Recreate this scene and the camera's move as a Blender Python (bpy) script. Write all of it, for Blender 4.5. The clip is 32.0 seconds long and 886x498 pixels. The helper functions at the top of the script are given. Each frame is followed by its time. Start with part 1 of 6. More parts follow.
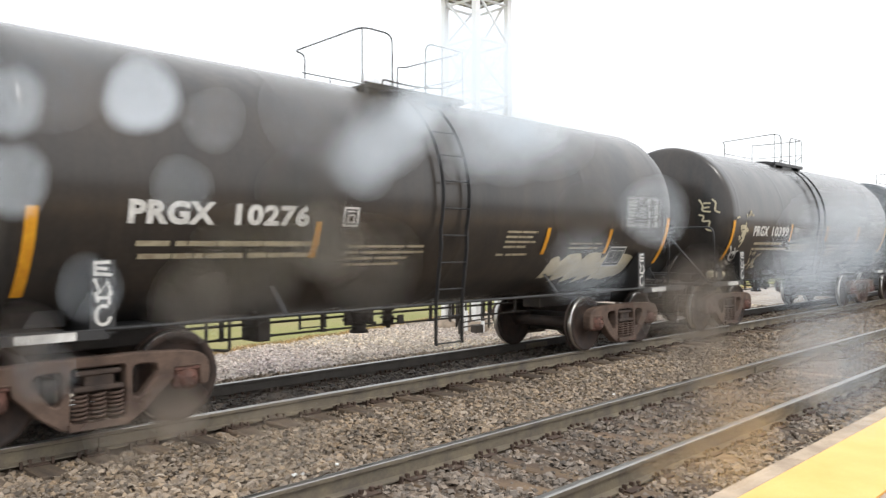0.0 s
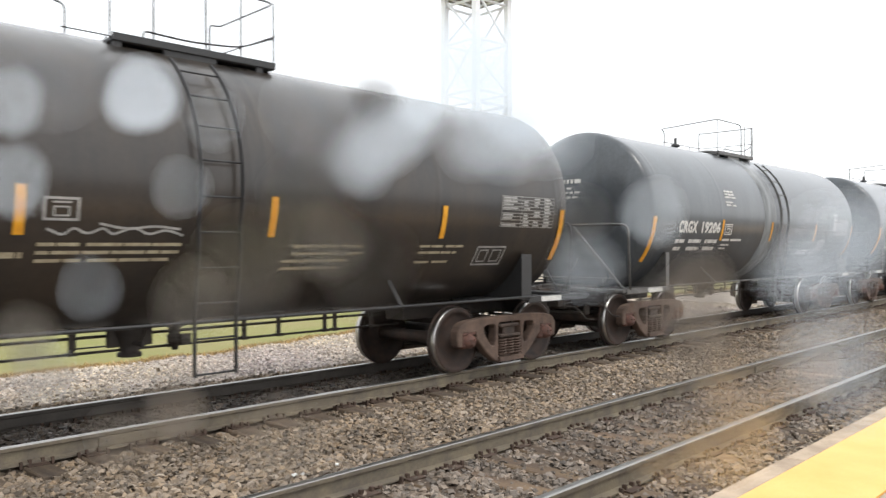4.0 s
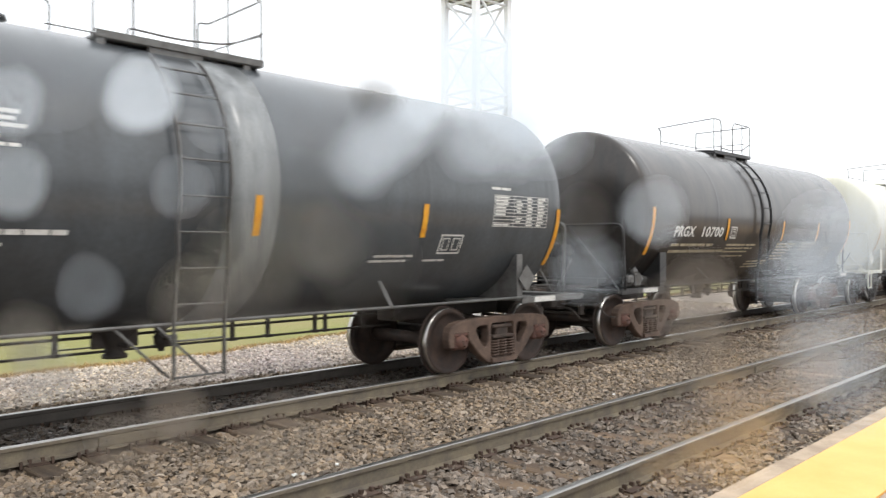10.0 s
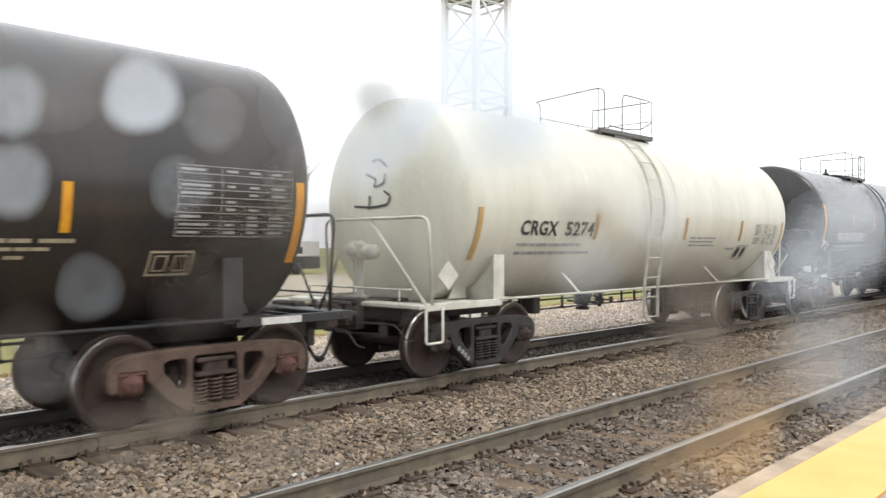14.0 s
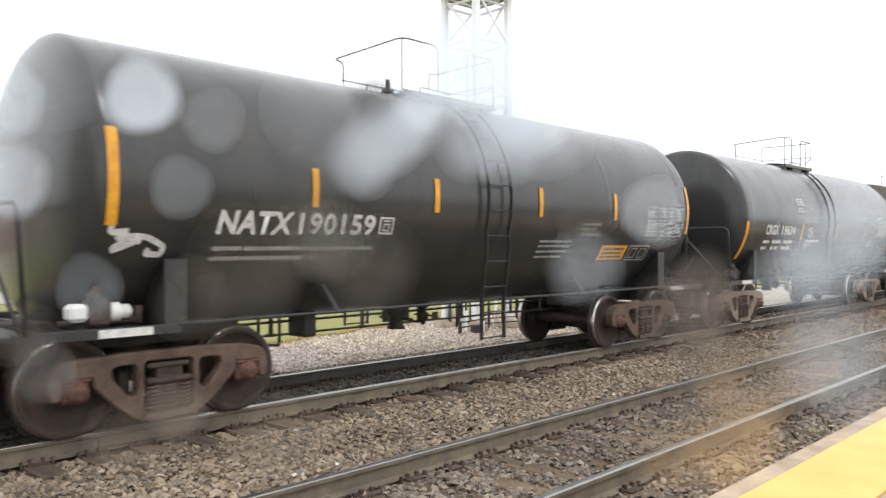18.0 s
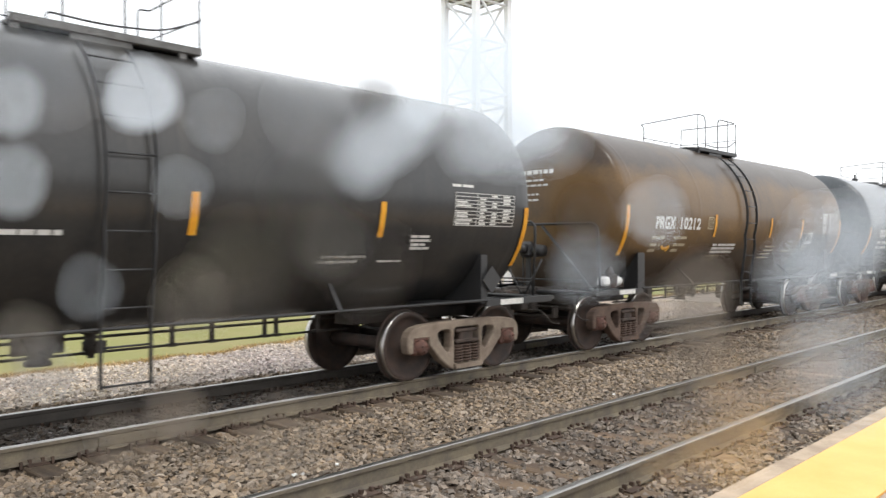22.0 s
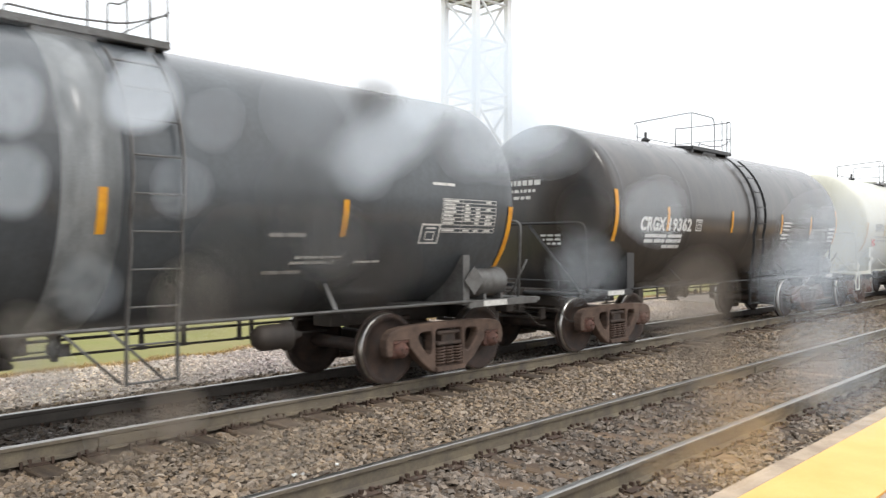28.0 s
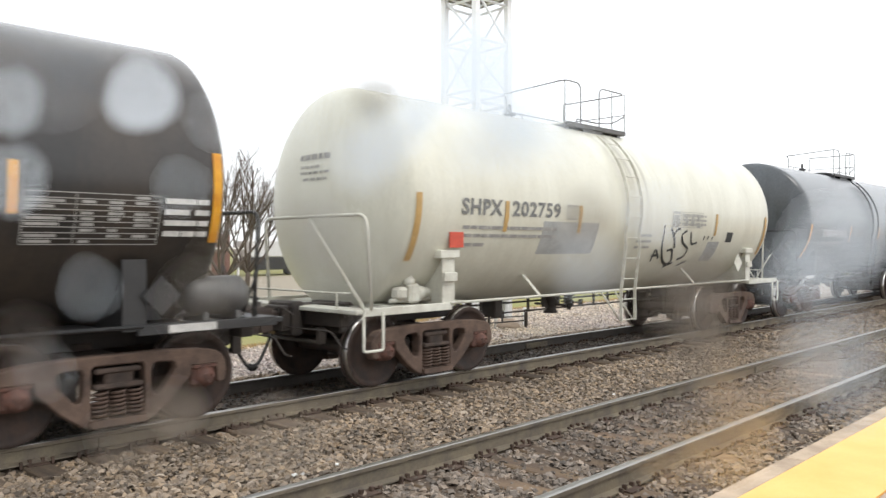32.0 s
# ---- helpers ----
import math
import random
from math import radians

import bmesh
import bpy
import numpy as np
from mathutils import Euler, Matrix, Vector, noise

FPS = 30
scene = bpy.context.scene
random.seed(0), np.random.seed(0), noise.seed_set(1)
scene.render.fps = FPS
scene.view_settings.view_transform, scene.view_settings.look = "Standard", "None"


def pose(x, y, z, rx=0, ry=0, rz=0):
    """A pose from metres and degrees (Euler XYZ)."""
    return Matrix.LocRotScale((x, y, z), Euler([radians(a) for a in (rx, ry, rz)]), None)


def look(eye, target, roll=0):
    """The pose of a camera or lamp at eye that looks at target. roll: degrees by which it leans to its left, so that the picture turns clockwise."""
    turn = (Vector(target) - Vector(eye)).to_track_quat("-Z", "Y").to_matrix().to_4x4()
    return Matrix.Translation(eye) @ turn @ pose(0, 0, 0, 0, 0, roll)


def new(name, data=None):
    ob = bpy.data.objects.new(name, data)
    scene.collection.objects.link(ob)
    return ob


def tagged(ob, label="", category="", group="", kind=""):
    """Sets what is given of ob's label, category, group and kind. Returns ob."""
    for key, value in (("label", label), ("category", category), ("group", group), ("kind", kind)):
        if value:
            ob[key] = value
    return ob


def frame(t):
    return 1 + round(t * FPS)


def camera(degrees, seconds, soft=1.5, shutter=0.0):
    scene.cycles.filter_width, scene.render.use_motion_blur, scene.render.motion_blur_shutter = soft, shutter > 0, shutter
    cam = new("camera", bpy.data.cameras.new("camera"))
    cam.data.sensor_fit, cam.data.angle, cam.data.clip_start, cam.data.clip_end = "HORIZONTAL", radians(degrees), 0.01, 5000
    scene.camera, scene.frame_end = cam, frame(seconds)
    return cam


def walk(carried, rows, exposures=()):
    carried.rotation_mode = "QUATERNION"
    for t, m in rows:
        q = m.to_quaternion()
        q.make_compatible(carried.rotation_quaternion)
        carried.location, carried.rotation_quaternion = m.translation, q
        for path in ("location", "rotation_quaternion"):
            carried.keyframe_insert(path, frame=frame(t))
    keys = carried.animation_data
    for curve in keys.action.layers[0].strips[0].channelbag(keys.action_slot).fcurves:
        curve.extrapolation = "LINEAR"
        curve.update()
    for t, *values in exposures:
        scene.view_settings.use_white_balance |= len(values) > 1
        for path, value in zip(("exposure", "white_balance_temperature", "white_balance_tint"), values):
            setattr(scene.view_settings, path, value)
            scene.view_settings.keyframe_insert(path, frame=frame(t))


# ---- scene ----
from mathutils import geometry

# the camera stands still on the platform
EYE = Vector((0.0, 0.0, 1.772))
YAW, PITCH = radians(46.211), radians(-0.171)
AIM = EYE + Vector((math.sin(YAW) * math.cos(PITCH), math.cos(YAW) * math.cos(PITCH), math.sin(PITCH)))
cam = camera(58.52, 32.0, soft=1.45, shutter=0.25)
walk(cam, [(0.0, look(EYE, AIM, -0.108)), (32.0, look(EYE, AIM, -0.108))],
     exposures=[(0.0, 0.2), (13.6, 0.2), (14.1, 0.08), (14.5, -0.23), (16.5, -0.43), (17.0, -0.32), (17.6, 0.04), (18.2, 0.2), (32.0, 0.14)])

# ---- light: a bright overcast sky and a veiled sun ----
world = bpy.data.worlds.new("overcast_sky")
scene.world = world
world.use_nodes = True
wn, wl = world.node_tree.nodes, world.node_tree.links
wn.clear()
sky = wn.new("ShaderNodeTexSky")
sky.sky_type, sky.sun_disc = "NISHITA", False
sky.sun_elevation, sky.sun_rotation = radians(48), radians(150)
sky.air_density, sky.dust_density = 1.0, 4.0
dim = wn.new("ShaderNodeVectorMath")
dim.operation = "SCALE"
dim.inputs["Scale"].default_value = 0.10
veil = wn.new("ShaderNodeMix")
veil.data_type = "RGBA"
veil.inputs["Factor"].default_value = 0.85
veil.inputs["B"].default_value = (1.40, 1.43, 1.465, 1)
bg = wn.new("ShaderNodeBackground")
bg.inputs["Strength"].default_value = 1.0
wo = wn.new("ShaderNodeOutputWorld")
wl.new(sky.outputs["Color"], dim.inputs[0])
wl.new(dim.outputs["Vector"], veil.inputs["A"])
wl.new(veil.outputs["Result"], bg.inputs["Color"])
wl.new(bg.outputs["Background"], wo.inputs["Surface"])
sun_data = bpy.data.lights.new("sun", "SUN")
sun_data.energy, sun_data.angle, sun_data.color = 0.9, radians(14), (1.0, 0.96, 0.9)
sun = new("sun", sun_data)
sun.matrix_world = look((0, 0, 60), (10, 36, 0))

# ---- materials ----
MATS = {}


def material(name, color, rough=0.6, metal=0.0, scale=8.0, vary=0.25, color2=None, bump=0.15, bump_scale=60.0,
             streak=(1, 1, 1), fleck=0.0, island=0.0, objrand=0.0, rough_vary=0.12, ramp=(0.35, 0.65), spec=0.5, coat=0.0, coat_rough=0.16, film=None, spill=None):
    """Procedural paint, stone, metal or wood: a colour that wanders at two scales, with uneven gloss and fine relief."""
    if name in MATS:
        return MATS[name]
    m = bpy.data.materials.new(name)
    m.use_nodes = True
    n, l = m.node_tree.nodes, m.node_tree.links
    b = n["Principled BSDF"]
    b.inputs["Metallic"].default_value = metal
    b.inputs["Specular IOR Level"].default_value = spec
    b.inputs["Coat Weight"].default_value = coat
    b.inputs["Coat Roughness"].default_value = coat_rough
    tc = n.new("ShaderNodeTexCoord")
    mp = n.new("ShaderNodeMapping")
    mp.inputs["Scale"].default_value = streak
    l.new(tc.outputs["Object"], mp.inputs["Vector"])
    big = n.new("ShaderNodeTexNoise")
    big.inputs["Scale"].default_value = scale
    big.inputs["Detail"].default_value = 8
    big.inputs["Roughness"].default_value = 0.62
    l.new(mp.outputs["Vector"], big.inputs["Vector"])
    cr = n.new("ShaderNodeValToRGB")
    c2 = color2 or tuple(c * (1 - vary) for c in color)
    cr.color_ramp.elements[0].position, cr.color_ramp.elements[1].position = ramp
    cr.color_ramp.elements[0].color = (*c2, 1)
    cr.color_ramp.elements[1].color = (*color, 1)
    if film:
        # the first tone lies along the flanks between two heights, the second beyond them
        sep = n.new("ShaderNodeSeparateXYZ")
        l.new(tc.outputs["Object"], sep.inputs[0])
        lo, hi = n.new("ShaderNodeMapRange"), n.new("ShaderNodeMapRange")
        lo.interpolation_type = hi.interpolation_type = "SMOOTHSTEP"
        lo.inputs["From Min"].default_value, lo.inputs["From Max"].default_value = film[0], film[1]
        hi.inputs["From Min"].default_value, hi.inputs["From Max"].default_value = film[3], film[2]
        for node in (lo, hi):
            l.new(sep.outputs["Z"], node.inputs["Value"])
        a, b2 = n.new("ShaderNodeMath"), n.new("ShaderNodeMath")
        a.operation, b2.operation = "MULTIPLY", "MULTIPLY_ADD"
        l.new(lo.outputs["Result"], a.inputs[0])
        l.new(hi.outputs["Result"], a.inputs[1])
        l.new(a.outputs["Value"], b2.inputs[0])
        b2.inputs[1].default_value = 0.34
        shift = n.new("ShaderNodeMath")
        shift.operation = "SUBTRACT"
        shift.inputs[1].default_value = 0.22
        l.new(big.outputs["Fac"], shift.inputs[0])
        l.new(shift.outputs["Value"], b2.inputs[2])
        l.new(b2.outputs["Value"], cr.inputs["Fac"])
    else:
        l.new(big.outputs["Fac"], cr.inputs["Fac"])
    fine = n.new("ShaderNodeTexNoise")
    fine.inputs["Scale"].default_value = bump_scale
    fine.inputs["Detail"].default_value = 6
    l.new(tc.outputs["Object"], fine.inputs["Vector"])
    out = cr.outputs["Color"]
    hsv = n.new("ShaderNodeHueSaturation")
    mr = n.new("ShaderNodeMapRange")
    mr.inputs["To Min"].default_value, mr.inputs["To Max"].default_value = 1 - 0.8 * vary, 1 + 0.8 * vary
    l.new(fine.outputs["Fac"], mr.inputs["Value"])
    val = mr.outputs["Result"]
    if island or objrand:
        src = n.new("ShaderNodeNewGeometry").outputs["Random Per Island"] if island else n.new("ShaderNodeObjectInfo").outputs["Random"]
        k = island or objrand
        m2 = n.new("ShaderNodeMapRange")
        m2.inputs["To Min"].default_value, m2.inputs["To Max"].default_value = 1 - k, 1 + k
        l.new(src, m2.inputs["Value"])
        mul = n.new("ShaderNodeMath")
        mul.operation = "MULTIPLY"
        l.new(val, mul.inputs[0])
        l.new(m2.outputs["Result"], mul.inputs[1])
        val = mul.outputs["Value"]
        if island:
            m3 = n.new("ShaderNodeMapRange")
            m3.inputs["To Min"].default_value, m3.inputs["To Max"].default_value = 0.7, 1.12
            frac = n.new("ShaderNodeMath")
            frac.operation = "FRACT"
            big7 = n.new("ShaderNodeMath")
            big7.operation = "MULTIPLY"
            big7.inputs[1].default_value = 17.3
            l.new(src, big7.inputs[0])
            l.new(big7.outputs["Value"], frac.inputs[0])
            l.new(frac.outputs["Value"], m3.inputs["Value"])
            l.new(m3.outputs["Result"], hsv.inputs["Saturation"])
    l.new(val, hsv.inputs["Value"])
    l.new(out, hsv.inputs["Color"])
    final = hsv.outputs["Color"]
    if spill:
        # product spilt at the manway has run down round the middle of the tank
        tone, width, amount = spill
        at = n.new("ShaderNodeSeparateXYZ")
        l.new(tc.outputs["Object"], at.inputs[0])
        away = n.new("ShaderNodeMath")
        away.operation = "ABSOLUTE"
        l.new(at.outputs["X"], away.inputs[0])
        near, high = n.new("ShaderNodeMapRange"), n.new("ShaderNodeMapRange")
        near.interpolation_type = high.interpolation_type = "SMOOTHSTEP"
        near.inputs["From Min"].default_value, near.inputs["From Max"].default_value = width, 0.1
        high.inputs["From Min"].default_value, high.inputs["From Max"].default_value = 1.3, 3.7
        l.new(away.outputs["Value"], near.inputs["Value"])
        l.new(at.outputs["Z"], high.inputs["Value"])
        runs = n.new("ShaderNodeTexNoise")
        runs.inputs["Scale"].default_value = 1.0
        runs.inputs["Detail"].default_value = 5
        stretch = n.new("ShaderNodeMapping")
        stretch.inputs["Scale"].default_value = (9.0, 0.5, 0.35)
        l.new(tc.outputs["Object"], stretch.inputs["Vector"])
        l.new(stretch.outputs["Vector"], runs.inputs["Vector"])
        cut = n.new("ShaderNodeMapRange")
        cut.inputs["From Min"].default_value, cut.inputs["From Max"].default_value = 0.42, 0.62
        l.new(runs.outputs["Fac"], cut.inputs["Value"])
        m1, m2b, m3b = (n.new("ShaderNodeMath") for _ in range(3))
        for node in (m1, m2b, m3b):
            node.operation = "MULTIPLY"
        l.new(near.outputs["Result"], m1.inputs[0])
        l.new(high.outputs["Result"], m1.inputs[1])
        l.new(m1.outputs["Value"], m2b.inputs[0])
        l.new(cut.outputs["Result"], m2b.inputs[1])
        l.new(m2b.outputs["Value"], m3b.inputs[0])
        m3b.inputs[1].default_value = amount
        mix = n.new("ShaderNodeMix")
        mix.data_type = "RGBA"
        l.new(m3b.outputs["Value"], mix.inputs["Factor"])
        l.new(final, mix.inputs["A"])
        mix.inputs["B"].default_value = (*tone, 1)
        final = mix.outputs["Result"]
    l.new(final, b.inputs["Base Color"])
    rr = n.new("ShaderNodeMapRange")
    rr.inputs["To Min"].default_value, rr.inputs["To Max"].default_value = max(0.02, rough - rough_vary), min(1, rough + rough_vary)
    l.new(big.outputs["Fac"], rr.inputs["Value"])
    l.new(rr.outputs["Result"], b.inputs["Roughness"])
    if bump:
        bp = n.new("ShaderNodeBump")
        bp.inputs["Strength"].default_value = bump
        bp.inputs["Distance"].default_value = 0.01
        l.new(fine.outputs["Fac"], bp.inputs["Height"])
        l.new(bp.outputs["Normal"], b.inputs["Normal"])
    MATS[name] = m
    return m


ballast_m = material("ballast_bed", (0.17, 0.13, 0.095), 0.85, scale=1.3, color2=(0.08, 0.06, 0.045), bump=0.9, bump_scale=26, vary=0.5)
stone_m = material("ballast_stone", (0.310, 0.238, 0.166), 0.75, scale=0.8, color2=(0.190, 0.143, 0.098), island=0.58, bump=0.3, bump_scale=70, vary=0.25)
crib_m = material("dark_crib_stone", (0.235, 0.188, 0.145), 0.75, scale=0.8, color2=(0.14, 0.11, 0.085), island=0.6, bump=0.3, bump_scale=70, vary=0.25)
# oily stone, its colour darkened further to imitate the train's shade
shaded_oily_m = material("shaded_oily_stone", (0.125, 0.098, 0.076), 0.6, scale=0.8, color2=(0.06, 0.047, 0.038), island=0.6, bump=0.3, bump_scale=70, vary=0.25)
gravel_m = material("grey_gravel", (0.47, 0.41, 0.345), 0.85, scale=0.9, color2=(0.27, 0.225, 0.19), bump=0.9, bump_scale=34, vary=0.55)
pebble_m = material("grey_pebble", (0.63, 0.53, 0.385), 0.75, scale=0.3, color2=(0.46, 0.39, 0.365), island=0.5, bump=0.2, vary=0.2)
grass_m = material("dull_spring_grass", (0.235, 0.245, 0.066), 0.9, scale=0.35, color2=(0.285, 0.25, 0.10), bump=0.7, bump_scale=40, vary=0.35)
road_m = material("pale_concrete_road", (0.42, 0.40, 0.37), 0.85, scale=0.5, color2=(0.34, 0.32, 0.30), bump=0.2)
asphalt_m = material("asphalt", (0.10, 0.10, 0.10), 0.85, scale=1.0, bump=0.4)
tie_m = material("weathered_tie_wood", (0.175, 0.120, 0.070), 0.85, scale=5, streak=(1, 0.15, 1), color2=(0.07, 0.046, 0.034), objrand=0.5, bump=0.6, bump_scale=30, vary=0.3)
newtie_m = material("pale_new_tie_wood", (0.42, 0.31, 0.20), 0.8, scale=5, streak=(1, 0.15, 1), color2=(0.30, 0.21, 0.13), bump=0.5, bump_scale=30)
rail_m = material("rail_side_rust", (0.195, 0.162, 0.112), 0.8, 0.0, scale=3, color2=(0.10, 0.085, 0.07), bump=0.3, bump_scale=50)
railtop_m = material("polished_rail_head", (0.43, 0.42, 0.40), 0.33, 1.0, scale=4, vary=0.12, bump=0.03)
plate_m = material("rusty_plate", (0.12, 0.08, 0.06), 0.75, 0.3, scale=9, color2=(0.06, 0.04, 0.03))
concrete_m = material("platform_concrete", (0.43, 0.345, 0.265), 0.85, scale=3, color2=(0.27, 0.215, 0.165), bump=0.3, bump_scale=90)
yellow_m = material("platform_yellow_paint", (0.96, 0.555, 0.16), 0.45, scale=2.2, color2=(0.89, 0.47, 0.095), bump=0.15, bump_scale=60, vary=0.08)
truck_m = material("rust_dusted_cast_steel", (0.152, 0.100, 0.074), 0.8, 0.0, scale=4, color2=(0.068, 0.045, 0.035), bump=0.35, bump_scale=35)
trucktan_m = material("tan_dusted_cast_steel", (0.29, 0.235, 0.18), 0.8, 0.0, scale=4, color2=(0.17, 0.125, 0.095), bump=0.35, bump_scale=35)
truckblack_m = material("black_cast_steel", (0.05, 0.045, 0.042), 0.6, 0.1, scale=4, color2=(0.025, 0.022, 0.02), bump=0.3, bump_scale=35)
bearing_m = material("red_rust_bearing", (0.18, 0.080, 0.058), 0.75, scale=9, color2=(0.085, 0.05, 0.04), bump=0.2)
wheel_m = material("oily_wheel_steel", (0.066, 0.040, 0.030), 0.75, 0.0, scale=5, color2=(0.028, 0.021, 0.018), bump=0.25, bump_scale=30)
tread_m = material("bright_wheel_tread", (0.62, 0.60, 0.57), 0.32, 1.0, scale=6, vary=0.2, bump=0.05)
spring_m = material("spring_steel", (0.13, 0.082, 0.062), 0.75, 0.1, scale=10, color2=(0.06, 0.04, 0.03))
# bolster steel, a darker brown than the side frames
pocket_m = material("dark_bolster_steel", (0.085, 0.058, 0.045), 0.75, 0.0, scale=6, color2=(0.035, 0.025, 0.02), bump=0.3, bump_scale=35)
under_m = material("grimy_black_underframe", (0.035, 0.03, 0.027), 0.65, 0.1, scale=3, color2=(0.06, 0.047, 0.038), bump=0.2)
galv_m = material("dull_grey_steel", (0.17, 0.17, 0.165), 0.5, 0.3, scale=6, color2=(0.10, 0.095, 0.09), bump=0.1)
dark_m = material("black_painted_rail", (0.035, 0.035, 0.036), 0.45, 0.0, scale=6, bump=0.1)
white_mark_m = material("worn_white_stencil", (0.74, 0.73, 0.70), 0.6, scale=14, color2=(0.50, 0.49, 0.46), bump=0.05, vary=0.12)
grey_mark_m = material("faded_grey_stencil", (0.42, 0.41, 0.39), 0.65, scale=10, color2=(0.25, 0.245, 0.235), bump=0.05)
tan_mark_m = material("dirty_cream_stencil", (0.48, 0.42, 0.29), 0.65, scale=10, color2=(0.30, 0.25, 0.17), bump=0.05)
thin_mark_m = material("thin_grey_stencil", (0.30, 0.30, 0.28), 0.6, scale=10, color2=(0.42, 0.42, 0.38), bump=0.05)
black_mark_m = material("black_stencil", (0.05, 0.055, 0.055), 0.5, scale=10, bump=0.05)
amber_m = material("amber_reflective_stripe", (0.79, 0.395, 0.025), 0.4, scale=9, color2=(0.62, 0.26, 0.02), bump=0.03, vary=0.1)
orange_m = material("orange_placard", (0.82, 0.40, 0.03), 0.5, scale=8, bump=0.05)
red_m = material("red_tag", (0.62, 0.09, 0.05), 0.5, scale=8, bump=0.05)
cock_m = material("dusty_brass_fitting", (0.40, 0.30, 0.14), 0.65, 0.2, scale=8, color2=(0.20, 0.15, 0.09), bump=0.2)
coupler_m = material("dark_rust_coupler", (0.085, 0.060, 0.048), 0.75, 0.1, scale=6, color2=(0.04, 0.03, 0.026), bump=0.3)
# rail side with the train's shadow put into its colour
railinner_m = material("train_shaded_rail_side", (0.075, 0.064, 0.054), 0.65, 0.0, scale=3, color2=(0.045, 0.038, 0.032), bump=0.3, bump_scale=50)
oldtie_m = material("far_track_tie_wood", (0.165, 0.122, 0.085), 0.85, scale=6, streak=(1, 0.15, 1), color2=(0.065, 0.048, 0.036), objrand=0.5, bump=0.8, bump_scale=30, vary=0.4)
rubber_m = material("black_rubber_hose", (0.02, 0.02, 0.02), 0.6, scale=10, bump=0.1)
cream_m = material("cream_spray_paint", (0.60, 0.54, 0.38), 0.6, scale=3, color2=(0.40, 0.35, 0.23), bump=0.05, vary=0.25)
# galvanized steel made near-white: lens haze and overexposure are put into its colour
lattice_m = material("haze_whitened_tower_steel", (0.93, 0.93, 0.92), 0.5, 0.0, scale=5, color2=(0.86, 0.86, 0.85), bump=0.1)
brick_m = material("red_brown_brick", (0.37, 0.205, 0.17), 0.85, scale=14, color2=(0.28, 0.15, 0.125), bump=0.4, bump_scale=30)
brick2_m = material("orange_brown_brick", (0.36, 0.175, 0.09), 0.85, scale=14, color2=(0.25, 0.12, 0.065), bump=0.4, bump_scale=30)
trim_m = material("white_trim_paint", (0.78, 0.78, 0.76), 0.6, scale=5, vary=0.1)
pane_m = material("dark_window_glass", (0.05, 0.06, 0.065), 0.08, scale=2, vary=0.2, bump=0.0)
bark_m = material("grey_brown_bark", (0.16, 0.125, 0.10), 0.9, scale=6, color2=(0.09, 0.07, 0.055), bump=0.5)
trailer_m = material("white_trailer_body", (0.75, 0.75, 0.74), 0.4, scale=2, vary=0.1)

PAINTS = {
    "black": material("black_tank_paint", (0.022, 0.0225, 0.0235), 0.40, scale=1.1, streak=(1.6, 1.6, 0.35), color2=(0.037, 0.036, 0.034), bump=0.08, bump_scale=18, vary=0.25, spec=0.12, coat_rough=0.24, coat=1.0, spill=((0.075, 0.068, 0.058), 1.0, 0.55)),
    "blackbrown": material("black_tank_paint_brown_film", (0.023, 0.022, 0.0215), 0.42, scale=1.0, streak=(1.6, 1.6, 0.35), color2=(0.047, 0.037, 0.029), bump=0.08, bump_scale=18, spec=0.12, coat_rough=0.24, coat=1.0, spill=((0.085, 0.072, 0.058), 1.1, 0.5)),
    "grey": material("slate_tank_paint", (0.087, 0.099, 0.109), 0.38, scale=0.9, streak=(1.5, 1.5, 0.3), color2=(0.055, 0.060, 0.065), bump=0.08, bump_scale=18, spec=0.12, coat_rough=0.24, coat=1.0),
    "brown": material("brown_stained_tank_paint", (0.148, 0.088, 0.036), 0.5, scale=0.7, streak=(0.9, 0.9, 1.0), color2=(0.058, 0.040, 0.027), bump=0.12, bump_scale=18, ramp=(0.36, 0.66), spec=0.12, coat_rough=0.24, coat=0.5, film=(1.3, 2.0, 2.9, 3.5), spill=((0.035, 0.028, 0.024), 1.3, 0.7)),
    "white": material("dingy_white_tank_paint", (0.71, 0.705, 0.605), 0.42, scale=0.9, streak=(1.8, 1.8, 0.3), color2=(0.60, 0.59, 0.49), bump=0.06, bump_scale=18, coat=0.4, vary=0.10, spill=((0.30, 0.275, 0.21), 0.9, 0.75)),
    "band": material("pale_grey_spill_band", (0.29, 0.305, 0.31), 0.4, scale=2.0, streak=(2, 2, 0.3), color2=(0.15, 0.16, 0.165), bump=0.1, spec=0.12, coat_rough=0.24, coat=0.8),
    "offwhite": material("off_white_steel", (0.70, 0.70, 0.62), 0.5, scale=3, color2=(0.50, 0.48, 0.41), bump=0.1),
}

# ---- mesh helpers ----


def box(bm, x0, x1, y0, y1, z0, z1, bev=0.0):
    vs = [bm.verts.new((x, y, z)) for x in (x0, x1) for y in (y0, y1) for z in (z0, z1)]
    fs = []
    for q in ((0, 1, 3, 2), (4, 6, 7, 5), (0, 4, 5, 1), (2, 3, 7, 6), (0, 2, 6, 4), (1, 5, 7, 3)):
        fs.append(bm.faces.new([vs[i] for i in q]))
    if bev:
        es = list({e for f in fs for e in f.edges})
        bmesh.ops.bevel(bm, geom=es, offset=bev, segments=1, affect="EDGES", profile=0.5)


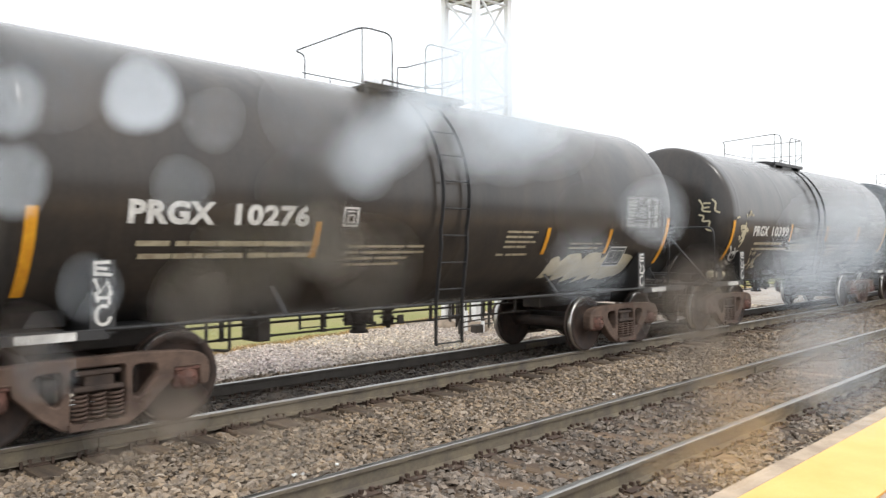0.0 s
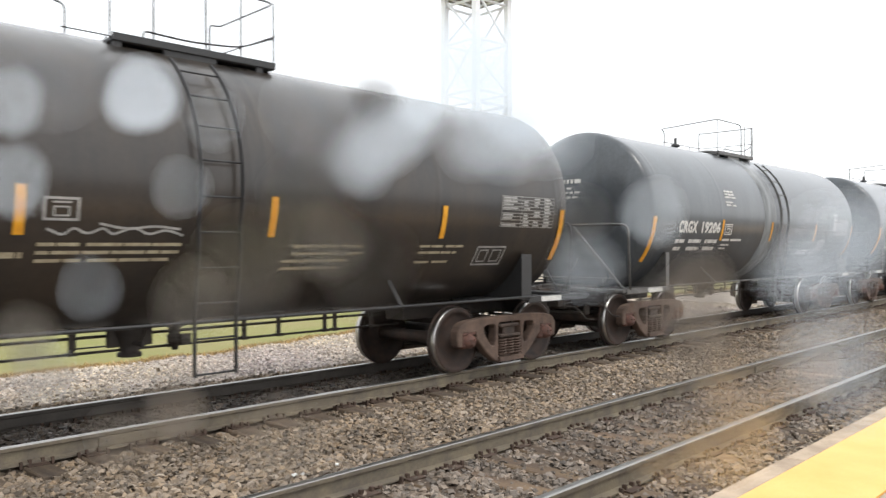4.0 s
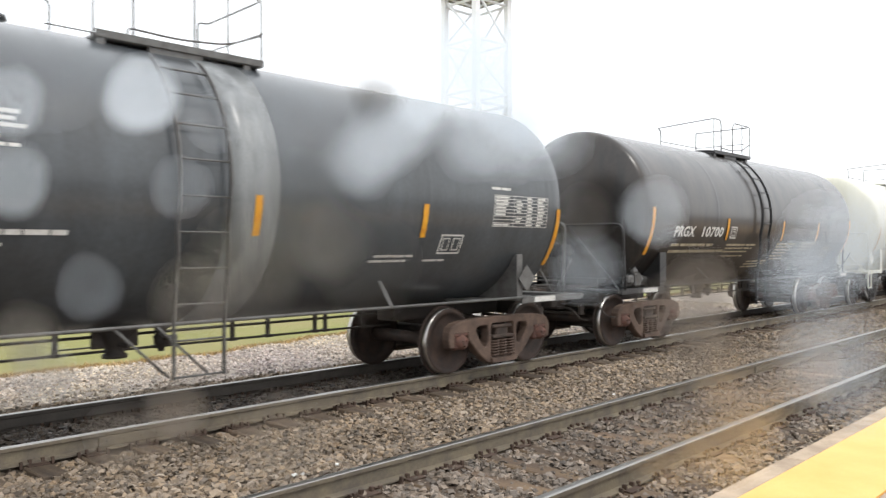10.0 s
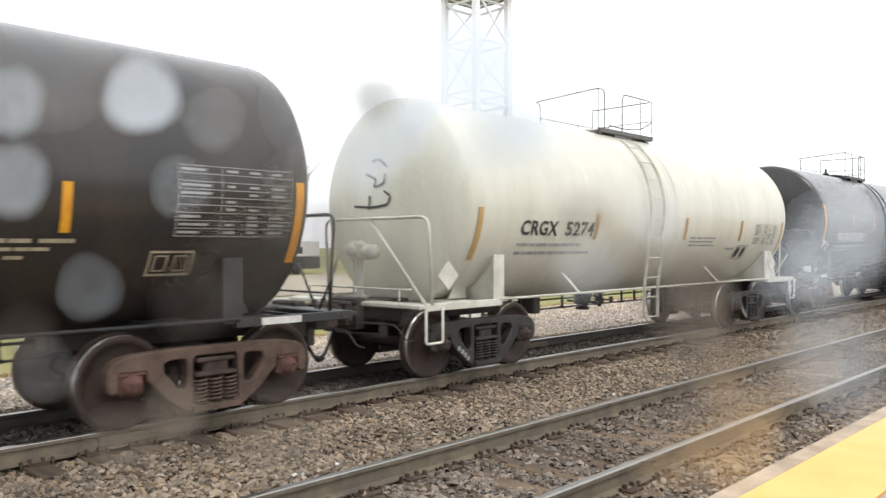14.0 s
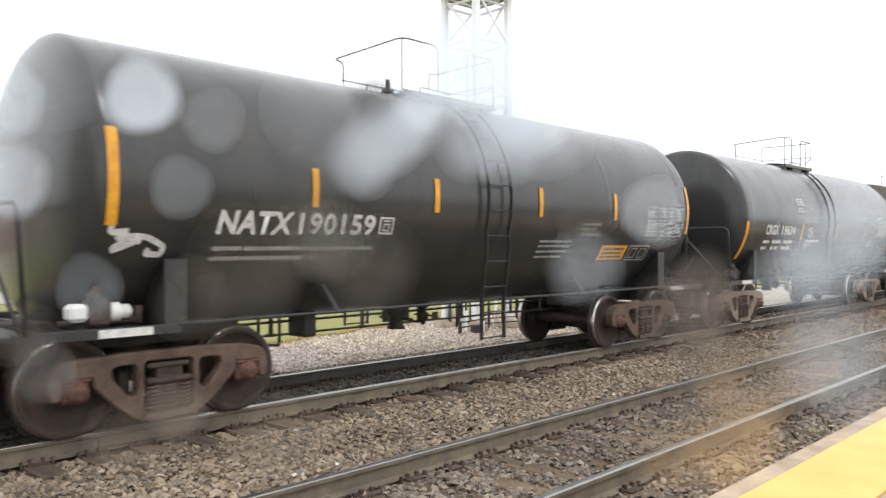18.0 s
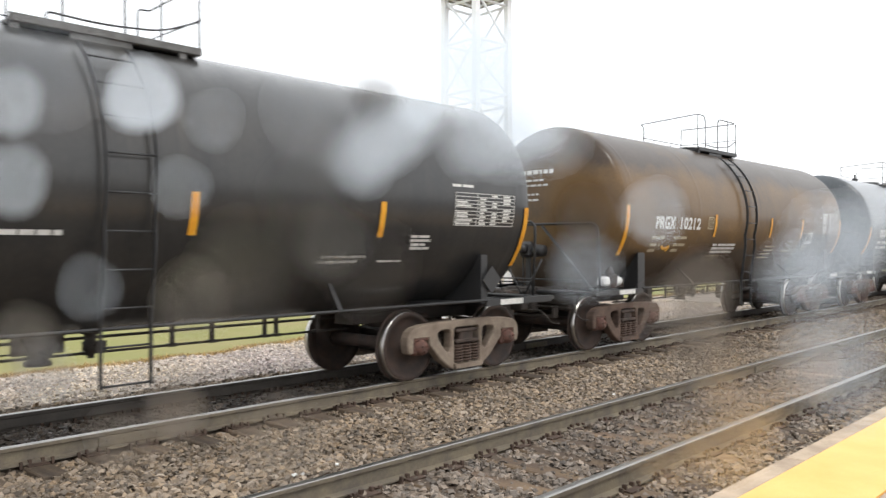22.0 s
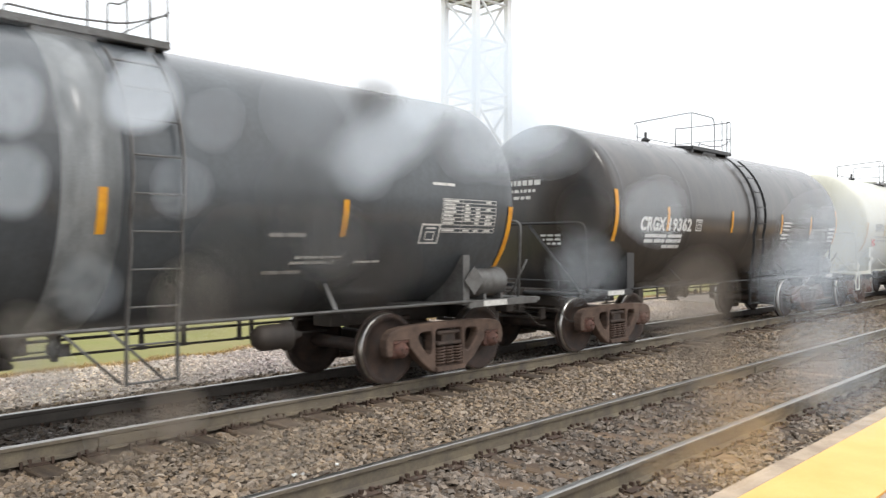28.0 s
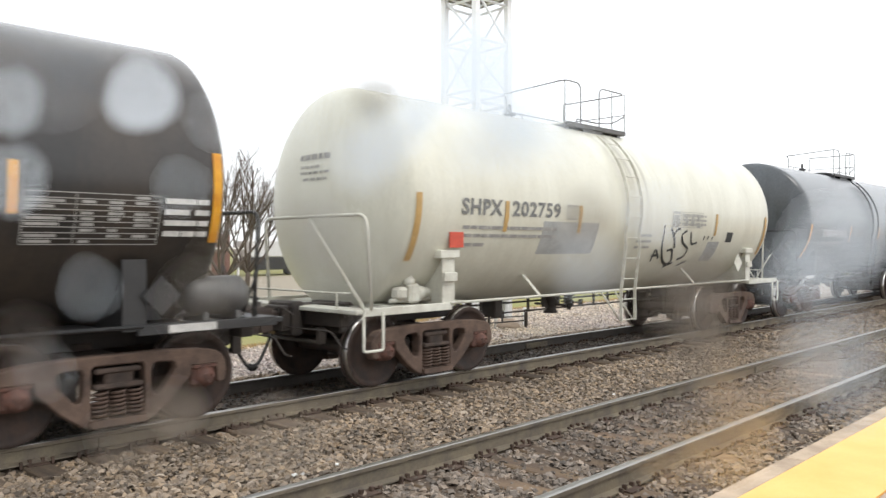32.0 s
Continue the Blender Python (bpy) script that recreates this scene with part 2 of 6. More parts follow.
def prism(bm, pts, y0, y1):
    """A profile in the x-z plane, given counter-clockwise, drawn out along y."""
    a = [bm.verts.new((x, y0, z)) for x, z in pts]
    b = [bm.verts.new((x, y1, z)) for x, z in pts]
    n = len(pts)
    bm.faces.new(a)
    bm.faces.new(b[::-1])
    for i in range(n):
        bm.faces.new((a[i], b[i], b[(i + 1) % n], a[(i + 1) % n]))


def prism_x(bm, pts, x0, x1):
    """A profile in the y-z plane drawn out along x."""
    a = [bm.verts.new((x0, y, z)) for y, z in pts]
    b = [bm.verts.new((x1, y, z)) for y, z in pts]
    n = len(pts)
    bm.faces.new(a)
    bm.faces.new(b[::-1])
    for i in range(n):
        bm.faces.new((a[i], b[i], b[(i + 1) % n], a[(i + 1) % n]))


def tube(bm, pts, r, seg=8, closed=False):
    """A round bar along a line of points."""
    pts = [Vector(p) for p in pts]
    rings, n = [], len(pts)
    up0 = None
    for i, p in enumerate(pts):
        if closed:
            d = (pts[(i + 1) % n] - pts[i - 1]).normalized()
        else:
            d = (pts[min(i + 1, n - 1)] - pts[max(i - 1, 0)]).normalized()
        ref = up0 if up0 is not None else (Vector((0, 0, 1)) if abs(d.z) < 0.9 else Vector((1, 0, 0)))
        s = d.cross(ref)
        if s.length < 1e-4:
            s = d.cross(Vector((0.3, 1, 0.2)))
        s.normalize()
        w = s.cross(d).normalized()
        up0 = w
        rad = r[i] if isinstance(r, (list, tuple)) else r
        rings.append([bm.verts.new(p + rad * (math.cos(a) * s + math.sin(a) * w)) for a in (2 * math.pi * k / seg for k in range(seg))])
    m = n if closed else n - 1
    for i in range(m):
        a, b = rings[i], rings[(i + 1) % n]
        for k in range(seg):
            f = bm.faces.new((a[k], a[(k + 1) % seg], b[(k + 1) % seg], b[k]))
            f.smooth = True
    if not closed:
        bm.faces.new(rings[0][::-1])
        bm.faces.new(rings[-1])


def bend(pts, r=0.12, n=4):
    """The line with its corners rounded."""
    pts = [Vector(p) for p in pts]
    out = [pts[0]]
    for a, b, c in zip(pts, pts[1:], pts[2:]):
        k = min(r, (a - b).length * 0.45, (c - b).length * 0.45)
        p, q = b + (a - b).normalized() * k, b + (c - b).normalized() * k
        for i in range(n + 1):
            t = i / n
            out.append((1 - t) ** 2 * p + 2 * t * (1 - t) * b + t * t * q)
    out.append(pts[-1])
    return out


def lathe(bm, prof, seg=32, axis="x", org=(0, 0, 0), smooth=True, caps=True):
    """A turned body: prof lists (along the axis, radius)."""
    o = Vector(org)
    rings = []
    for h, r in prof:
        if r < 1e-5:
            p = {"x": (h, 0, 0), "y": (0, h, 0), "z": (0, 0, h)}[axis]
            rings.append([bm.verts.new(o + Vector(p))])
            continue
        ring = []
        for k in range(seg):
            a = 2 * math.pi * k / seg
            c, s = r * math.cos(a), r * math.sin(a)
            p = {"x": (h, c, s), "y": (s, h, c), "z": (c, s, h)}[axis]
            ring.append(bm.verts.new(o + Vector(p)))
        rings.append(ring)
    for a, b in zip(rings, rings[1:]):
        for k in range(seg):
            j = (k + 1) % seg
            if len(a) == 1 and len(b) == 1:
                continue
            if len(a) == 1:
                f = bm.faces.new((a[0], b[j], b[k]))
            elif len(b) == 1:
                f = bm.faces.new((a[k], a[j], b[0]))
            else:
                f = bm.faces.new((a[k], a[j], b[j], b[k]))
            f.smooth = smooth
    if not caps:
        return
    if len(rings[0]) > 1:
        bm.faces.new(rings[0][::-1])
    if len(rings[-1]) > 1:
        bm.faces.new(rings[-1])


def rod(bm, p, q, r, seg=8):
    tube(bm, [p, q], r, seg)


def meshed(name, bm, mat):
    me = bpy.data.meshes.new(name)
    bmesh.ops.recalc_face_normals(bm, faces=bm.faces)
    bm.to_mesh(me)
    bm.free()
    me.materials.append(mat)
    return me


CACHE = {}


def shaped(key, name, draw, mat):
    """One mesh for all alike parts."""
    k = (key, mat.name)
    if k not in CACHE:
        bm = bmesh.new()
        draw(bm)
        CACHE[k] = meshed(name, bm, mat)
    return CACHE[k]


def part(name, me, parent, label="", at=None):
    ob = new(name, me)
    ob.parent = parent
    if at is not None:
        ob.matrix_basis = at
    if label:
        ob["label"] = label
    return ob


def made(name, draw, mat, parent=None, label=""):
    """A mesh of its own, drawn by a function of its bmesh."""
    bm = bmesh.new()
    draw(bm)
    ob = new(name, meshed(name, bm, mat))
    if parent is not None:
        ob.parent = parent
    if label:
        ob["label"] = label
    return ob


def thing(name, label, category, group="", kind="", at=None):
    ob = new(name)
    ob.empty_display_size = 0.2
    if at is not None:
        ob.matrix_basis = at
    return tagged(ob, label, category, group, kind)


def sheet(name, x0, x1, y0, y1, nx, ny, zf, mat, label, category):
    xs, ys = np.linspace(x0, x1, nx + 1), np.linspace(y0, y1, ny + 1)
    verts = [(float(x), float(y), float(zf(x, y))) for y in ys for x in xs]
    faces = [(j * (nx + 1) + i, j * (nx + 1) + i + 1, (j + 1) * (nx + 1) + i + 1, (j + 1) * (nx + 1) + i) for j in range(ny) for i in range(nx)]
    me = bpy.data.meshes.new(name)
    me.from_pydata(verts, [], faces)
    me.materials.append(mat)
    return tagged(new(name, me), label, category, kind="structure")


def pebbles(name, x, y, z, size, mat, label, seed, squash=0.7):
    """Many loose angular stones in one mesh."""
    rs = np.random.RandomState(seed)
    n = len(x)
    # a broken block: an uneven four-sided foot and a smaller, shifted top
    base = np.array([(0.9, 0.7, -0.55), (-0.7, 0.85, -0.6), (-0.9, -0.7, -0.5), (0.75, -0.85, -0.6), (0.6, 0.35, 0.7), (-0.5, 0.6, 0.55), (-0.45, -0.55, 0.75), (0.7, -0.5, 0.5)])
    tri = np.array([(4, 5, 6), (4, 6, 7), (0, 1, 5), (0, 5, 4), (1, 2, 6), (1, 6, 5), (2, 3, 7), (2, 7, 6), (3, 0, 4), (3, 4, 7)])
    v = base[None] + rs.uniform(-0.3, 0.3, (n, 8, 3))
    v = v * (size[:, None, None] * rs.uniform(0.5, 1.4, (n, 1, 3)))
    q = rs.normal(size=(n, 4)) * np.array([1.0, 0.32, 0.32, 1.0])
    q /= np.linalg.norm(q, axis=1)[:, None]
    w, a, b, c = q.T
    rot = np.stack([1 - 2 * (b * b + c * c), 2 * (a * b - c * w), 2 * (a * c + b * w), 2 * (a * b + c * w), 1 - 2 * (a * a + c * c), 2 * (b * c - a * w),
                    2 * (a * c - b * w), 2 * (b * c + a * w), 1 - 2 * (a * a + b * b)], 1).reshape(n, 3, 3)
    v = np.einsum("nij,nkj->nki", rot, v)
    v[:, :, 2] *= squash
    v += np.stack([x, y, z], 1)[:, None, :]
    f = (tri[None] + 8 * np.arange(n)[:, None, None]).reshape(-1, 3)
    me = bpy.data.meshes.new(name)
    me.vertices.add(n * 8)
    me.vertices.foreach_set("co", v.reshape(-1).astype(np.float32))
    me.loops.add(len(f) * 3)
    me.loops.foreach_set("vertex_index", f.reshape(-1).astype(np.int32))
    me.polygons.add(len(f))
    me.polygons.foreach_set("loop_start", np.arange(0, len(f) * 3, 3, dtype=np.int32))
    me.update(calc_edges=True)
    me.validate()
    me.shade_flat()
    me.materials.append(mat)
    return tagged(new(name, me), label, "gravel", kind="stuff")


# ---- ground, tracks and platform (rail tops are z = 0, tracks run along x) ----
NEAR_RAIL, FAR_RAIL, GAUGE = 3.370, 7.644, 1.51
AXIS = FAR_RAIL + GAUGE / 2
BED = -0.195


def lump(x, y, k=1.0):
    return noise.noise(Vector((x * 1.3 * k, y * 1.3 * k, 3.1)))


def bed_height(x, y):
    d = min(abs(y - NEAR_RAIL - GAUGE / 2), abs(y - AXIS))
    k = min(1.0, max(0.0, (d - 1.3) / 0.5))
    dip = -0.035 * k * k * (3 - 2 * k)
    out = 0.0 if y < AXIS + 1.9 else -0.10 * min(1, (y - AXIS - 1.9) / 1.2)
    if 7.0 < y < 7.72:
        dip -= 0.05 * math.sin(math.pi * (y - 7.0) / 0.72)
    return BED + dip + out + 0.025 * lump(x, y)


ground = sheet("ground", -600, 900, 13.2, 1200, 60, 60, lambda x, y: -0.34 + 0.02 * lump(x, y, 0.2) - (0.0 if y < 14 else 0.02), grass_m,
               "dull yellow-green spring grass beyond the tracks", "grass")
def verge_edge(x):
    """Where the gravel ends: it widens round the tower's foot."""
    return 14.05 + 0.24 * min(10.5, max(0.0, x - 8.0)) + 0.22 * lump(x, 3.0, 0.8)


def verge_height(x, y):
    return -0.312 + 0.018 * lump(x, y, 1.5) - 0.075 * max(0.0, y - verge_edge(x) + 0.35)


sheet("gravel_verge", -60, 160, 10.3, 18.0, 440, 24, verge_height, gravel_m,
      "pale grey gravel verge beside the far track", "gravel")
sheet("ballast_bed", -200, 340, 1.2, 10.7, 900, 38, bed_height, ballast_m, "brown-grey crushed stone ballast under both tracks", "ballast")
sheet("ground_behind", -600, 900, -1200, 1.3, 40, 40, lambda x, y: -0.36, asphalt_m, "plain paved ground behind the platform", "ground")


def rail_section(bm, x0, x1):
    web = [(-0.07, -0.175), (0.07, -0.175), (0.07, -0.162), (0.012, -0.145), (0.010, -0.05), (0.035, -0.038), (0.037, -0.006),
           (-0.037, -0.006), (-0.035, -0.038), (-0.010, -0.05), (-0.012, -0.145), (-0.07, -0.162)]
    prism_x(bm, web, x0, x1)


def railhead(bm, x0, x1):
    prism_x(bm, [(-0.037, -0.006), (0.037, -0.006), (0.034, -0.0005), (0.022, 0.002), (-0.022, 0.002), (-0.034, -0.0005)], x0, x1)


def tie_shape(bm):
    box(bm, -0.115, 0.115, -1.3, 1.3, -0.18, 0.0, 0.012)


def plate_shape(bm):
    box(bm, -0.09, 0.09, -0.17, 0.17, 0.0, 0.016)
    for sx in (-0.055, 0.055):
        for sy in (-0.085, 0.085):
            box(bm, sx - 0.013, sx + 0.013, sy - 0.018, sy + 0.018, 0.016, 0.052)
    # rail anchors bearing against the tie
    for sx in (-0.135, 0.135):
        box(bm, sx - 0.012, sx + 0.012, -0.10, 0.10, -0.02, 0.022)
        box(bm, sx - 0.012, sx + 0.012, -0.115, -0.085, -0.02, 0.045)


def joint_bar(bm):
    box(bm, -0.33, 0.33, 0.012, 0.034, -0.145, -0.05, 0.004)
    box(bm, -0.33, 0.33, -0.034, -0.012, -0.145, -0.05, 0.004)
    for x in (-0.25, -0.09, 0.09, 0.25):
        rod(bm, (x, -0.055, -0.095), (x, 0.055, -0.095), 0.013, 6)


tie_me = shaped("tie", "tie", tie_shape, tie_m)
oldtie_me = shaped("tie", "tie", tie_shape, oldtie_m)
newtie_me = shaped("tie", "tie", tie_shape, newtie_m)
tplate_me = shaped("tie_plate", "tie_plate", plate_shape, plate_m)
joint_me = shaped("joint_bar", "joint_bar", joint_bar, rail_m)
rng = random.Random(5)


def railway(y, first, count, joints, label):
    track = thing("railway_track", label, "railway track", kind="structure", at=pose(0, y + GAUGE / 2, 0))
    for side in (-1, 1):
        # the far track's farther rail has the train's shade painted on its side
        r = made("rail", lambda bm: rail_section(bm, -200, 340), railinner_m if side > 0 and y > 5 else rail_m, track, "rusty steel rail with a polished head")
        r.matrix_basis = pose(0, side * GAUGE / 2, 0)
        made("rail_head", lambda bm: railhead(bm, -200, 340), railtop_m, r, "polished running surface")
    for i in range(count):
        x = first + 0.5 * i + rng.uniform(-0.03, 0.03)
        t = part("tie", newtie_me if abs(x - 12.82) < 0.25 and y < 5 else tie_me if y < 5 else oldtie_me, track, at=pose(x, rng.uniform(-0.05, 0.05), -0.187 + rng.uniform(-0.004, 0.01), 0, 0, rng.uniform(-1, 1)))
        for side in (-1, 1):
            part("tie_plate", tplate_me, t, at=pose(0, side * GAUGE / 2, 0.001))
    for x, side in joints:
        part("joint_bar", joint_me, track, at=pose(x, side * GAUGE / 2, 0))
    return track


railway(NEAR_RAIL, -12.4, 140, [(16.0, 1), (12.2, 1)], "near railway track of rusty rails on wooden ties")
railway(FAR_RAIL, -12.4, 140, [(3.51, -1), (12.1, 1)], "far railway track under the train on wooden ties")

# loose stones, dense where the camera is near
rs = np.random.RandomState(11)


def scatter(n, x0, x1, y0, y1, lo, hi, grow=1.0):
    u = rs.uniform(0, 1, n) ** grow
    x = x0 + (x1 - x0) * u
    y = rs.uniform(y0, y1, n)
    s = rs.uniform(lo, hi, n) * (1 + 0.25 * rs.rand(n) ** 4)
    return x, y, s


def keep_off_rails(x, y, s):
    ok = np.ones(len(x), bool)
    for r in (NEAR_RAIL, NEAR_RAIL + GAUGE, FAR_RAIL, FAR_RAIL + GAUGE):
        ok &= np.abs(y - r) > 0.095
    return x[ok], y[ok], s[ok]


x, y, s = keep_off_rails(*scatter(106000, 1.8, 16.0, 2.35, 10.6, 0.012, 0.034, 1.3))
in_near = np.abs(y - NEAR_RAIL - GAUGE / 2) < 1.35
in_far = np.abs(y - AXIS) < 1.35
on_tie = (np.abs(((x - 1.6) / 0.5) - np.round((x - 1.6) / 0.5)) * 0.5 < 0.13) & (in_near | in_far)
keep = ~on_tie | (rs.rand(len(x)) < np.where(in_far, 0.5, 0.3))
x, y, s = x[keep], y[keep], s[keep]
z = np.array([bed_height(a, b) for a, b in zip(x, y)]) + s * rs.uniform(-0.1, 1.0, len(s))
crib = np.abs(y - NEAR_RAIL - GAUGE / 2) < 1.15
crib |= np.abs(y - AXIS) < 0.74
off_crib = ~crib
pebbles("ballast_stones", x[off_crib], y[off_crib], z[off_crib], s[off_crib], stone_m, "loose angular tan-brown ballast stones", 21)
# stones under the train take the colour that has its shade put in
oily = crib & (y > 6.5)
crib &= ~oily
pebbles("crib_stones", x[crib], y[crib], z[crib], s[crib], crib_m, "darker grey stones between the ties", 25)
pebbles("oily_crib_stones", x[oily], y[oily], z[oily], s[oily], shaded_oily_m, "oily stones under the train, darkened to imitate its shade", 27)
left = scatter(9000, -12.0, 1.8, 2.35, 10.6, 0.02, 0.038)
thinning = scatter(7000, -0.8, 1.8, 2.35, 10.6, 0.014, 0.034, 0.5)
x, y, s = keep_off_rails(*(np.concatenate(pair) for pair in zip(left, thinning)))
off = (np.abs(((x - 1.6) / 0.5) - np.round((x - 1.6) / 0.5)) * 0.5 > 0.13) | ((np.abs(y - NEAR_RAIL - GAUGE / 2) > 1.35) & (np.abs(y - AXIS) > 1.35))
x, y, s = x[off], y[off], s[off]
z = np.array([bed_height(a, b) for a, b in zip(x, y)]) + s * 0.35
pebbles("ballast_stones", x, y, z, s, stone_m, "loose tan-brown ballast stones along the track", 26)
x, y, s = keep_off_rails(*scatter(28000, 16.0, 60.0, 2.35, 10.6, 0.024, 0.045, 1.6))
z = np.array([bed_height(a, b) for a, b in zip(x, y)]) + s * 0.3
pebbles("ballast_stones", x, y, z, s, stone_m, "loose brown-grey ballast stones farther along", 22)
x, y, s = scatter(36000, 1.5, 28.0, 10.5, 17.0, 0.014, 0.034, 1.1)
keep = y < np.array([verge_edge(a) + 0.1 for a in x])
x, y, s = x[keep], y[keep], s[keep]
z = np.array([verge_height(a, b) for a, b in zip(x, y)]) + s * 0.25
pebbles("verge_gravel", x, y, z, s, pebble_m, "loose pale grey gravel beside the far track", 23)
x, y, s = scatter(4, 4.0, 9.0, 5.2, 6.8, 0.018, 0.028)
x[:3], y[:3], s[:3] = (3.93, 3.99, 4.36), (5.50, 5.47, 5.47), (0.026, 0.022, 0.02)
pebbles("white_stones", x, y, np.array([bed_height(a, b) for a, b in zip(x, y)]) + 0.05, s, trim_m, "a few white quartz stones in the ballast", 24)

# dead grass where the gravel meets the lawn
straw_m = material("dead_tan_grass", (0.52, 0.34, 0.13), 0.9, scale=2.0, color2=(0.36, 0.25, 0.09), island=0.45, bump=0.0)


def straw(n, x0, x1):
    vs, fs = [], []
    x = x0 + (x1 - x0) * rs.uniform(0, 1, n) ** 1.3
    y = np.array([verge_edge(a) for a in x]) + rs.normal(0, 0.13, n)
    for a, b in zip(x, y):
        g, h, w = rs.uniform(0, 6.28), rs.uniform(0.02, 0.09), rs.uniform(0.006, 0.014)
        dx, dy = rs.normal(0, 0.06, 2)
        k = len(vs)
        z = -0.345
        vs.extend([(a - w * math.cos(g), b - w * math.sin(g), z), (a + w * math.cos(g), b + w * math.sin(g), z), (a + dx, b + dy, z + h)])
        fs.append((k, k + 1, k + 2))
    me = bpy.data.meshes.new("dead_grass")
    me.from_pydata(vs, [], fs)
    me.materials.append(straw_m)
    return tagged(new("dead_grass", me), "dead tan grass along the gravel's edge", "grass", kind="stuff")


straw(28000, -3.0, 40.0)

# platform with its yellow warning strip
platform = thing("platform", "low concrete station platform with a yellow warning strip", "platform", kind="structure", at=pose(0, 0, 0.2))
made("slab", lambda bm: box(bm, -60, 120, -6.0, 1.46, -0.62, -0.002, 0.01), concrete_m, platform)
kerb_m = material("worn_kerb_concrete", (0.52, 0.41, 0.30), 0.85, scale=3, color2=(0.33, 0.25, 0.18), objrand=0.14, bump=0.35, bump_scale=90)
kerb_me = shaped("kerb", "kerb_stone", lambda bm: box(bm, 0.004, 2.996, 2.085, 2.242, -0.62, 0.0, 0.014), kerb_m)
for i in range(44):
    part("kerb_stone", kerb_me, platform, "" if i else "worn concrete platform edge", pose(-30.0 + 3.0 * i, 0, 0))


def strip(bm):
    box(bm, -60, 120, 1.462, 2.083, -0.6, 0.004)


made("yellow_strip", strip, yellow_m, platform, "bright yellow painted warning strip")


# ---- tank cars (each in its own space: x from its middle, y from the track's middle, z from the rail top) ----
MID, TRUCKS = 4.62, 9.24
R, ZC = 1.50, 2.41
LEAD_END, REAR_END = -5.38, 5.42
LEAD_HEAD, REAR_HEAD = 0.31, 0.33


def shell_radius(x):
    """The tank's radius at x: full along the barrel, falling away on the domed heads."""
    if x < LEAD_END:
        return R * math.sqrt(max(0.0, 1 - ((LEAD_END - x) / LEAD_HEAD) ** 2))
    if x > REAR_END:
        return R * math.sqrt(max(0.0, 1 - ((x - REAR_END) / REAR_HEAD) ** 2))
    return R


def side_y(z, lift=0.006):
    return -math.sqrt(max(0.0, (R + lift) ** 2 - (z - ZC) ** 2))


def cyl_patch(bm, u0, u1, z0, z1, lift=0.006, skew=0.0):
    """A thin patch that follows the near flank of the shell."""
    a0, a1 = math.asin((z0 - ZC) / R), math.asin((z1 - ZC) / R)
    n = max(1, int(abs(a1 - a0) / 0.06))
    rows = []
    for i in range(n + 1):
        a = a0 + (a1 - a0) * i / n
        k = skew * R * (math.sin(a) - math.sin(a0))
        pair = []
        for u in ((u0, u1) if u1 - MID < REAR_END and u0 - MID > LEAD_END else [u0 + (u1 - u0) * c / 5 for c in range(6)]):
            r = shell_radius(u - MID) + lift
            pair.append(bm.verts.new((u - MID + k, -r * math.cos(a), ZC + r * math.sin(a))))
        rows.append(pair)
    for lo, hi in zip(rows, rows[1:]):
        for c in range(len(lo) - 1):
            bm.faces.new((lo[c], lo[c + 1], hi[c + 1], hi[c]))


def head_patch(bm, end, y0, y1, z0, z1, lift=0.004):
    """A thin patch on the domed head; end is -1 for the leading head."""
    def pt(y, z):
        q = max(0.0, 1 - (y * y + (z - ZC) ** 2) / (R * R))
        edge, deep = (LEAD_END, LEAD_HEAD) if end < 0 else (REAR_END, REAR_HEAD)
        return bm.verts.new((edge + end * ((deep + lift) * math.sqrt(q) + 0.004), y, z))
    n = max(1, int(abs(y1 - y0) / 0.12))
    for i in range(n):
        a, b = y0 + (y1 - y0) * i / n, y0 + (y1 - y0) * (i + 1) / n
        bm.faces.new((pt(a, z0), pt(b, z0), pt(b, z1), pt(a, z1)))


def shell(bm):
    prof = []
    for i in range(11):
        a = math.pi / 2 * i / 10
        prof.append((LEAD_END - LEAD_HEAD * math.cos(a), R * math.sin(a)))
    for c in (LEAD_END + 0.25, -2.7, -0.02, 2.7, REAR_END - 0.25):
        prof += [(c - 0.10, R), (c - 0.04, R), (c - 0.008, R + 0.003), (c + 0.008, R + 0.003), (c + 0.04, R), (c + 0.10, R)]
    for i in range(10, -1, -1):
        a = math.pi / 2 * i / 10
        prof.append((REAR_END + REAR_HEAD * math.cos(a), R * math.sin(a)))
    prof[0], prof[-1] = (prof[0][0], 0), (prof[-1][0], 0)
    lathe(bm, prof, 80, "x", (0, 0, ZC))


def ring_band(bm, u0, u1):
    lathe(bm, [(u0 - MID, R - 0.01), (u0 - MID, R + 0.007), (u1 - MID, R + 0.007), (u1 - MID, R - 0.01)], 72, "x", (0, 0, ZC), caps=False)


# -- trucks --


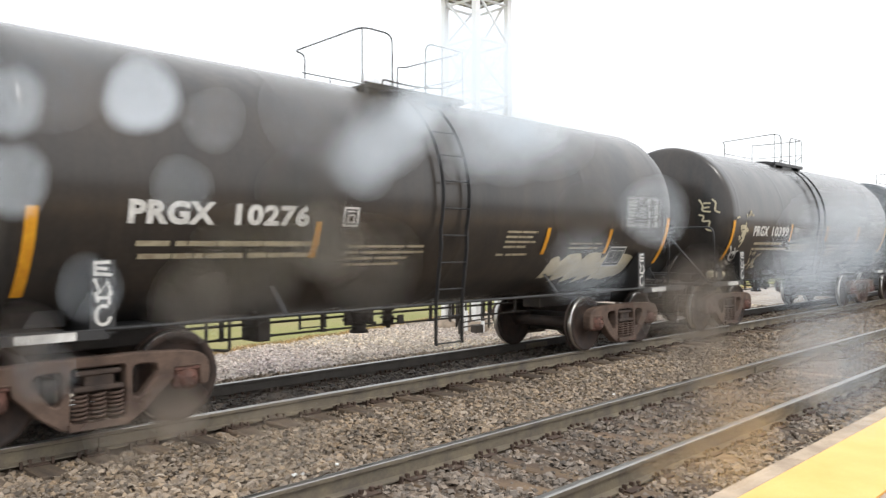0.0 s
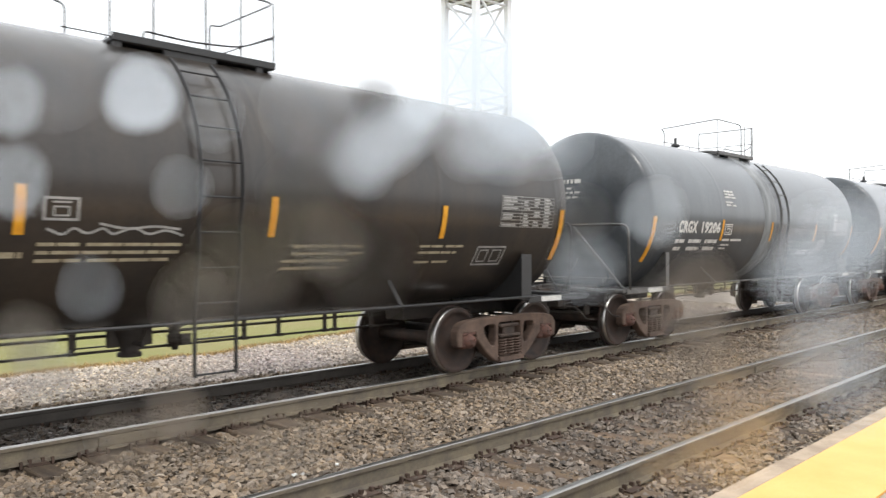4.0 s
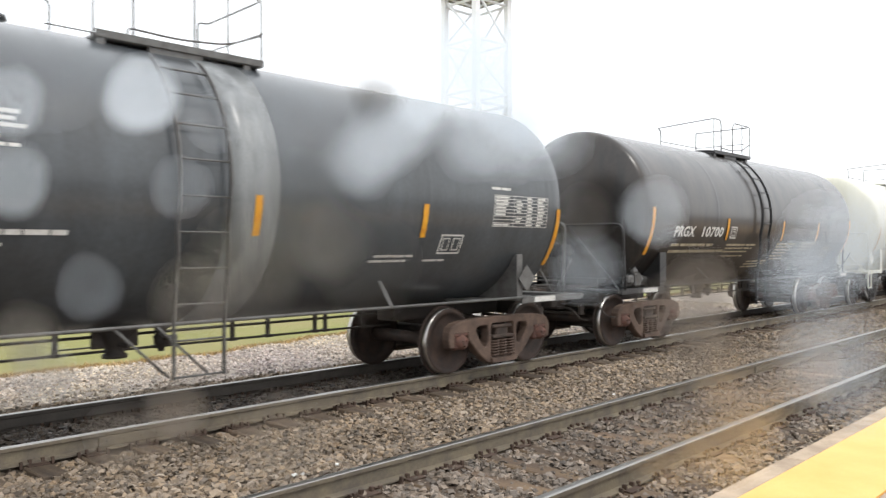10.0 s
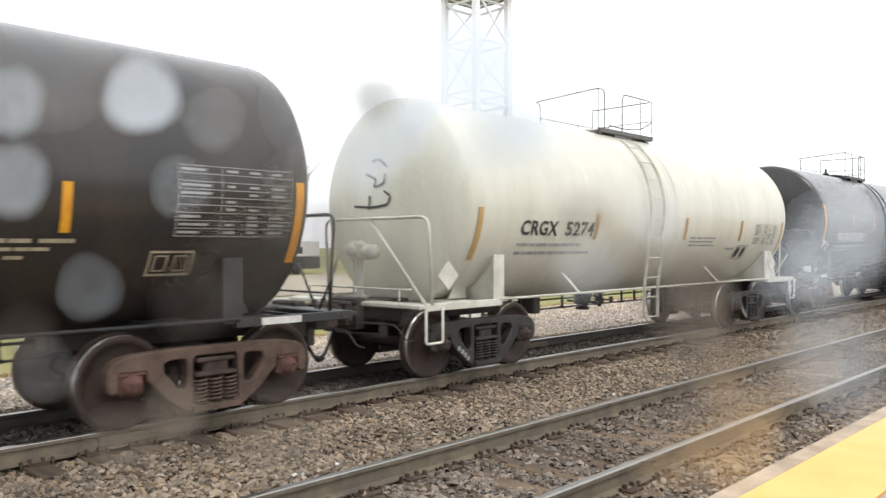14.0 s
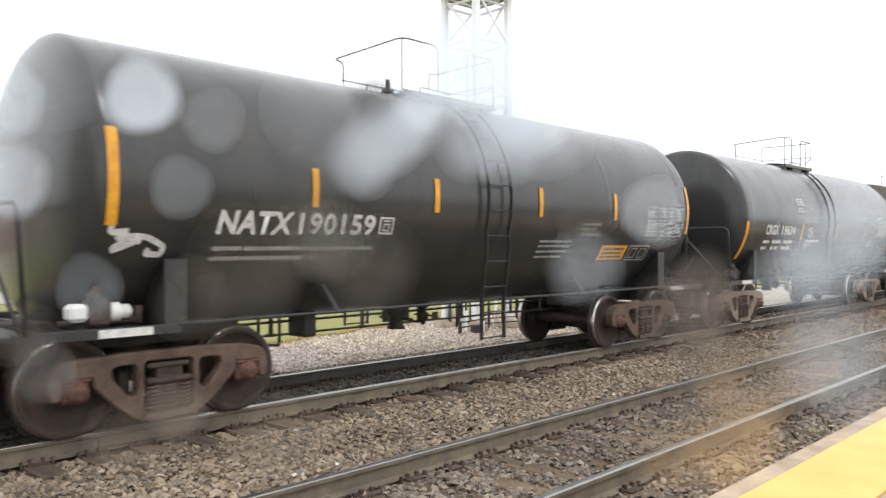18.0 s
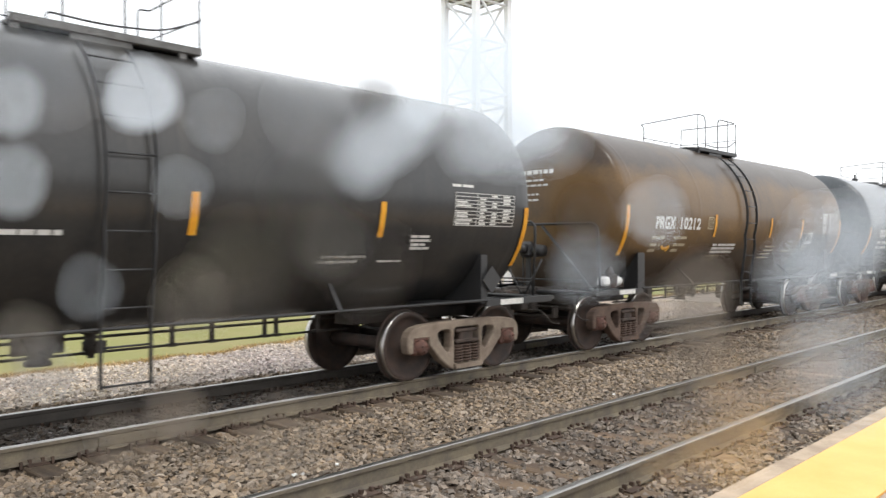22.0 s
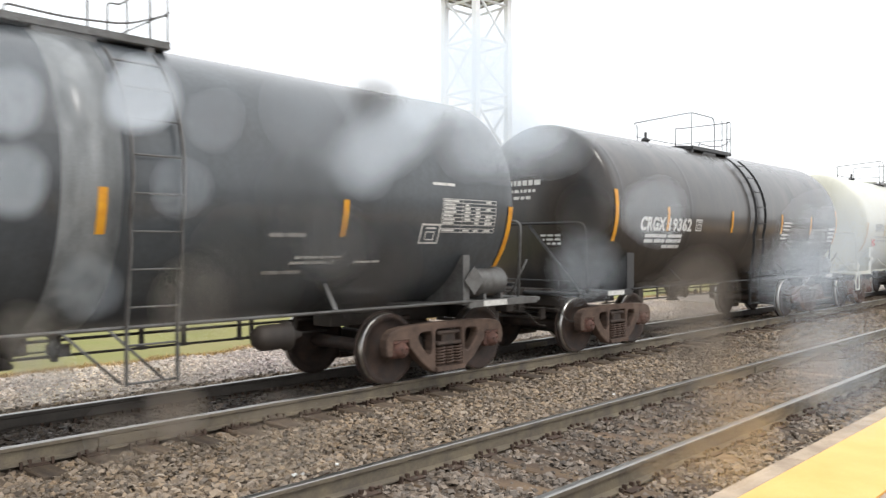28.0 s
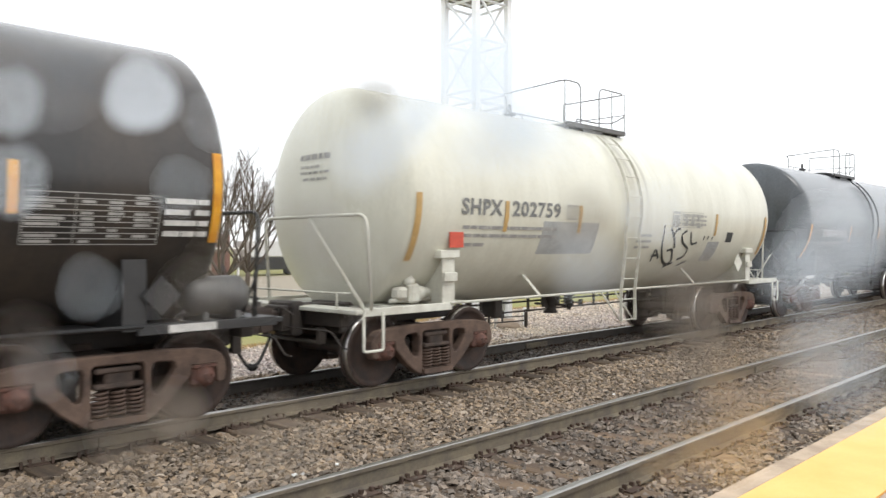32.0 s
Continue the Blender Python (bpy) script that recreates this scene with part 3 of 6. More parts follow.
def cut_plate(bm, outer, holes, y0, y1, bev=0.014):
    """A thick plate in the x-z plane with windows through it."""
    def inset(loop, inward):
        area = sum(p[0] * q[1] - q[0] * p[1] for p, q in zip(loop, loop[1:] + loop[:1]))
        sign = bev if (area > 0) == inward else -bev
        out = []
        for i, p in enumerate(loop):
            d0 = (Vector(p) - Vector(loop[i - 1])).normalized()
            d1 = (Vector(loop[(i + 1) % len(loop)]) - Vector(p)).normalized()
            n0, n1 = Vector((-d0.y, d0.x)), Vector((-d1.y, d1.x))
            m = (n0 + n1).normalized()
            m *= sign / max(0.5, m.dot(n1))
            out.append((p[0] + m.x, p[1] + m.y))
        return out
    loops = [outer] + holes
    small = [inset(outer, True)] + [inset(h, False) for h in holes]
    tris = geometry.tessellate_polygon([[Vector((x, z, 0)) for x, z in l] for l in small])
    layers = [[bm.verts.new((x, y, z)) for l in group for x, z in l] for y, group in ((y0, small), (y0 + bev, loops), (y1 - bev, loops), (y1, small))]
    for t in tris:
        bm.faces.new([layers[0][i] for i in t])
        bm.faces.new([layers[3][i] for i in t][::-1])
    k = 0
    for l in loops:
        n = len(l)
        for i in range(n):
            p, q = k + i, k + (i + 1) % n
            for a, b in zip(layers, layers[1:]):
                bm.faces.new((a[p], a[q], b[q], b[p]))
        k += n
    bmesh.ops.recalc_face_normals(bm, faces=bm.faces)


def side_frame(bm):
    """Cast frame with rounded windows, a spring pocket and pedestal jaws."""
    half = [(0.27, 0.105), (0.34, 0.13), (0.52, 0.26), (0.66, 0.40), (0.735, 0.475), (0.75, 0.575), (1.015, 0.575), (1.025, 0.40), (1.07, 0.375), (1.115, 0.40),
            (1.135, 0.50), (1.125, 0.60), (1.085, 0.67), (1.01, 0.715), (0.85, 0.745), (0.45, 0.765)]
    outer = half + [(-x, z) for x, z in half[::-1]]
    window = [(0.325, 0.40), (0.345, 0.355), (0.385, 0.345), (0.425, 0.37), (0.545, 0.515), (0.575, 0.575), (0.565, 0.625), (0.52, 0.648), (0.40, 0.655), (0.345, 0.645), (0.322, 0.60)]
    spring_gap = [(-0.255, 0.20), (-0.235, 0.185), (0.235, 0.185), (0.255, 0.20), (0.255, 0.64), (0.23, 0.67), (-0.23, 0.67), (-0.255, 0.64)]
    cut_plate(bm, outer, [spring_gap, window, [(-x, z) for x, z in window]], -0.075, 0.075)
    prism(bm, [(-0.27, 0.115), (0.27, 0.115), (0.28, 0.178), (-0.28, 0.178)], -0.12, 0.12)
    for s in (-1, 1):
        box(bm, s * 0.88 - 0.13, s * 0.88 + 0.13, -0.085, 0.085, 0.585, 0.60, 0.004)


def bolster_shape(bm):
    box(bm, -0.235, 0.235, -1.09, 1.09, 0.45, 0.50, 0.014)
    box(bm, -0.215, 0.215, -1.075, 1.075, 0.595, 0.645, 0.014)
    box(bm, -0.12, 0.16, -1.05, 1.05, 0.48, 0.61, 0.02)
    box(bm, -0.22, 0.22, -0.62, 0.62, 0.48, 0.72, 0.03)
    lathe(bm, [(0.70, 0.22), (0.80, 0.22)], 20, "z")


def spring_shape(bm):
    pts = []
    for i in range(8 * 6 + 1):
        a = 2 * math.pi * i / 8
        pts.append((0.066 * math.cos(a), 0.066 * math.sin(a), 0.195 + 0.235 * i / 48))
    tube(bm, pts, 0.0145, 5)


def bearing_shape(bm, s):
    """Roller bearing with its adapter, between the pedestal jaws."""
    box(bm, -0.135, 0.125, *sorted((-s * 0.05, s * 0.085)), -0.105, 0.105, 0.035)
    box(bm, -0.14, 0.13, *sorted((-s * 0.05, s * 0.095)), 0.085, 0.125, 0.01)
    lathe(bm, [(0, 0.10), (s * 0.10, 0.105), (s * 0.115, 0.085), (s * 0.145, 0.08), (s * 0.15, 0.0)], 14, "y")
    for k in range(3):
        a = 2 * math.pi * k / 3 + 0.5
        rod(bm, (0.045 * math.cos(a), s * 0.14, 0.045 * math.sin(a)), (0.045 * math.cos(a), s * 0.172, 0.045 * math.sin(a)), 0.016, 6)


def wheel_shape(bm, s):
    """One wheel; s is the side on which its outer face looks."""
    prof = [(-0.085, 0.435), (-0.075, 0.482), (-0.055, 0.485), (-0.045, 0.460), (0.055, 0.455), (0.062, 0.445), (0.062, 0.39),
            (0.03, 0.375), (0.0, 0.24), (0.03, 0.15), (0.085, 0.13), (0.085, 0.09), (-0.085, 0.09), (-0.085, 0.14), (-0.03, 0.16),
            (-0.035, 0.30), (-0.06, 0.385), (-0.085, 0.40), (-0.085, 0.435)]
    lathe(bm, [(s * h, r) for h, r in prof], 40, "y", caps=False)


def tread_shape(bm, s):
    lathe(bm, [(s * -0.0445, 0.455), (s * -0.0445, 0.4625), (s * 0.0540, 0.4575), (s * 0.0540, 0.45)], 40, "y", caps=False)


def axle_shape(bm):
    lathe(bm, [(-1.0, 0.075), (-0.85, 0.08), (-0.62, 0.095), (0.0, 0.085), (0.62, 0.095), (0.85, 0.08), (1.0, 0.075)], 16, "y")


def brake_beam(bm):
    for s in (-1, 1):
        box(bm, s * 0.36 - 0.07, s * 0.36 + 0.05, -0.90, 0.90, 0.24, 0.58, 0.02)
        for t in (-1, 1):
            prism(bm, [(s * 0.36, 0.25), (s * 0.415, 0.27), (s * 0.405, 0.50), (s * 0.36, 0.52)][::s], t * 0.755 - 0.05, t * 0.755 + 0.05)


WHEELSETS = []


def truck(car, x, frame_mat, spin=0.0):
    """Side frames, bolster, springs and two wheelsets under one end of a car."""
    dark = frame_mat is truckblack_m
    inner, coil, box_mat = (truckblack_m, truckblack_m, wheel_m) if dark else (pocket_m, spring_m, bearing_m)
    tr = part("truck", shaped("bolster", "bolster", bolster_shape, inner), car, "three-piece freight truck in dusty rust", pose(x, 0, 0))
    for s in (-1, 1):
        part("side_frame", shaped("side_frame", "side_frame", side_frame, frame_mat), tr, "cast steel side frame with two windows", pose(0, s * 1.0, 0))
        for dx, dy in ((-0.165, 0.05), (0.0, 0.05), (0.165, 0.05), (-0.085, -0.06), (0.085, -0.06)):
            part("spring", shaped("spring", "spring", spring_shape, coil), tr, at=pose(dx, s * (1.0 + dy), 0))
        for e in (-1, 1):
            part("bearing", shaped("bearing%d" % s, "bearing", lambda bm: bearing_shape(bm, s), box_mat), tr, "roller bearing with its cap bolts", pose(e * 0.889, s * 0.985, 0.457))
    part("brake_beam", shaped("brake_beam", "brake_beam", brake_beam, under_m), tr)
    for e in (-1, 1):
        ws = part("wheelset", shaped("axle", "axle", axle_shape, wheel_m), car, "pair of steel wheels on an axle", pose(x + e * 0.889, 0, 0.457))
        for s in (-1, 1):
            w = part("wheel", shaped("wheel%d" % s, "wheel", lambda bm: wheel_shape(bm, s), wheel_m), ws, "oily brown steel wheel", pose(0, s * 0.785, 0))
            part("tread", shaped("tread%d" % s, "tread", lambda bm: tread_shape(bm, s), tread_m), ws, "bright worn wheel rim", pose(0, s * 0.785, 0))
        WHEELSETS.append((ws, x + e * 0.889, spin + e))


# -- underframe and fittings --


def stub_sill(bm, e):
    box(bm, *sorted((e * 3.3, e * 6.45)), -0.19, 0.19, 0.72, 1.04, 0.012)
    box(bm, *sorted((e * 3.2, e * 5.6)), -0.36, 0.36, 0.93, 1.05, 0.01)


def end_deck(bm, e):
    box(bm, *sorted((e * 5.95, e * 6.25)), -1.38, 1.38, 0.98, 1.035, 0.01)
    for s in (-1, 1):
        box(bm, *sorted((e * 4.66, e * 6.15)), s * 1.34, s * 1.40, 0.955, 1.05, 0.006) if s > 0 else box(bm, *sorted((e * 4.66, e * 6.15)), -1.40, -1.34, 0.955, 1.05, 0.006)
    for k in range(5):
        x = e * (4.95 + 0.27 * k)
        box(bm, x - 0.02, x + 0.02, -1.36, 1.36, 0.96, 1.0)


def end_sill(bm, e):
    box(bm, *sorted((e * 6.0, e * 6.16)), -0.95, 0.95, 0.80, 0.975, 0.012)
    box(bm, *sorted((e * 5.55, e * 6.0)), -0.75, 0.75, 0.70, 0.95, 0.02)


def saddle(bm, e, s, w=0.115):
    """Upright plate and gusset between bolster and shell on one side."""
    x = -4.71 if e < 0 else 4.63
    yo = s * 1.38
    zt = 1.66
    yi = s * math.sqrt(R * R - (ZC - zt) ** 2)
    pts = [(yo, 1.0), (yo, zt)]
    for i in range(9):
        a = math.asin((zt - ZC) / R) + (-math.pi / 2 + 0.02 - math.asin((zt - ZC) / R)) * i / 8
        pts.append((s * (R + 0.004) * math.cos(a), ZC + (R + 0.004) * math.sin(a)))
    pts += [(s * 0.15, 0.96)]
    pts = [(y, z) for y, z in pts if abs(y) <= 1.381]
    prism_x(bm, pts, x - 0.018, x + 0.018)
    box(bm, x - w, x + w, *sorted((yo - s * 0.022, yo + s * 0.0)), 1.0, zt, 0.004)
    for d in (-0.45, 0.45):
        box(bm, x + d - 0.25 + 0.0, x + d + 0.25, *sorted((s * 0.55, s * 1.05)), 0.99, 1.03)


def saddle_gusset(bm, e, s):
    x = -4.71 if e < 0 else 4.63
    y = s * 1.372
    prism(bm, [(x + e * 0.14, 1.05), (x + e * 0.50, 1.05), (x + e * 0.46, 1.12), (x + e * 0.14, 1.60)][::e], *sorted((y - s * 0.5, y - s * 0.485)))


def handrail_side(bm, s):
    y = s * 1.40
    tube(bm, bend([(-4.70, y, 1.045), (4.70, y, 1.045)]), 0.019, 8)


def strut(bm, x, lean, s):
    zt = 1.34
    y = s * math.sqrt((R) ** 2 - (zt - ZC) ** 2)
    d = Vector((lean, s * 1.40 - y, 1.03 - zt))
    a = Vector((x, y, zt))
    w = 0.03
    vs = []
    for p in (a, a + d):
        for q in ((-w, 0, 0), (w, 0, 0), (w, s * 0.012, 0.01), (-w, s * 0.012, 0.01)):
            vs.append(bm.verts.new(p + Vector(q)))
    for f in ((0, 1, 2, 3), (7, 6, 5, 4), (0, 4, 5, 1), (1, 5, 6, 2), (2, 6, 7, 3), (3, 7, 4, 0)):
        bm.faces.new([vs[i] for i in f])


def end_rail(bm, e):
    """Bent pipe across the end, from the corner by the ladder side to past the middle."""
    x0, x1 = e * 6.05, e * 6.12
    y0, y1 = (-1.40, 0.68) if e < 0 else (1.40, -1.12)
    tube(bm, bend([(x0, y0, 1.03), (x1, y0, 2.15), (x1, y1, 2.15), (x0, y1, 1.03)], 0.15, 5), 0.022, 8)


def end_brace(bm, e):
    s = e
    rod(bm, (e * 6.12, s * 0.30, 2.12), (e * 6.05, s * 1.27, 1.04), 0.024, 6)


def grab_bar(bm, e, z):
    tube(bm, bend([(e * 6.12, -1.1, z), (e * 6.22, -0.9, z), (e * 6.22, 0.9, z), (e * 6.12, 1.1, z)], 0.1, 4), 0.014, 6)
    for y in (-0.95, 0.95):
        rod(bm, (e * 6.2, y, 1.0), (e * 6.2, y, z), 0.012, 6)


def step_well(bm, e, s):
    x, y = e * 6.03, s * 1.42
    tube(bm, bend([(x - 0.15, y, 1.0), (x - 0.15, y, 0.55), (x + 0.15, y, 0.55), (x + 0.15, y, 1.0)], 0.04, 3), 0.018, 6)


def ladder_path(s, n=12, z1=3.66):
    pts = [(s * 1.44, 0.52), (s * 1.44, 1.04), (s * 1.53, 1.75)]
    a0, a1 = math.asin((2.0 - ZC) / 1.58), math.asin((z1 - ZC) / 1.58)
    for i in range(n + 1):
        a = a0 + (a1 - a0) * i / n
        pts.append((s * 1.58 * math.cos(a), ZC + 1.58 * math.sin(a)))
    return pts


def ladder_rail(bm, s):
    w = 0.026
    prev = None
    for y, z in ladder_path(s):
        ring = [bm.verts.new((dx, y + dy, z)) for dx, dy in ((-0.008, -w), (0.008, -w), (0.008, w), (-0.008, w))]
        if prev:
            for i in range(4):
                bm.faces.new((prev[i], prev[(i + 1) % 4], ring[(i + 1) % 4], ring[i]))
        prev = ring


def rung_shape(bm, w):
    rod(bm, (-w / 2, 0, 0), (w / 2, 0, 0), 0.011, 6)


def ladder(car, s, u0, u1, mat):
    w = u1 - u0
    l = part("ladder", shaped("ladder_rail%d" % s, "ladder_rail", lambda bm: ladder_rail(bm, s), mat), car, "steel side ladder curving up the tank", pose(u0 - MID, 0, 0))
    part("side_rail", shaped("ladder_rail%d" % s, "ladder_rail", lambda bm: ladder_rail(bm, s), mat), l, at=pose(w, 0, 0))
    pts = ladder_path(s)
    length = [0]
    for a, b in zip(pts, pts[1:]):
        length.append(length[-1] + math.hypot(b[0] - a[0], b[1] - a[1]))
    d = 0.02
    while d < length[-1] - 0.12:
        i = max(j for j in range(len(length)) if length[j] <= d)
        i = min(i, len(pts) - 2)
        t = (d - length[i]) / (length[i + 1] - length[i])
        y, z = pts[i][0] + t * (pts[i + 1][0] - pts[i][0]), pts[i][1] + t * (pts[i + 1][1] - pts[i][1])
        part("rung", shaped("rung%.2f" % w, "rung", lambda bm: rung_shape(bm, w), mat), l, at=pose(w / 2, y, z))
        d += 0.345


PZ = 3.845


def walkway(bm, u0, u1):
    a, b = u0 - MID, u1 - MID
    for y0, y1 in ((-0.66, -0.30), (0.30, 0.66)):
        box(bm, a, b, y0, y1, PZ - 0.03, PZ + 0.012, 0.006)
    for x in (a + 0.02, b - 0.32):
        box(bm, x, x + 0.30, -0.30, 0.30, PZ - 0.03, PZ + 0.012, 0.006)
    for y in (-0.67, 0.67):
        box(bm, a, b, y - 0.008, y + 0.008, PZ - 0.022, PZ + 0.05)
    # end brackets, and a deeper saddle bracket about the middle
    for x0, x1 in ((a + 0.02, a + 0.10), (a + 0.55, b - 0.75), (b - 0.24, b - 0.16)):
        for y in (-0.62, 0.62):
            box(bm, x0, x1, y - 0.03, y + 0.03, 3.76, PZ - 0.022)


def guard_rail(bm, u0, u1, gap0, gap1):
    """Rounded handrails round the top platform, open where the ladder comes up."""
    a, b, g0, g1 = u0 - MID, u1 - MID, gap0 - MID, gap1 - MID
    y, z, zl = 0.66, PZ + 0.74, PZ + 0.36
    tube(bm, bend([(g0, -y, PZ), (g0, -y, z), (a - 0.02, -y, z), (a - 0.12, y, z - 0.10), (a + 0.05, y, z - 0.12), (a + 0.05, y, PZ)], 0.14, 4), 0.011, 7)
    tube(bm, bend([(g1, -y, PZ), (g1, -y, z), (b, -y, z), (b + 0.06, y, z), (b - 0.08, y, z), (b - 0.08, y, PZ)], 0.14, 4), 0.011, 7)
    # a slack chain across the ladder's opening
    tube(bm, bend([(a + 0.32, -y, PZ), (a + 0.32, -y, PZ + 0.12), (a + 0.85, -y, PZ + 0.10), (b - 0.45, -y, PZ + 0.15), (b - 0.10, -y, PZ + 0.30), (b - 0.02, -y, PZ + 0.33)], 0.2, 4), 0.011, 6)
    tube(bm, bend([(b, -y, zl), (b, y, zl), (a, y, zl)], 0.12, 4), 0.008, 6)
    for x, yy, zz in ((b - 0.02, -y, z), (b - 0.45, -y, z), (a + 0.5, y, zl), (b - 0.6, y, zl), (a - 0.02, -y, z - 0.0)):
        rod(bm, (x, yy, PZ - 0.02), (x, yy, zz), 0.009, 6)


def manway(bm):
    lathe(bm, [(3.80, 0.30), (3.93, 0.30), (3.94, 0.36), (3.965, 0.36), (3.97, 0.32), (4.0, 0.2), (4.01, 0.0)], 24, "z", (-0.25, 0, 0))


def valve(bm, x):
    lathe(bm, [(3.84, 0.13), (3.92, 0.13), (3.93, 0.06), (3.96, 0.06), (3.97, 0.10), (4.02, 0.09), (4.03, 0.035), (4.16, 0.03), (4.165, 0)], 14, "z", (x, 0, 0))


def outlet(bm):
    lathe(bm, [(0.97, 0.20), (0.84, 0.17), (0.72, 0.11), (0.64, 0.10), (0.63, 0.13), (0.59, 0.13), (0.585, 0)], 16, "z", (-0.60, 0, 0))
    box(bm, -0.85, -0.35, -0.03, 0.03, 0.70, 0.95, 0.01)
    rod(bm, (-0.60, -0.34, 0.74), (-0.60, 0.34, 0.74), 0.025, 6)


def brake_pipe(bm):
    tube(bm, bend([(-6.3, 0.25, 0.80), (-3.2, 0.25, 0.80), (-2.9, 0.12, 0.815), (2.9, 0.12, 0.815), (3.2, 0.25, 0.80), (6.3, 0.25, 0.80)], 0.2, 4), 0.018, 6)


def brake_rod(bm):
    tube(bm, [(-3.4, 0.02, 0.66), (0.1, 0.02, 0.665), (3.4, 0.02, 0.66)], 0.016, 6)


def hanger(bm):
    box(bm, -0.028, 0.028, 0.03, 0.05, 0.64, 1.05)
    box(bm, -0.05, 0.05, 0.0, 0.08, 0.645, 0.68)


def washout_valve(bm):
    """Short drooping valve beside the outlet, with its stem and handle."""
    lathe(bm, [(0.96, 0.10), (0.88, 0.10), (0.86, 0.055), (0.80, 0.055), (0.79, 0.085), (0.70, 0.08), (0.68, 0.04), (0.62, 0.035), (0.615, 0.0)], 12, "z", (-0.10, -0.05, 0))
    rod(bm, (-0.10, -0.30, 0.76), (-0.10, 0.12, 0.76), 0.016, 6)
    box(bm, -0.16, -0.04, -0.315, -0.29, 0.70, 0.82, 0.008)


def skid(bm):
    box(bm, -2.35, -2.15, -0.18, 0.18, 0.62, 0.95, 0.02)


def steam_pipe(bm):
    """Heater line that drops from the tank and runs along beneath it."""
    tube(bm, bend([(-3.05, -0.22, 0.96), (-3.05, -0.22, 0.60), (-2.75, -0.22, 0.56), (-2.75, -0.22, 0.96)], 0.05, 3), 0.020, 6)


def reservoir(bm):
    lathe(bm, [(-0.36, 0.0), (-0.34, 0.12), (-0.26, 0.20), (0.26, 0.20), (0.34, 0.12), (0.36, 0)], 18, "x", (0, 0, 0))
    for x in (-0.18, 0.18):
        box(bm, x - 0.025, x + 0.025, -0.16, 0.16, -0.24, -0.16)


def valve_block(bm):
    """Pipe bracket of the brake control valve."""
    box(bm, -0.09, 0.10, -0.12, 0.12, 0.0, 0.25, 0.03)
    lathe(bm, [(0.23, 0.08), (0.30, 0.08), (0.32, 0.05), (0.37, 0.045), (0.38, 0.0)], 10, "z", (-0.02, -0.02, 0))
    rod(bm, (-0.34, 0.0, 0.04), (0.40, 0.0, 0.04), 0.028, 8)
    rod(bm, (0.40, 0, 0.0), (0.40, 0, 0.17), 0.042, 8)


def service_portion(bm):
    box(bm, -0.27, -0.095, -0.10, 0.08, 0.05, 0.21, 0.035)


def emergency_portion(bm):
    lathe(bm, [(0, 0.085), (0.10, 0.09), (0.12, 0.065), (0.19, 0.07), (0.215, 0.04), (0.22, 0)], 12, "x", (0.10, -0.02, 0.125))


def brake_valve(car, x, y, body, caps, label):
    v = part("brake_valve", shaped("valve_block", "brake_valve", valve_block, body), car, label, pose(x, y, 1.05))
    part("service_portion", shaped("service", "service_portion", service_portion, caps), v)
    part("emergency_portion", shaped("emergency", "emergency_portion", emergency_portion, caps), v)


def coupler(bm, e):
    box(bm, *sorted((e * 6.2, e * 6.62)), -0.10, 0.10, 0.80, 0.98, 0.02)
    prism(bm, [(e * x, z) for x, z in ((6.55, 0.74), (6.72, 0.72), (6.74, 1.04), (6.55, 1.02))][::e], -0.17 * e - 0.03, 0.10 * e + 0.03) if e > 0 else prism(bm, [(-6.55, 0.74), (-6.55, 1.02), (-6.74, 1.04), (-6.72, 0.72)], -0.13, 0.20)
    lathe(bm, [(0.74, 0.10), (1.04, 0.10)], 12, "z", (e * 6.66, -0.08 * e, 0))


def uncoupling_bar(bm, e):
    tube(bm, bend([(e * 6.35, 0.0, 0.95), (e * 6.40, -0.15, 0.78), (e * 6.36, -1.05, 0.78), (e * 6.36, -1.25, 0.60), (e * 6.36, -1.38, 0.60)], 0.08, 4), 0.010, 6)


def air_hose(bm, e):
    pts = []
    for i in range(13):
        t = i / 12
        pts.append((e * (6.36 + 0.395 * t), 0.16 * (1 - t) * -e, 0.69 - 0.40 * math.sin(math.pi / 2 * t) ** 1.15))
    tube(bm, pts, 0.021, 8)
    rod(bm, (e * 6.70, 0, 0.31), (e * 6.754, 0, 0.285), 0.042, 8)


def angle_cock(bm, e):
    y = -0.16 * e
    tube(bm, bend([(e * 6.15, y, 0.80), (e * 6.33, y, 0.80), (e * 6.37, y, 0.66)], 0.06, 4), 0.036, 8)
    lathe(bm, [(0.72, 0.0), (0.72, 0.05), (0.80, 0.055), (0.81, 0.03), (0.86, 0.03), (0.86, 0)], 10, "z", (e * 6.33, y, 0))
    box(bm, e * 6.33 - 0.012, e * 6.33 + 0.012, y - 0.14, y + 0.02, 0.86, 0.875)


def train_line_bracket(bm, e):
    box(bm, *sorted((e * 6.10, e * 6.22)), -0.62, -0.56, 0.58, 0.78, 0.008)
    box(bm, *sorted((e * 6.16, e * 6.20)), -0.62, 0.62, 0.575, 0.62, 0.008)
    box(bm, *sorted((e * 6.10, e * 6.22)), 0.56, 0.62, 0.58, 0.78, 0.008)


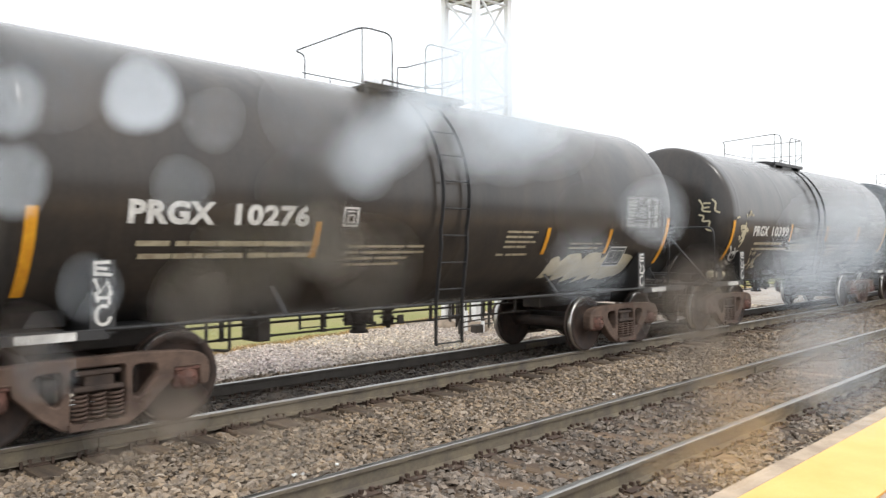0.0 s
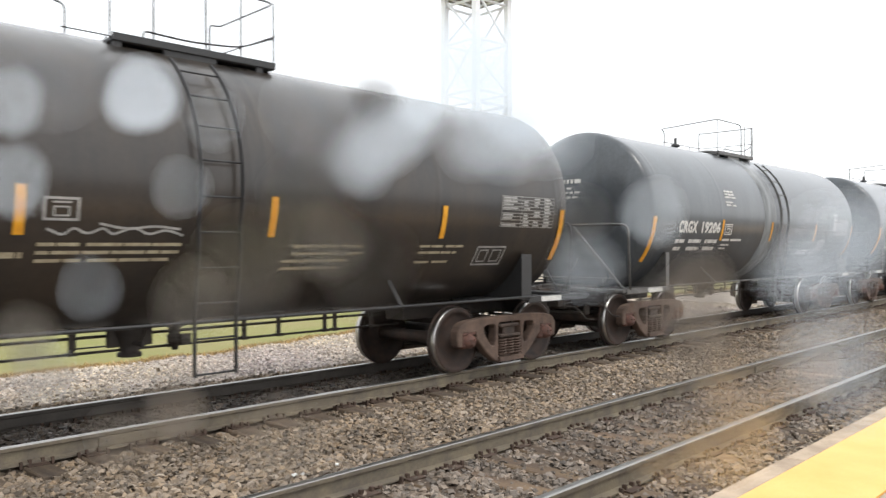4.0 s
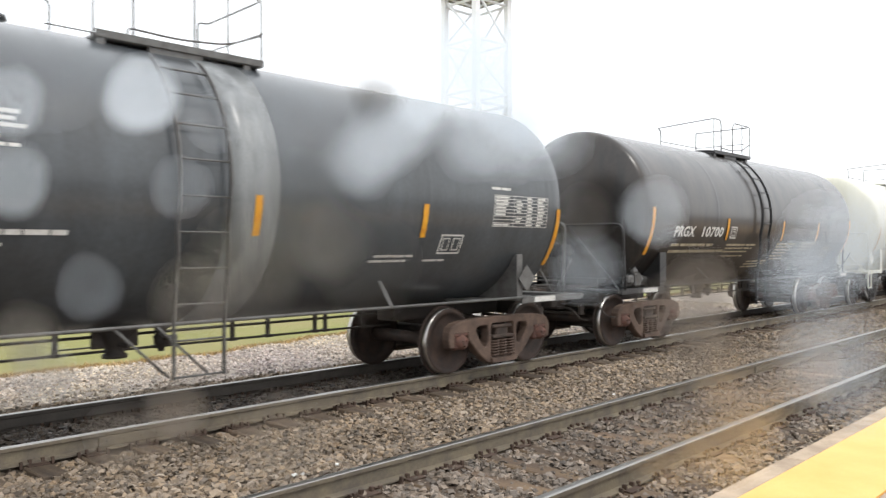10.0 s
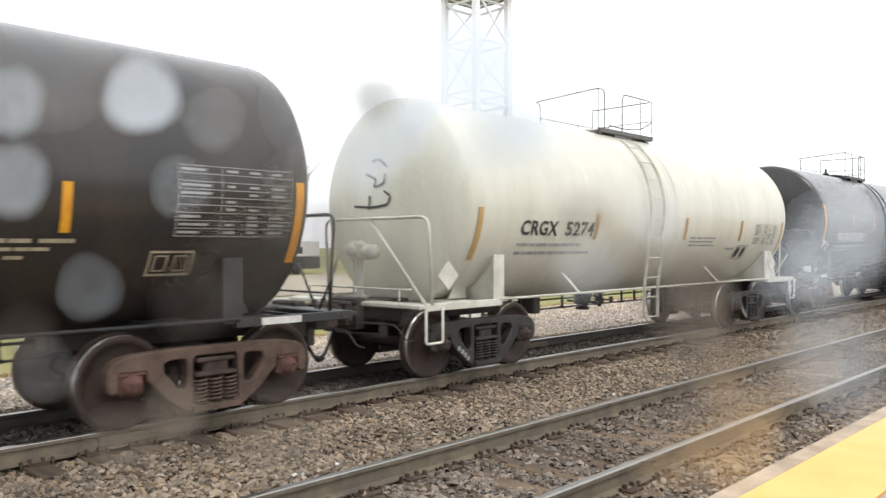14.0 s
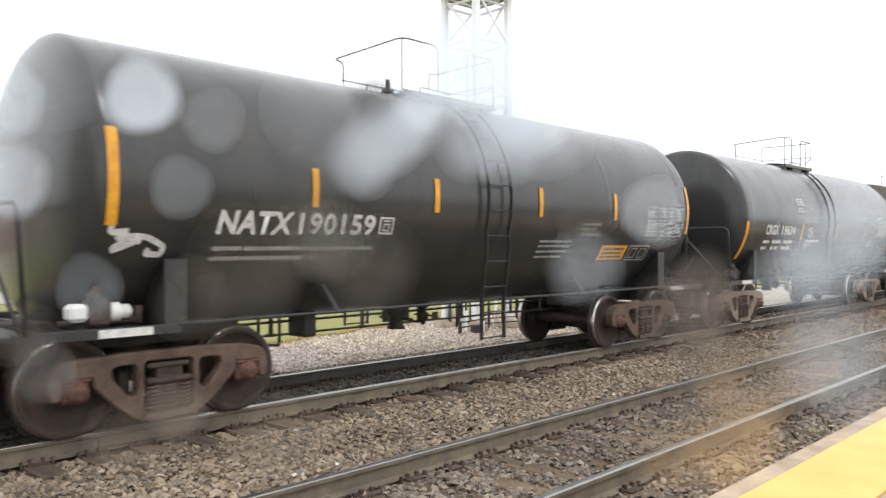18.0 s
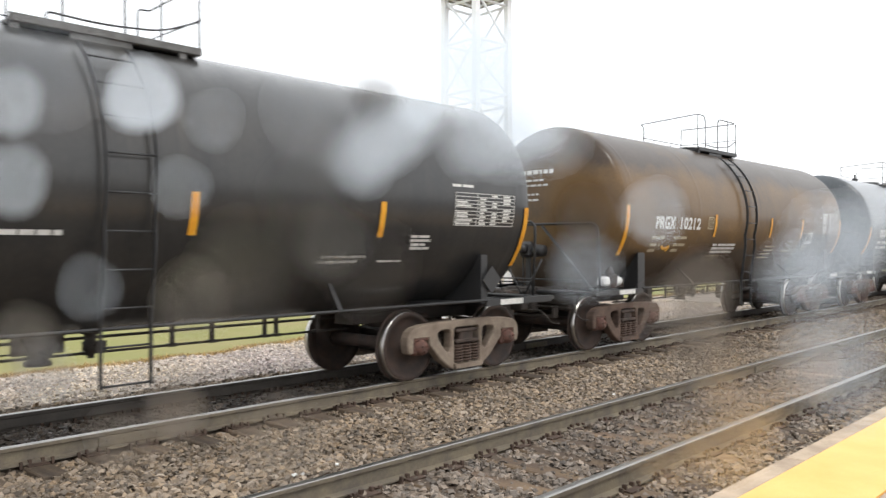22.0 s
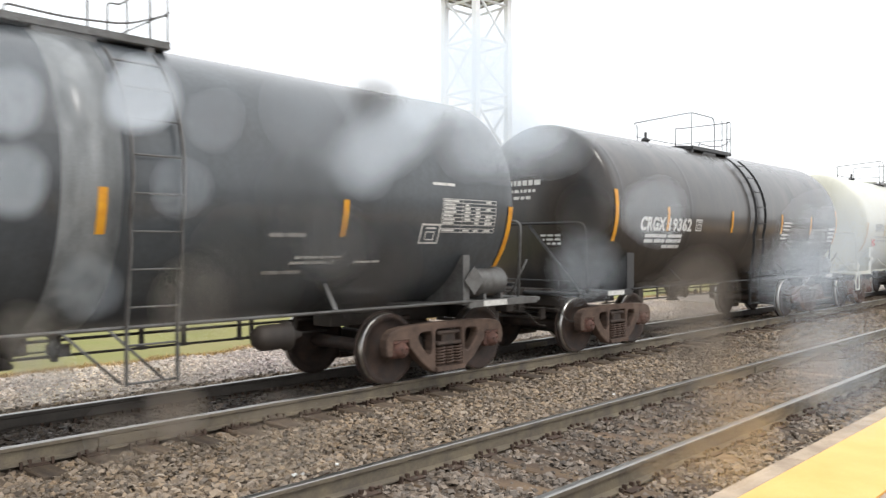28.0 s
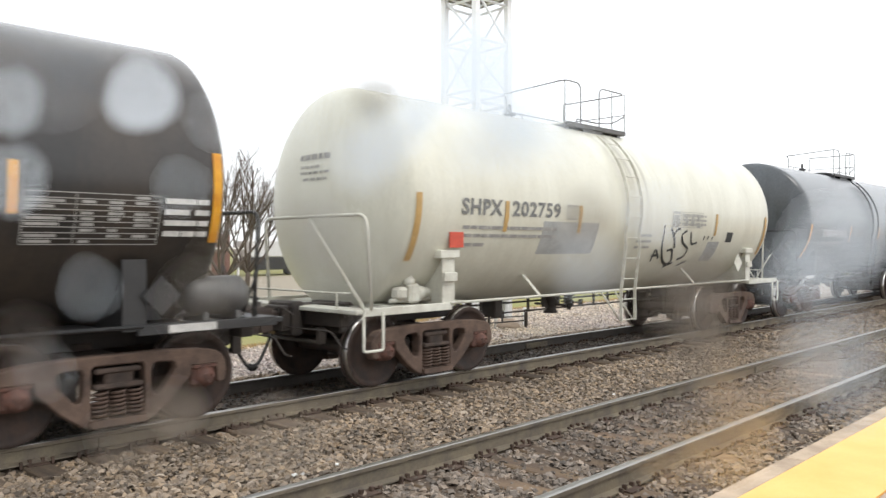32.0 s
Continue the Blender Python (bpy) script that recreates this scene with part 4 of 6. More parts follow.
def striker(bm, e):
    """Heavy casting round the coupler's shank."""
    for y in (-0.21, 0.21):
        box(bm, *sorted((e * 6.18, e * 6.34)), y - 0.05, y + 0.05, 0.68, 1.06, 0.02)
    box(bm, *sorted((e * 6.18, e * 6.36)), -0.26, 0.26, 1.0, 1.09, 0.02)
    box(bm, *sorted((e * 6.18, e * 6.34)), -0.26, 0.26, 0.66, 0.73, 0.02)
    rod(bm, (e * 6.62, -0.08 * e, 0.70), (e * 6.62, -0.08 * e, 1.09), 0.04, 8)
    tube(bm, [(e * 6.45, -0.05, 0.99), (e * 6.5, -0.2, 1.04), (e * 6.42, -0.42, 0.93)], 0.012, 5)


def hand_brake(bm):
    """Stand of the hand brake at the car's end."""
    box(bm, 0.0, 0.05, -0.05, 0.05, 1.03, 1.60, 0.008)
    rod(bm, (0.0, 0.10, 1.60), (0.0, 0.10, 1.04), 0.014, 6)


def brake_housing(bm):
    """Rounded gear case with its winding drum and lever."""
    box(bm, -0.09, 0.08, -0.12, 0.15, 1.58, 1.86, 0.05)
    lathe(bm, [(0.0, 0.0), (0.0, 0.10), (0.16, 0.11), (0.17, 0.06), (0.24, 0.06), (0.25, 0.0)], 14, "y", (-0.01, -0.36, 1.70))
    lathe(bm, [(-0.19, 0.0), (-0.185, 0.07), (-0.11, 0.09), (-0.08, 0.09)], 14, "x", (0.0, 0.03, 1.73))
    tube(bm, bend([(-0.14, 0.03, 1.73), (-0.17, 0.20, 1.70), (-0.17, 0.30, 1.52)], 0.06, 3), 0.016, 6)


def placard(bm):
    """A square card on its corner, facing the platform."""
    v = [bm.verts.new(p) for p in ((0, 0, -0.19), (0.19, 0, 0), (0, 0, 0.19), (-0.19, 0, 0), (0, 0.012, -0.19), (0.19, 0.012, 0), (0, 0.012, 0.19), (-0.19, 0.012, 0))]
    for f in ((0, 1, 2, 3), (7, 6, 5, 4), (0, 4, 5, 1), (1, 5, 6, 2), (2, 6, 7, 3), (3, 7, 4, 0)):
        bm.faces.new([v[i] for i in f])


# -- stencils --


def letters(car, text, u0, u1, z0, z1, mat, slant=0.0, bold=0.0):
    """Block letters laid on the flank of the shell."""
    cu = bpy.data.curves.new("lettering", "FONT")
    cu.body, cu.size, cu.offset, cu.resolution_u, cu.space_character = text, 1.0, bold + 0.018, 3, 1.08
    tmp = bpy.data.objects.new("lettering", cu)
    me = bpy.data.meshes.new_from_object(tmp)
    bpy.data.objects.remove(tmp)
    bpy.data.curves.remove(cu)
    bm = bmesh.new()
    bm.from_mesh(me)
    bpy.data.meshes.remove(me)
    xs, ys = [v.co.x for v in bm.verts], [v.co.y for v in bm.verts]
    ax, bx, ay, by = min(xs), max(xs), min(ys), max(ys)
    for v in bm.verts:
        p, q = (v.co.x - ax) / (bx - ax), (v.co.y - ay) / (by - ay)
        z = z0 + (z1 - z0) * q
        v.co = (u0 + (u1 - u0) * p + slant * (z - z0) - MID, side_y(z, 0.009), z)
    me = bpy.data.meshes.new("lettering")
    bm.to_mesh(me)
    bm.free()
    me.materials.append(mat)
    return part("lettering", me, car, "block lettering reading " + text)


def bars(bm, r, u0, u1, z, h, lift=0.007, fill=0.85):
    """A line of writing too small to read, as broken bars."""
    u = u0
    while u < u1 - 0.01:
        w = r.uniform(0.10, 0.34)
        cyl_patch(bm, u, min(u1, u + w), z - h / 2, z + h / 2, lift)
        u += w + (0.016 if r.random() < fill else 0.06)


def text_lines(car, spec, mat, seed):
    """spec: rows of (u0, u1, z, height)."""
    r = random.Random(seed)

    def draw(bm):
        for u0, u1, z, h in spec:
            bars(bm, r, u0, u1, z, h)
    return tagged(made("stencil_text", draw, mat, car, "small stencilled lines"), kind="stuff")


def data_panel(car, u0, u1, z0, z1, mat, seed, rows=9):
    r = random.Random(seed)

    def draw(bm):
        n = rows
        for i in range(n + 1):
            z = z0 + (z1 - z0) * i / n
            cyl_patch(bm, u0, u1, z - 0.004, z + 0.004)
        for i in range(n):
            z = z0 + (z1 - z0) * (i + 0.5) / n
            for c0, c1 in ((0.02, 0.30), (0.40, 0.52), (0.60, 0.72), (0.80, 0.95)):
                if r.random() < 0.82:
                    a = u0 + (u1 - u0) * c0
                    cyl_patch(bm, a, a + (u1 - u0) * (c1 - c0) * r.uniform(0.6, 1), z - 0.012, z + 0.012)
        for u in (u0, u0 + (u1 - u0) * 0.36, u1):
            cyl_patch(bm, u - 0.004, u + 0.004, z0, z1)
    return tagged(made("data_panel", draw, mat, car, "stencilled data panel of ruled lines"), kind="stuff")


def frame_box(car, u0, u1, z0, z1, mat, name="stencil_box"):
    def draw(bm):
        w = 0.022
        cyl_patch(bm, u0, u1, z0, z0 + w)
        cyl_patch(bm, u0, u1, z1 - w, z1)
        cyl_patch(bm, u0, u0 + w, z0 + w, z1 - w)
        cyl_patch(bm, u1 - w, u1, z0 + w, z1 - w)
        k, h = u1 - u0, z1 - z0
        if k > 1.5 * h:
            # a wide box is parted into two fields
            fields = ((0.12, 0.42), (0.56, 0.88))
        else:
            fields = ((0.27, 0.73),)
            cyl_patch(bm, u0 + 0.24 * k, u1 - 0.24 * k, z0 + 0.74 * h, z0 + 0.82 * h)
        for f0, f1 in fields:
            a, c = u0 + f0 * k, u0 + f1 * k
            lo, hi = z0 + 0.18 * h, z0 + (0.62 if len(fields) == 1 else 0.82) * h
            cyl_patch(bm, a, c, lo, lo + 0.014)
            cyl_patch(bm, a, c, hi - 0.014, hi)
            cyl_patch(bm, a, a + 0.016, lo + 0.014, hi - 0.014)
            cyl_patch(bm, c - 0.016, c, lo + 0.014, hi - 0.014)
    return made(name, draw, mat, car, "outlined square stencil box")


def stripe(car, u, z0, z1, w=0.075, mat=None):
    return made("reflective_stripe", lambda bm: cyl_patch(bm, u - w / 2, u + w / 2, z0, z1, 0.013), mat or amber_m, car, "amber reflective stripe")


def ribbon(bm, pts, width, place):
    """A painted line of one width along flat points; place() lays each of its corners on the surface."""
    pts = [p for i, p in enumerate(pts) if i == 0 or (p - pts[i - 1]).length > 1e-5]
    prev = None
    for i, p in enumerate(pts):
        d = (pts[min(i + 1, len(pts) - 1)] - pts[max(i - 1, 0)]).normalized()
        side = Vector((-d.y, d.x, 0)) * width / 2
        row = [bm.verts.new(place(p + side)), bm.verts.new(place(p - side))]
        if prev:
            bm.faces.new((prev[0], row[0], row[1], prev[1]))
        prev = row


def squiggle(car, strokes, mat, width=0.05, name="graffiti"):
    """Sprayed lines on the flank, one part a stroke: each stroke is a list of (u, z)."""
    def on_flank(p):
        return p.x - MID, -math.sqrt(max(0.01, (shell_radius(p.x - MID) + 0.009) ** 2 - (p.y - ZC) ** 2)), p.y

    for st in strokes:
        made(name, lambda bm: ribbon(bm, bend([Vector((u, z, 0)) for u, z in st], 0.2, 4), width, on_flank), mat, car, "sprayed graffiti line")


def blob(car, u0, u1, z0, z1, mat, seed, name="paint_patch", label="uneven sprayed paint patch"):
    """A row of slanting sprayed bubble shapes that run into one another."""
    r = random.Random(seed)

    def draw(bm):
        n = int((u1 - u0) / 0.03)
        prev = None
        for i in range(n + 1):
            f = i / n
            u = u0 + (u1 - u0) * f
            k = math.sin(math.pi * min(0.985, max(0.015, f))) ** 0.16
            tooth = (u - u0) / 0.37 % 1.0
            notch = math.exp(-(((u - u0) / 0.56 % 1.0 - 0.5) / 0.13) ** 2)
            lo = z0 + (1 - k) * 0.3 + 0.13 * tooth * (1.0 if f < 0.72 else 0.35) + r.uniform(0, 0.012)
            hi = z1 - (1 - k) * 0.22 - 0.10 * notch * (1.0 if f < 0.7 else 0.2) - r.uniform(0, 0.012)
            row = []
            for j in range(6):
                z = lo + (hi - lo) * j / 5
                row.append(bm.verts.new((u - MID + 0.14 * (z - z0), side_y(z, 0.0042), z)))
            if prev:
                for j in range(5):
                    bm.faces.new((prev[j], row[j], row[j + 1], prev[j + 1]))
            prev = row
    return made(name, draw, mat, car, label)


def plain_patch(car, u0, u1, z0, z1, mat, name, label):
    return made(name, lambda bm: cyl_patch(bm, u0, u1, z0, z1, 0.0045), mat, car, label)


def head_text(car, mat, seed, rows=((2.98, 0.075, -0.15, 0.52), (2.85, 0.035, 0.05, 0.5), (2.77, 0.035, -0.15, 0.5), (2.68, 0.035, -0.1, 0.45))):
    r = random.Random(seed)

    def draw(bm):
        for z, h, y0, y1 in rows:
            y = y0
            while y < y1:
                w = r.uniform(0.05, 0.14)
                head_patch(bm, -1, y, min(y1, y + w), z - h / 2, z + h / 2)
                y += w + 0.03
    return tagged(made("head_stencil", draw, mat, car, "small stencilled lines on the tank head"), kind="stuff")


def head_tag(car, strokes, mat, width=0.04):
    """Sprayed lines on the leading head, one part a stroke: each stroke is a list of (y, z)."""
    def pt(p):
        q = max(0.0, 1 - (p.x ** 2 + (p.y - ZC) ** 2) / (R * R))
        return (LEAD_END - (LEAD_HEAD + 0.012) * math.sqrt(q) - 0.003, p.x, p.y)

    for st in strokes:
        made("graffiti", lambda bm: ribbon(bm, bend([Vector((y, z, 0)) for y, z in st], 0.1, 4), width, pt), mat, car, "sprayed graffiti line on the tank head")


def saddle_tag(car, x, seed):
    """White sprayed marks down a saddle plate: bold strokes and a ring."""
    r = random.Random(seed)
    marks = [[(-0.07, 1.64), (-0.07, 1.52)], [(-0.07, 1.63), (0.07, 1.63)], [(-0.07, 1.58), (0.05, 1.58)], [(-0.07, 1.53), (0.07, 1.53)],
             [(-0.08, 1.49), (-0.02, 1.36), (0.03, 1.46), (0.08, 1.34)], [(-0.07, 1.37), (-0.05, 1.30)], [(-0.06, 1.32), (0.06, 1.31)], [(0.06, 1.36), (0.05, 1.27)]]
    ring = [(0.065 * math.cos(a), 1.17 + 0.085 * math.sin(a)) for a in (0.9 + 5.2 * k / 12 for k in range(13))]
    strokes = [[(px + r.uniform(-0.012, 0.012), pz + r.uniform(-0.012, 0.012)) for px, pz in m] for m in marks] + [ring]

    for st in strokes:
        made("graffiti", lambda bm: ribbon(bm, [Vector((px, pz, 0)) for px, pz in st], 0.03, lambda p: (x + p.x, -1.3845, p.y)), white_mark_m, car, "white sprayed line on the saddle plate")


def tank_car(index, label, paint, mark, fit, frame_mat, band=None, lad=(4.04, 4.50), plat=(3.55, 5.45), trim=None, plated=None):
    car = thing("tank_car", label, "tank car", "tank cars of the freight train")
    steel = trim or fit
    slim = index in (2, 3, 7, 9, 12)
    late = index in (2, 9, 10)
    part("tank", shaped("shell", "tank", shell, paint), car, "long welded cylindrical tank with domed heads")
    if band:
        made("spill_band", lambda bm: ring_band(bm, *band), PAINTS["band"], car, "paler grey band round the tank")
    truck(car, -TRUCKS / 2, frame_mat, index * 0.7)
    truck(car, TRUCKS / 2, frame_mat, index * 0.9 + 1)
    for e in (-1, 1):
        tail = "_lead" if e < 0 else "_rear"
        part("draft_sill", shaped("sill" + tail, "draft_sill", lambda bm: stub_sill(bm, e), under_m), car)
        part("end_deck", shaped("deck" + tail, "end_deck", lambda bm: end_deck(bm, e), steel), car, "end platform with side sills")
        part("end_sill", shaped("endsill" + tail, "end_sill", lambda bm: end_sill(bm, e), under_m), car)
        part("coupler", shaped("coupler" + tail, "coupler", lambda bm: coupler(bm, e), coupler_m), car, "knuckle coupler")
        part("uncoupling_bar", shaped("uncoupling" + tail, "uncoupling_bar", lambda bm: uncoupling_bar(bm, e), under_m), car)
        part("air_hose", shaped("hose" + tail, "air_hose", lambda bm: air_hose(bm, e), rubber_m), car, "drooping black brake hose")
        part("angle_cock", shaped("cock" + tail, "angle_cock", lambda bm: angle_cock(bm, e), cock_m), car, "dusty yellow-brown brass angle cock")
        part("hose_bracket", shaped("bracket" + tail, "hose_bracket", lambda bm: train_line_bracket(bm, e), under_m), car)
        part("striker", shaped("striker" + tail, "striker", lambda bm: striker(bm, e), under_m), car, "heavy casting round the coupler shank")
        part("end_handrail", shaped("endrail" + tail, "end_handrail", lambda bm: end_rail(bm, e), steel), car)
        part("end_brace", shaped("brace" + tail, "end_brace", lambda bm: end_brace(bm, e), steel), car)
        for z in (1.22,):
            part("grab_bar", shaped("grab%s%.2f" % (tail, z), "grab_bar", lambda bm: grab_bar(bm, e, z), steel), car)
        for s in (-1, 1):
            k = tail + str(s)
            part("saddle", shaped("saddle%s%d" % (k, slim), "saddle", lambda bm: saddle(bm, e, s, 0.065 if slim else 0.115), steel), car, "upright saddle plate under the tank")
            if not slim:
                part("gusset", shaped("gusset" + k, "gusset", lambda bm: saddle_gusset(bm, e, s), steel), car)
            if trim:
                part("step", shaped("step" + k, "step", lambda bm: step_well(bm, e, s), steel), car, "hanging bent-bar step")
            part("strut", shaped("strut%s%d" % (k, late), "strut", lambda bm: strut(bm, -2.74 if e < 0 else 2.53 if late else 2.24, -0.03 if e < 0 else -0.10, s), steel), car)
    if index in (1, 3, 4, 5, 7, 8):
        brake = part("hand_brake", shaped("handbrake", "hand_brake", hand_brake, steel), car, "hand brake on a stand at the car's end", pose(-5.98, 0.12, 0))
        part("brake_housing", shaped("brakehousing", "brake_housing", brake_housing, steel), brake, "rounded gear case with its lever")
    for y0, y1 in ((-0.62, -0.96), (-1.34, -1.02)):
        part("rear_brace", shaped("rbrace%.2f" % y0, "rear_brace", lambda bm: rod(bm, (5.98, y0, 1.58), (5.98, y1, 1.05), 0.014, 6), steel), car)
    for s in (-1, 1):
        part("side_handrail", shaped("siderail%d" % s, "side_handrail", lambda bm: handrail_side(bm, s), steel), car, "long handrail along the tank's side")
        ladder(car, s, lad[0], lad[1], steel)
    if index in (2, 3, 9, 11):
        for d in (0.55, 0.15):
            part("ladder_brace", shaped("lbrace%.2f%.2f" % (lad[0], d), "ladder_brace", lambda bm: rod(bm, (lad[0] - MID - d, -1.40, 1.04), (lad[0] - MID - d + 0.5, -1.44, 0.55), 0.014, 6), steel), car)
    part("top_walkway", shaped("walkway%.2f%s" % (plat[0], bool(trim)), "top_walkway", lambda bm: walkway(bm, *plat), galv_m if trim else plated or steel), car, "narrow top platform round the manway")
    part("guard_rail", shaped("guard%.2f%.2f%s" % (plat[0], lad[0], bool(trim)), "guard_rail", lambda bm: guard_rail(bm, *plat, lad[0] - 0.02, lad[1] + 0.12), galv_m if trim else steel), car, "thin bent-pipe guard rail")
    part("manway", shaped("manway", "manway", manway, steel), car, "round hatch with hinged bolts")
    if index in (2, 3, 6, 9, 10, 11, 12):
        part("safety_valve", shaped("valve%d" % (index == 6), "safety_valve", lambda bm: valve(bm, -0.75 if index == 6 else -1.75), dark_m), car, "upright relief valve")
    part("bottom_outlet", shaped("outlet", "bottom_outlet", outlet, under_m), car)
    part("brake_pipe", shaped("bpipe", "brake_pipe", brake_pipe, under_m), car)
    part("brake_rod", shaped("brod", "brake_rod", brake_rod, under_m), car)
    for name, draw in (("washout_valve", washout_valve), ("heater_pipe_cap", skid), ("steam_pipe", steam_pipe)):
        part(name, shaped(name, name, draw, under_m), car)
    for x in (-3.2, -2.7, -2.05, -1.2, -0.1, 0.85, 1.35, 2.08, 2.25, 2.9):
        part("hanger", shaped("hanger", "hanger", hanger, under_m), car, at=pose(x, 0, 0))
    return car

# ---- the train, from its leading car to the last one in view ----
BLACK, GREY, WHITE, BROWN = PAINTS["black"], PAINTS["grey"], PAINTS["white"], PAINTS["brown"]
CARS = []


def common_marks(car, mark, seed, lead=(-0.73, 1.49, 2.30), tail=(10.01, 1.50, 2.32), mids=(), midz=(1.89, 2.30), smat=None, panel=(8.55, 9.75, 2.05, 2.47), pmat=None, sill=True):
    stripe(car, lead[0], lead[1], lead[2], 0.10, smat)
    stripe(car, tail[0], tail[1], tail[2], 0.10, smat)
    for u in mids:
        stripe(car, u, midz[0], midz[1], 0.085, smat)
    if panel:
        data_panel(car, *panel, pmat or mark, seed)
    if sill:
        for e in (-1, 1):
            part("sill_mark", shaped("sillmark%d" % e, "sill_mark", lambda bm: box(bm, *sorted((e * 4.95, e * 5.45)), -1.404, -1.401, 0.965, 1.04), white_mark_m), car, "white reflective mark on the side sill")


# black car with cream patch
c = tank_car(0, "black tank car with white lettering and cream graffiti patch", PAINTS["blackbrown"], white_mark_m, dark_m, truck_m, lad=(4.07, 4.55))
letters(c, "PRGX", 0.10, 0.97, 1.985, 2.21, white_mark_m, bold=0.03)
letters(c, "10276", 1.19, 2.10, 1.985, 2.21, white_mark_m, bold=0.03)
common_marks(c, grey_mark_m, 1, lead=(-0.71, 1.35, 2.12), tail=(9.98, 1.47, 2.27), mids=(2.23, 6.45, 8.15), midz=(1.66, 2.05), panel=(8.58, 9.70, 2.10, 2.60))
frame_box(c, 2.56, 2.78, 2.0, 2.22, white_mark_m)
text_lines(c, [(0.21, 2.3, 1.81, 0.05), (0.25, 2.2, 1.69, 0.05), (2.7, 3.95, 1.78, 0.03), (2.7, 3.95, 1.71, 0.03), (2.7, 3.7, 1.64, 0.03), (2.7, 3.6, 1.57, 0.03), (5.5, 6.2, 1.98, 0.03), (5.5, 6.1, 1.91, 0.03), (5.5, 6.2, 1.84, 0.03), (5.5, 6.0, 1.77, 0.03), (5.4, 6.1, 1.66, 0.03), (7.1, 8.0, 1.82, 0.025), (7.1, 7.9, 1.75, 0.025)], tan_mark_m, 2)
blob(c, 6.72, 9.10, 1.16, 1.68, cream_m, 3, label="cream sprayed bubble graffiti")
made("stencil_panel", lambda bm: cyl_patch(bm, 8.31, 8.78, 1.46, 1.75, 0.0051), black_mark_m, c, "black ground of a white stencil box")
frame_box(c, 8.29, 8.80, 1.44, 1.77, white_mark_m)
saddle_tag(c, -4.71, 301)
saddle_tag(c, 4.63, 302)
CARS.append(c)

# black car with pale tags
c = tank_car(1, "black tank car with pale tags and white lettering", PAINTS["blackbrown"], white_mark_m, dark_m, truck_m, lad=(4.0, 4.45))
letters(c, "PRGX", 0.31, 1.10, 1.985, 2.21, white_mark_m, bold=0.024)
letters(c, "10399", 1.31, 2.28, 1.985, 2.21, white_mark_m, bold=0.02)
common_marks(c, grey_mark_m, 5, mids=(2.44, 4.88, 7.43), midz=(1.88, 2.29), tail=(9.95, 1.58, 2.31))
frame_box(c, 2.62, 2.92, 2.0, 2.20, grey_mark_m)
frame_box(c, 8.2, 8.8, 1.52, 1.78, grey_mark_m)
text_lines(c, [(0.5, 2.1, 1.83, 0.05), (0.5, 2.5, 1.71, 0.05), (2.6, 3.9, 1.80, 0.03), (2.6, 3.9, 1.73, 0.03), (2.6, 3.8, 1.66, 0.03), (5.2, 6.2, 1.78, 0.03), (5.2, 6.2, 1.70, 0.03), (5.1, 6.0, 1.62, 0.03), (5.1, 5.9, 1.54, 0.03), (7.1, 7.9, 1.78, 0.03), (7.1, 7.8, 1.70, 0.03), (7.1, 7.7, 1.58, 0.03)], tan_mark_m, 6)
head_tag(c, [[(-0.86, 2.74), (-0.95, 2.62), (-0.92, 2.5), (-1.1, 2.48)], [(-1.12, 2.74), (-1.2, 2.68), (-1.18, 2.5), (-1.28, 2.46)], [(-0.95, 2.66), (-1.1, 2.66)], [(-0.93, 2.56), (-1.08, 2.58)],
             [(-0.86, 2.42), (-0.98, 2.40), (-0.92, 2.28), (-1.1, 2.30), (-1.05, 2.16), (-1.0, 2.12), (-1.12, 2.09)]], cream_m, 0.035)
squiggle(c, [[(-0.38, 2.19), (-0.14, 2.20), (-0.15, 2.28)], [(-0.37, 2.17), (-0.35, 2.08), (-0.17, 2.09), (0.01, 2.09)], [(-0.13, 2.18), (-0.10, 2.06), (-0.15, 1.94), (-0.27, 1.86)], [(-0.41, 1.98), (-0.27, 1.94), (-0.38, 1.90)], [(-0.12, 1.94), (-0.16, 1.82), (-0.24, 1.74)], [(-0.13, 2.45), (-0.10, 2.38)], [(-0.01, 2.40), (0.09, 2.54), (0.12, 2.42)], [(0.18, 2.43), (0.23, 2.43)], [(-0.63, 2.35), (-0.46, 2.38)]], cream_m, 0.04)
squiggle(c, [[(-0.64, 1.78), (-0.48, 1.67), (-0.48, 1.55), (-0.29, 1.46), (-0.12, 1.50), (-0.22, 1.62), (-0.41, 1.65), (-0.44, 1.57)], [(-0.38, 1.74), (-0.25, 1.62), (-0.31, 1.55)], [(-0.14, 1.68), (-0.35, 1.61)], [(-0.54, 1.39), (-0.47, 1.47), (-0.21, 1.38), (-0.02, 1.38), (-0.09, 1.50)], [(-0.42, 1.28), (-0.43, 1.37), (-0.28, 1.34)]], white_mark_m, 0.035)
squiggle(c, [[(0.55, 1.66), (0.89, 1.35), (0.75, 1.35)], [(0.70, 1.64), (1.03, 1.32)], [(0.78, 1.66), (1.07, 1.35), (1.07, 1.25)], [(1.16, 1.59), (1.02, 1.55), (1.03, 1.44), (1.25, 1.29), (1.37, 1.31)]], tan_mark_m, 0.05)
squiggle(c, [[(-0.40, 2.16), (-0.16, 2.18), (-0.14, 2.06), (-0.30, 2.02), (-0.12, 1.96), (-0.20, 1.86)], [(-0.02, 2.10), (-0.12, 2.12)]], cream_m, 0.09)
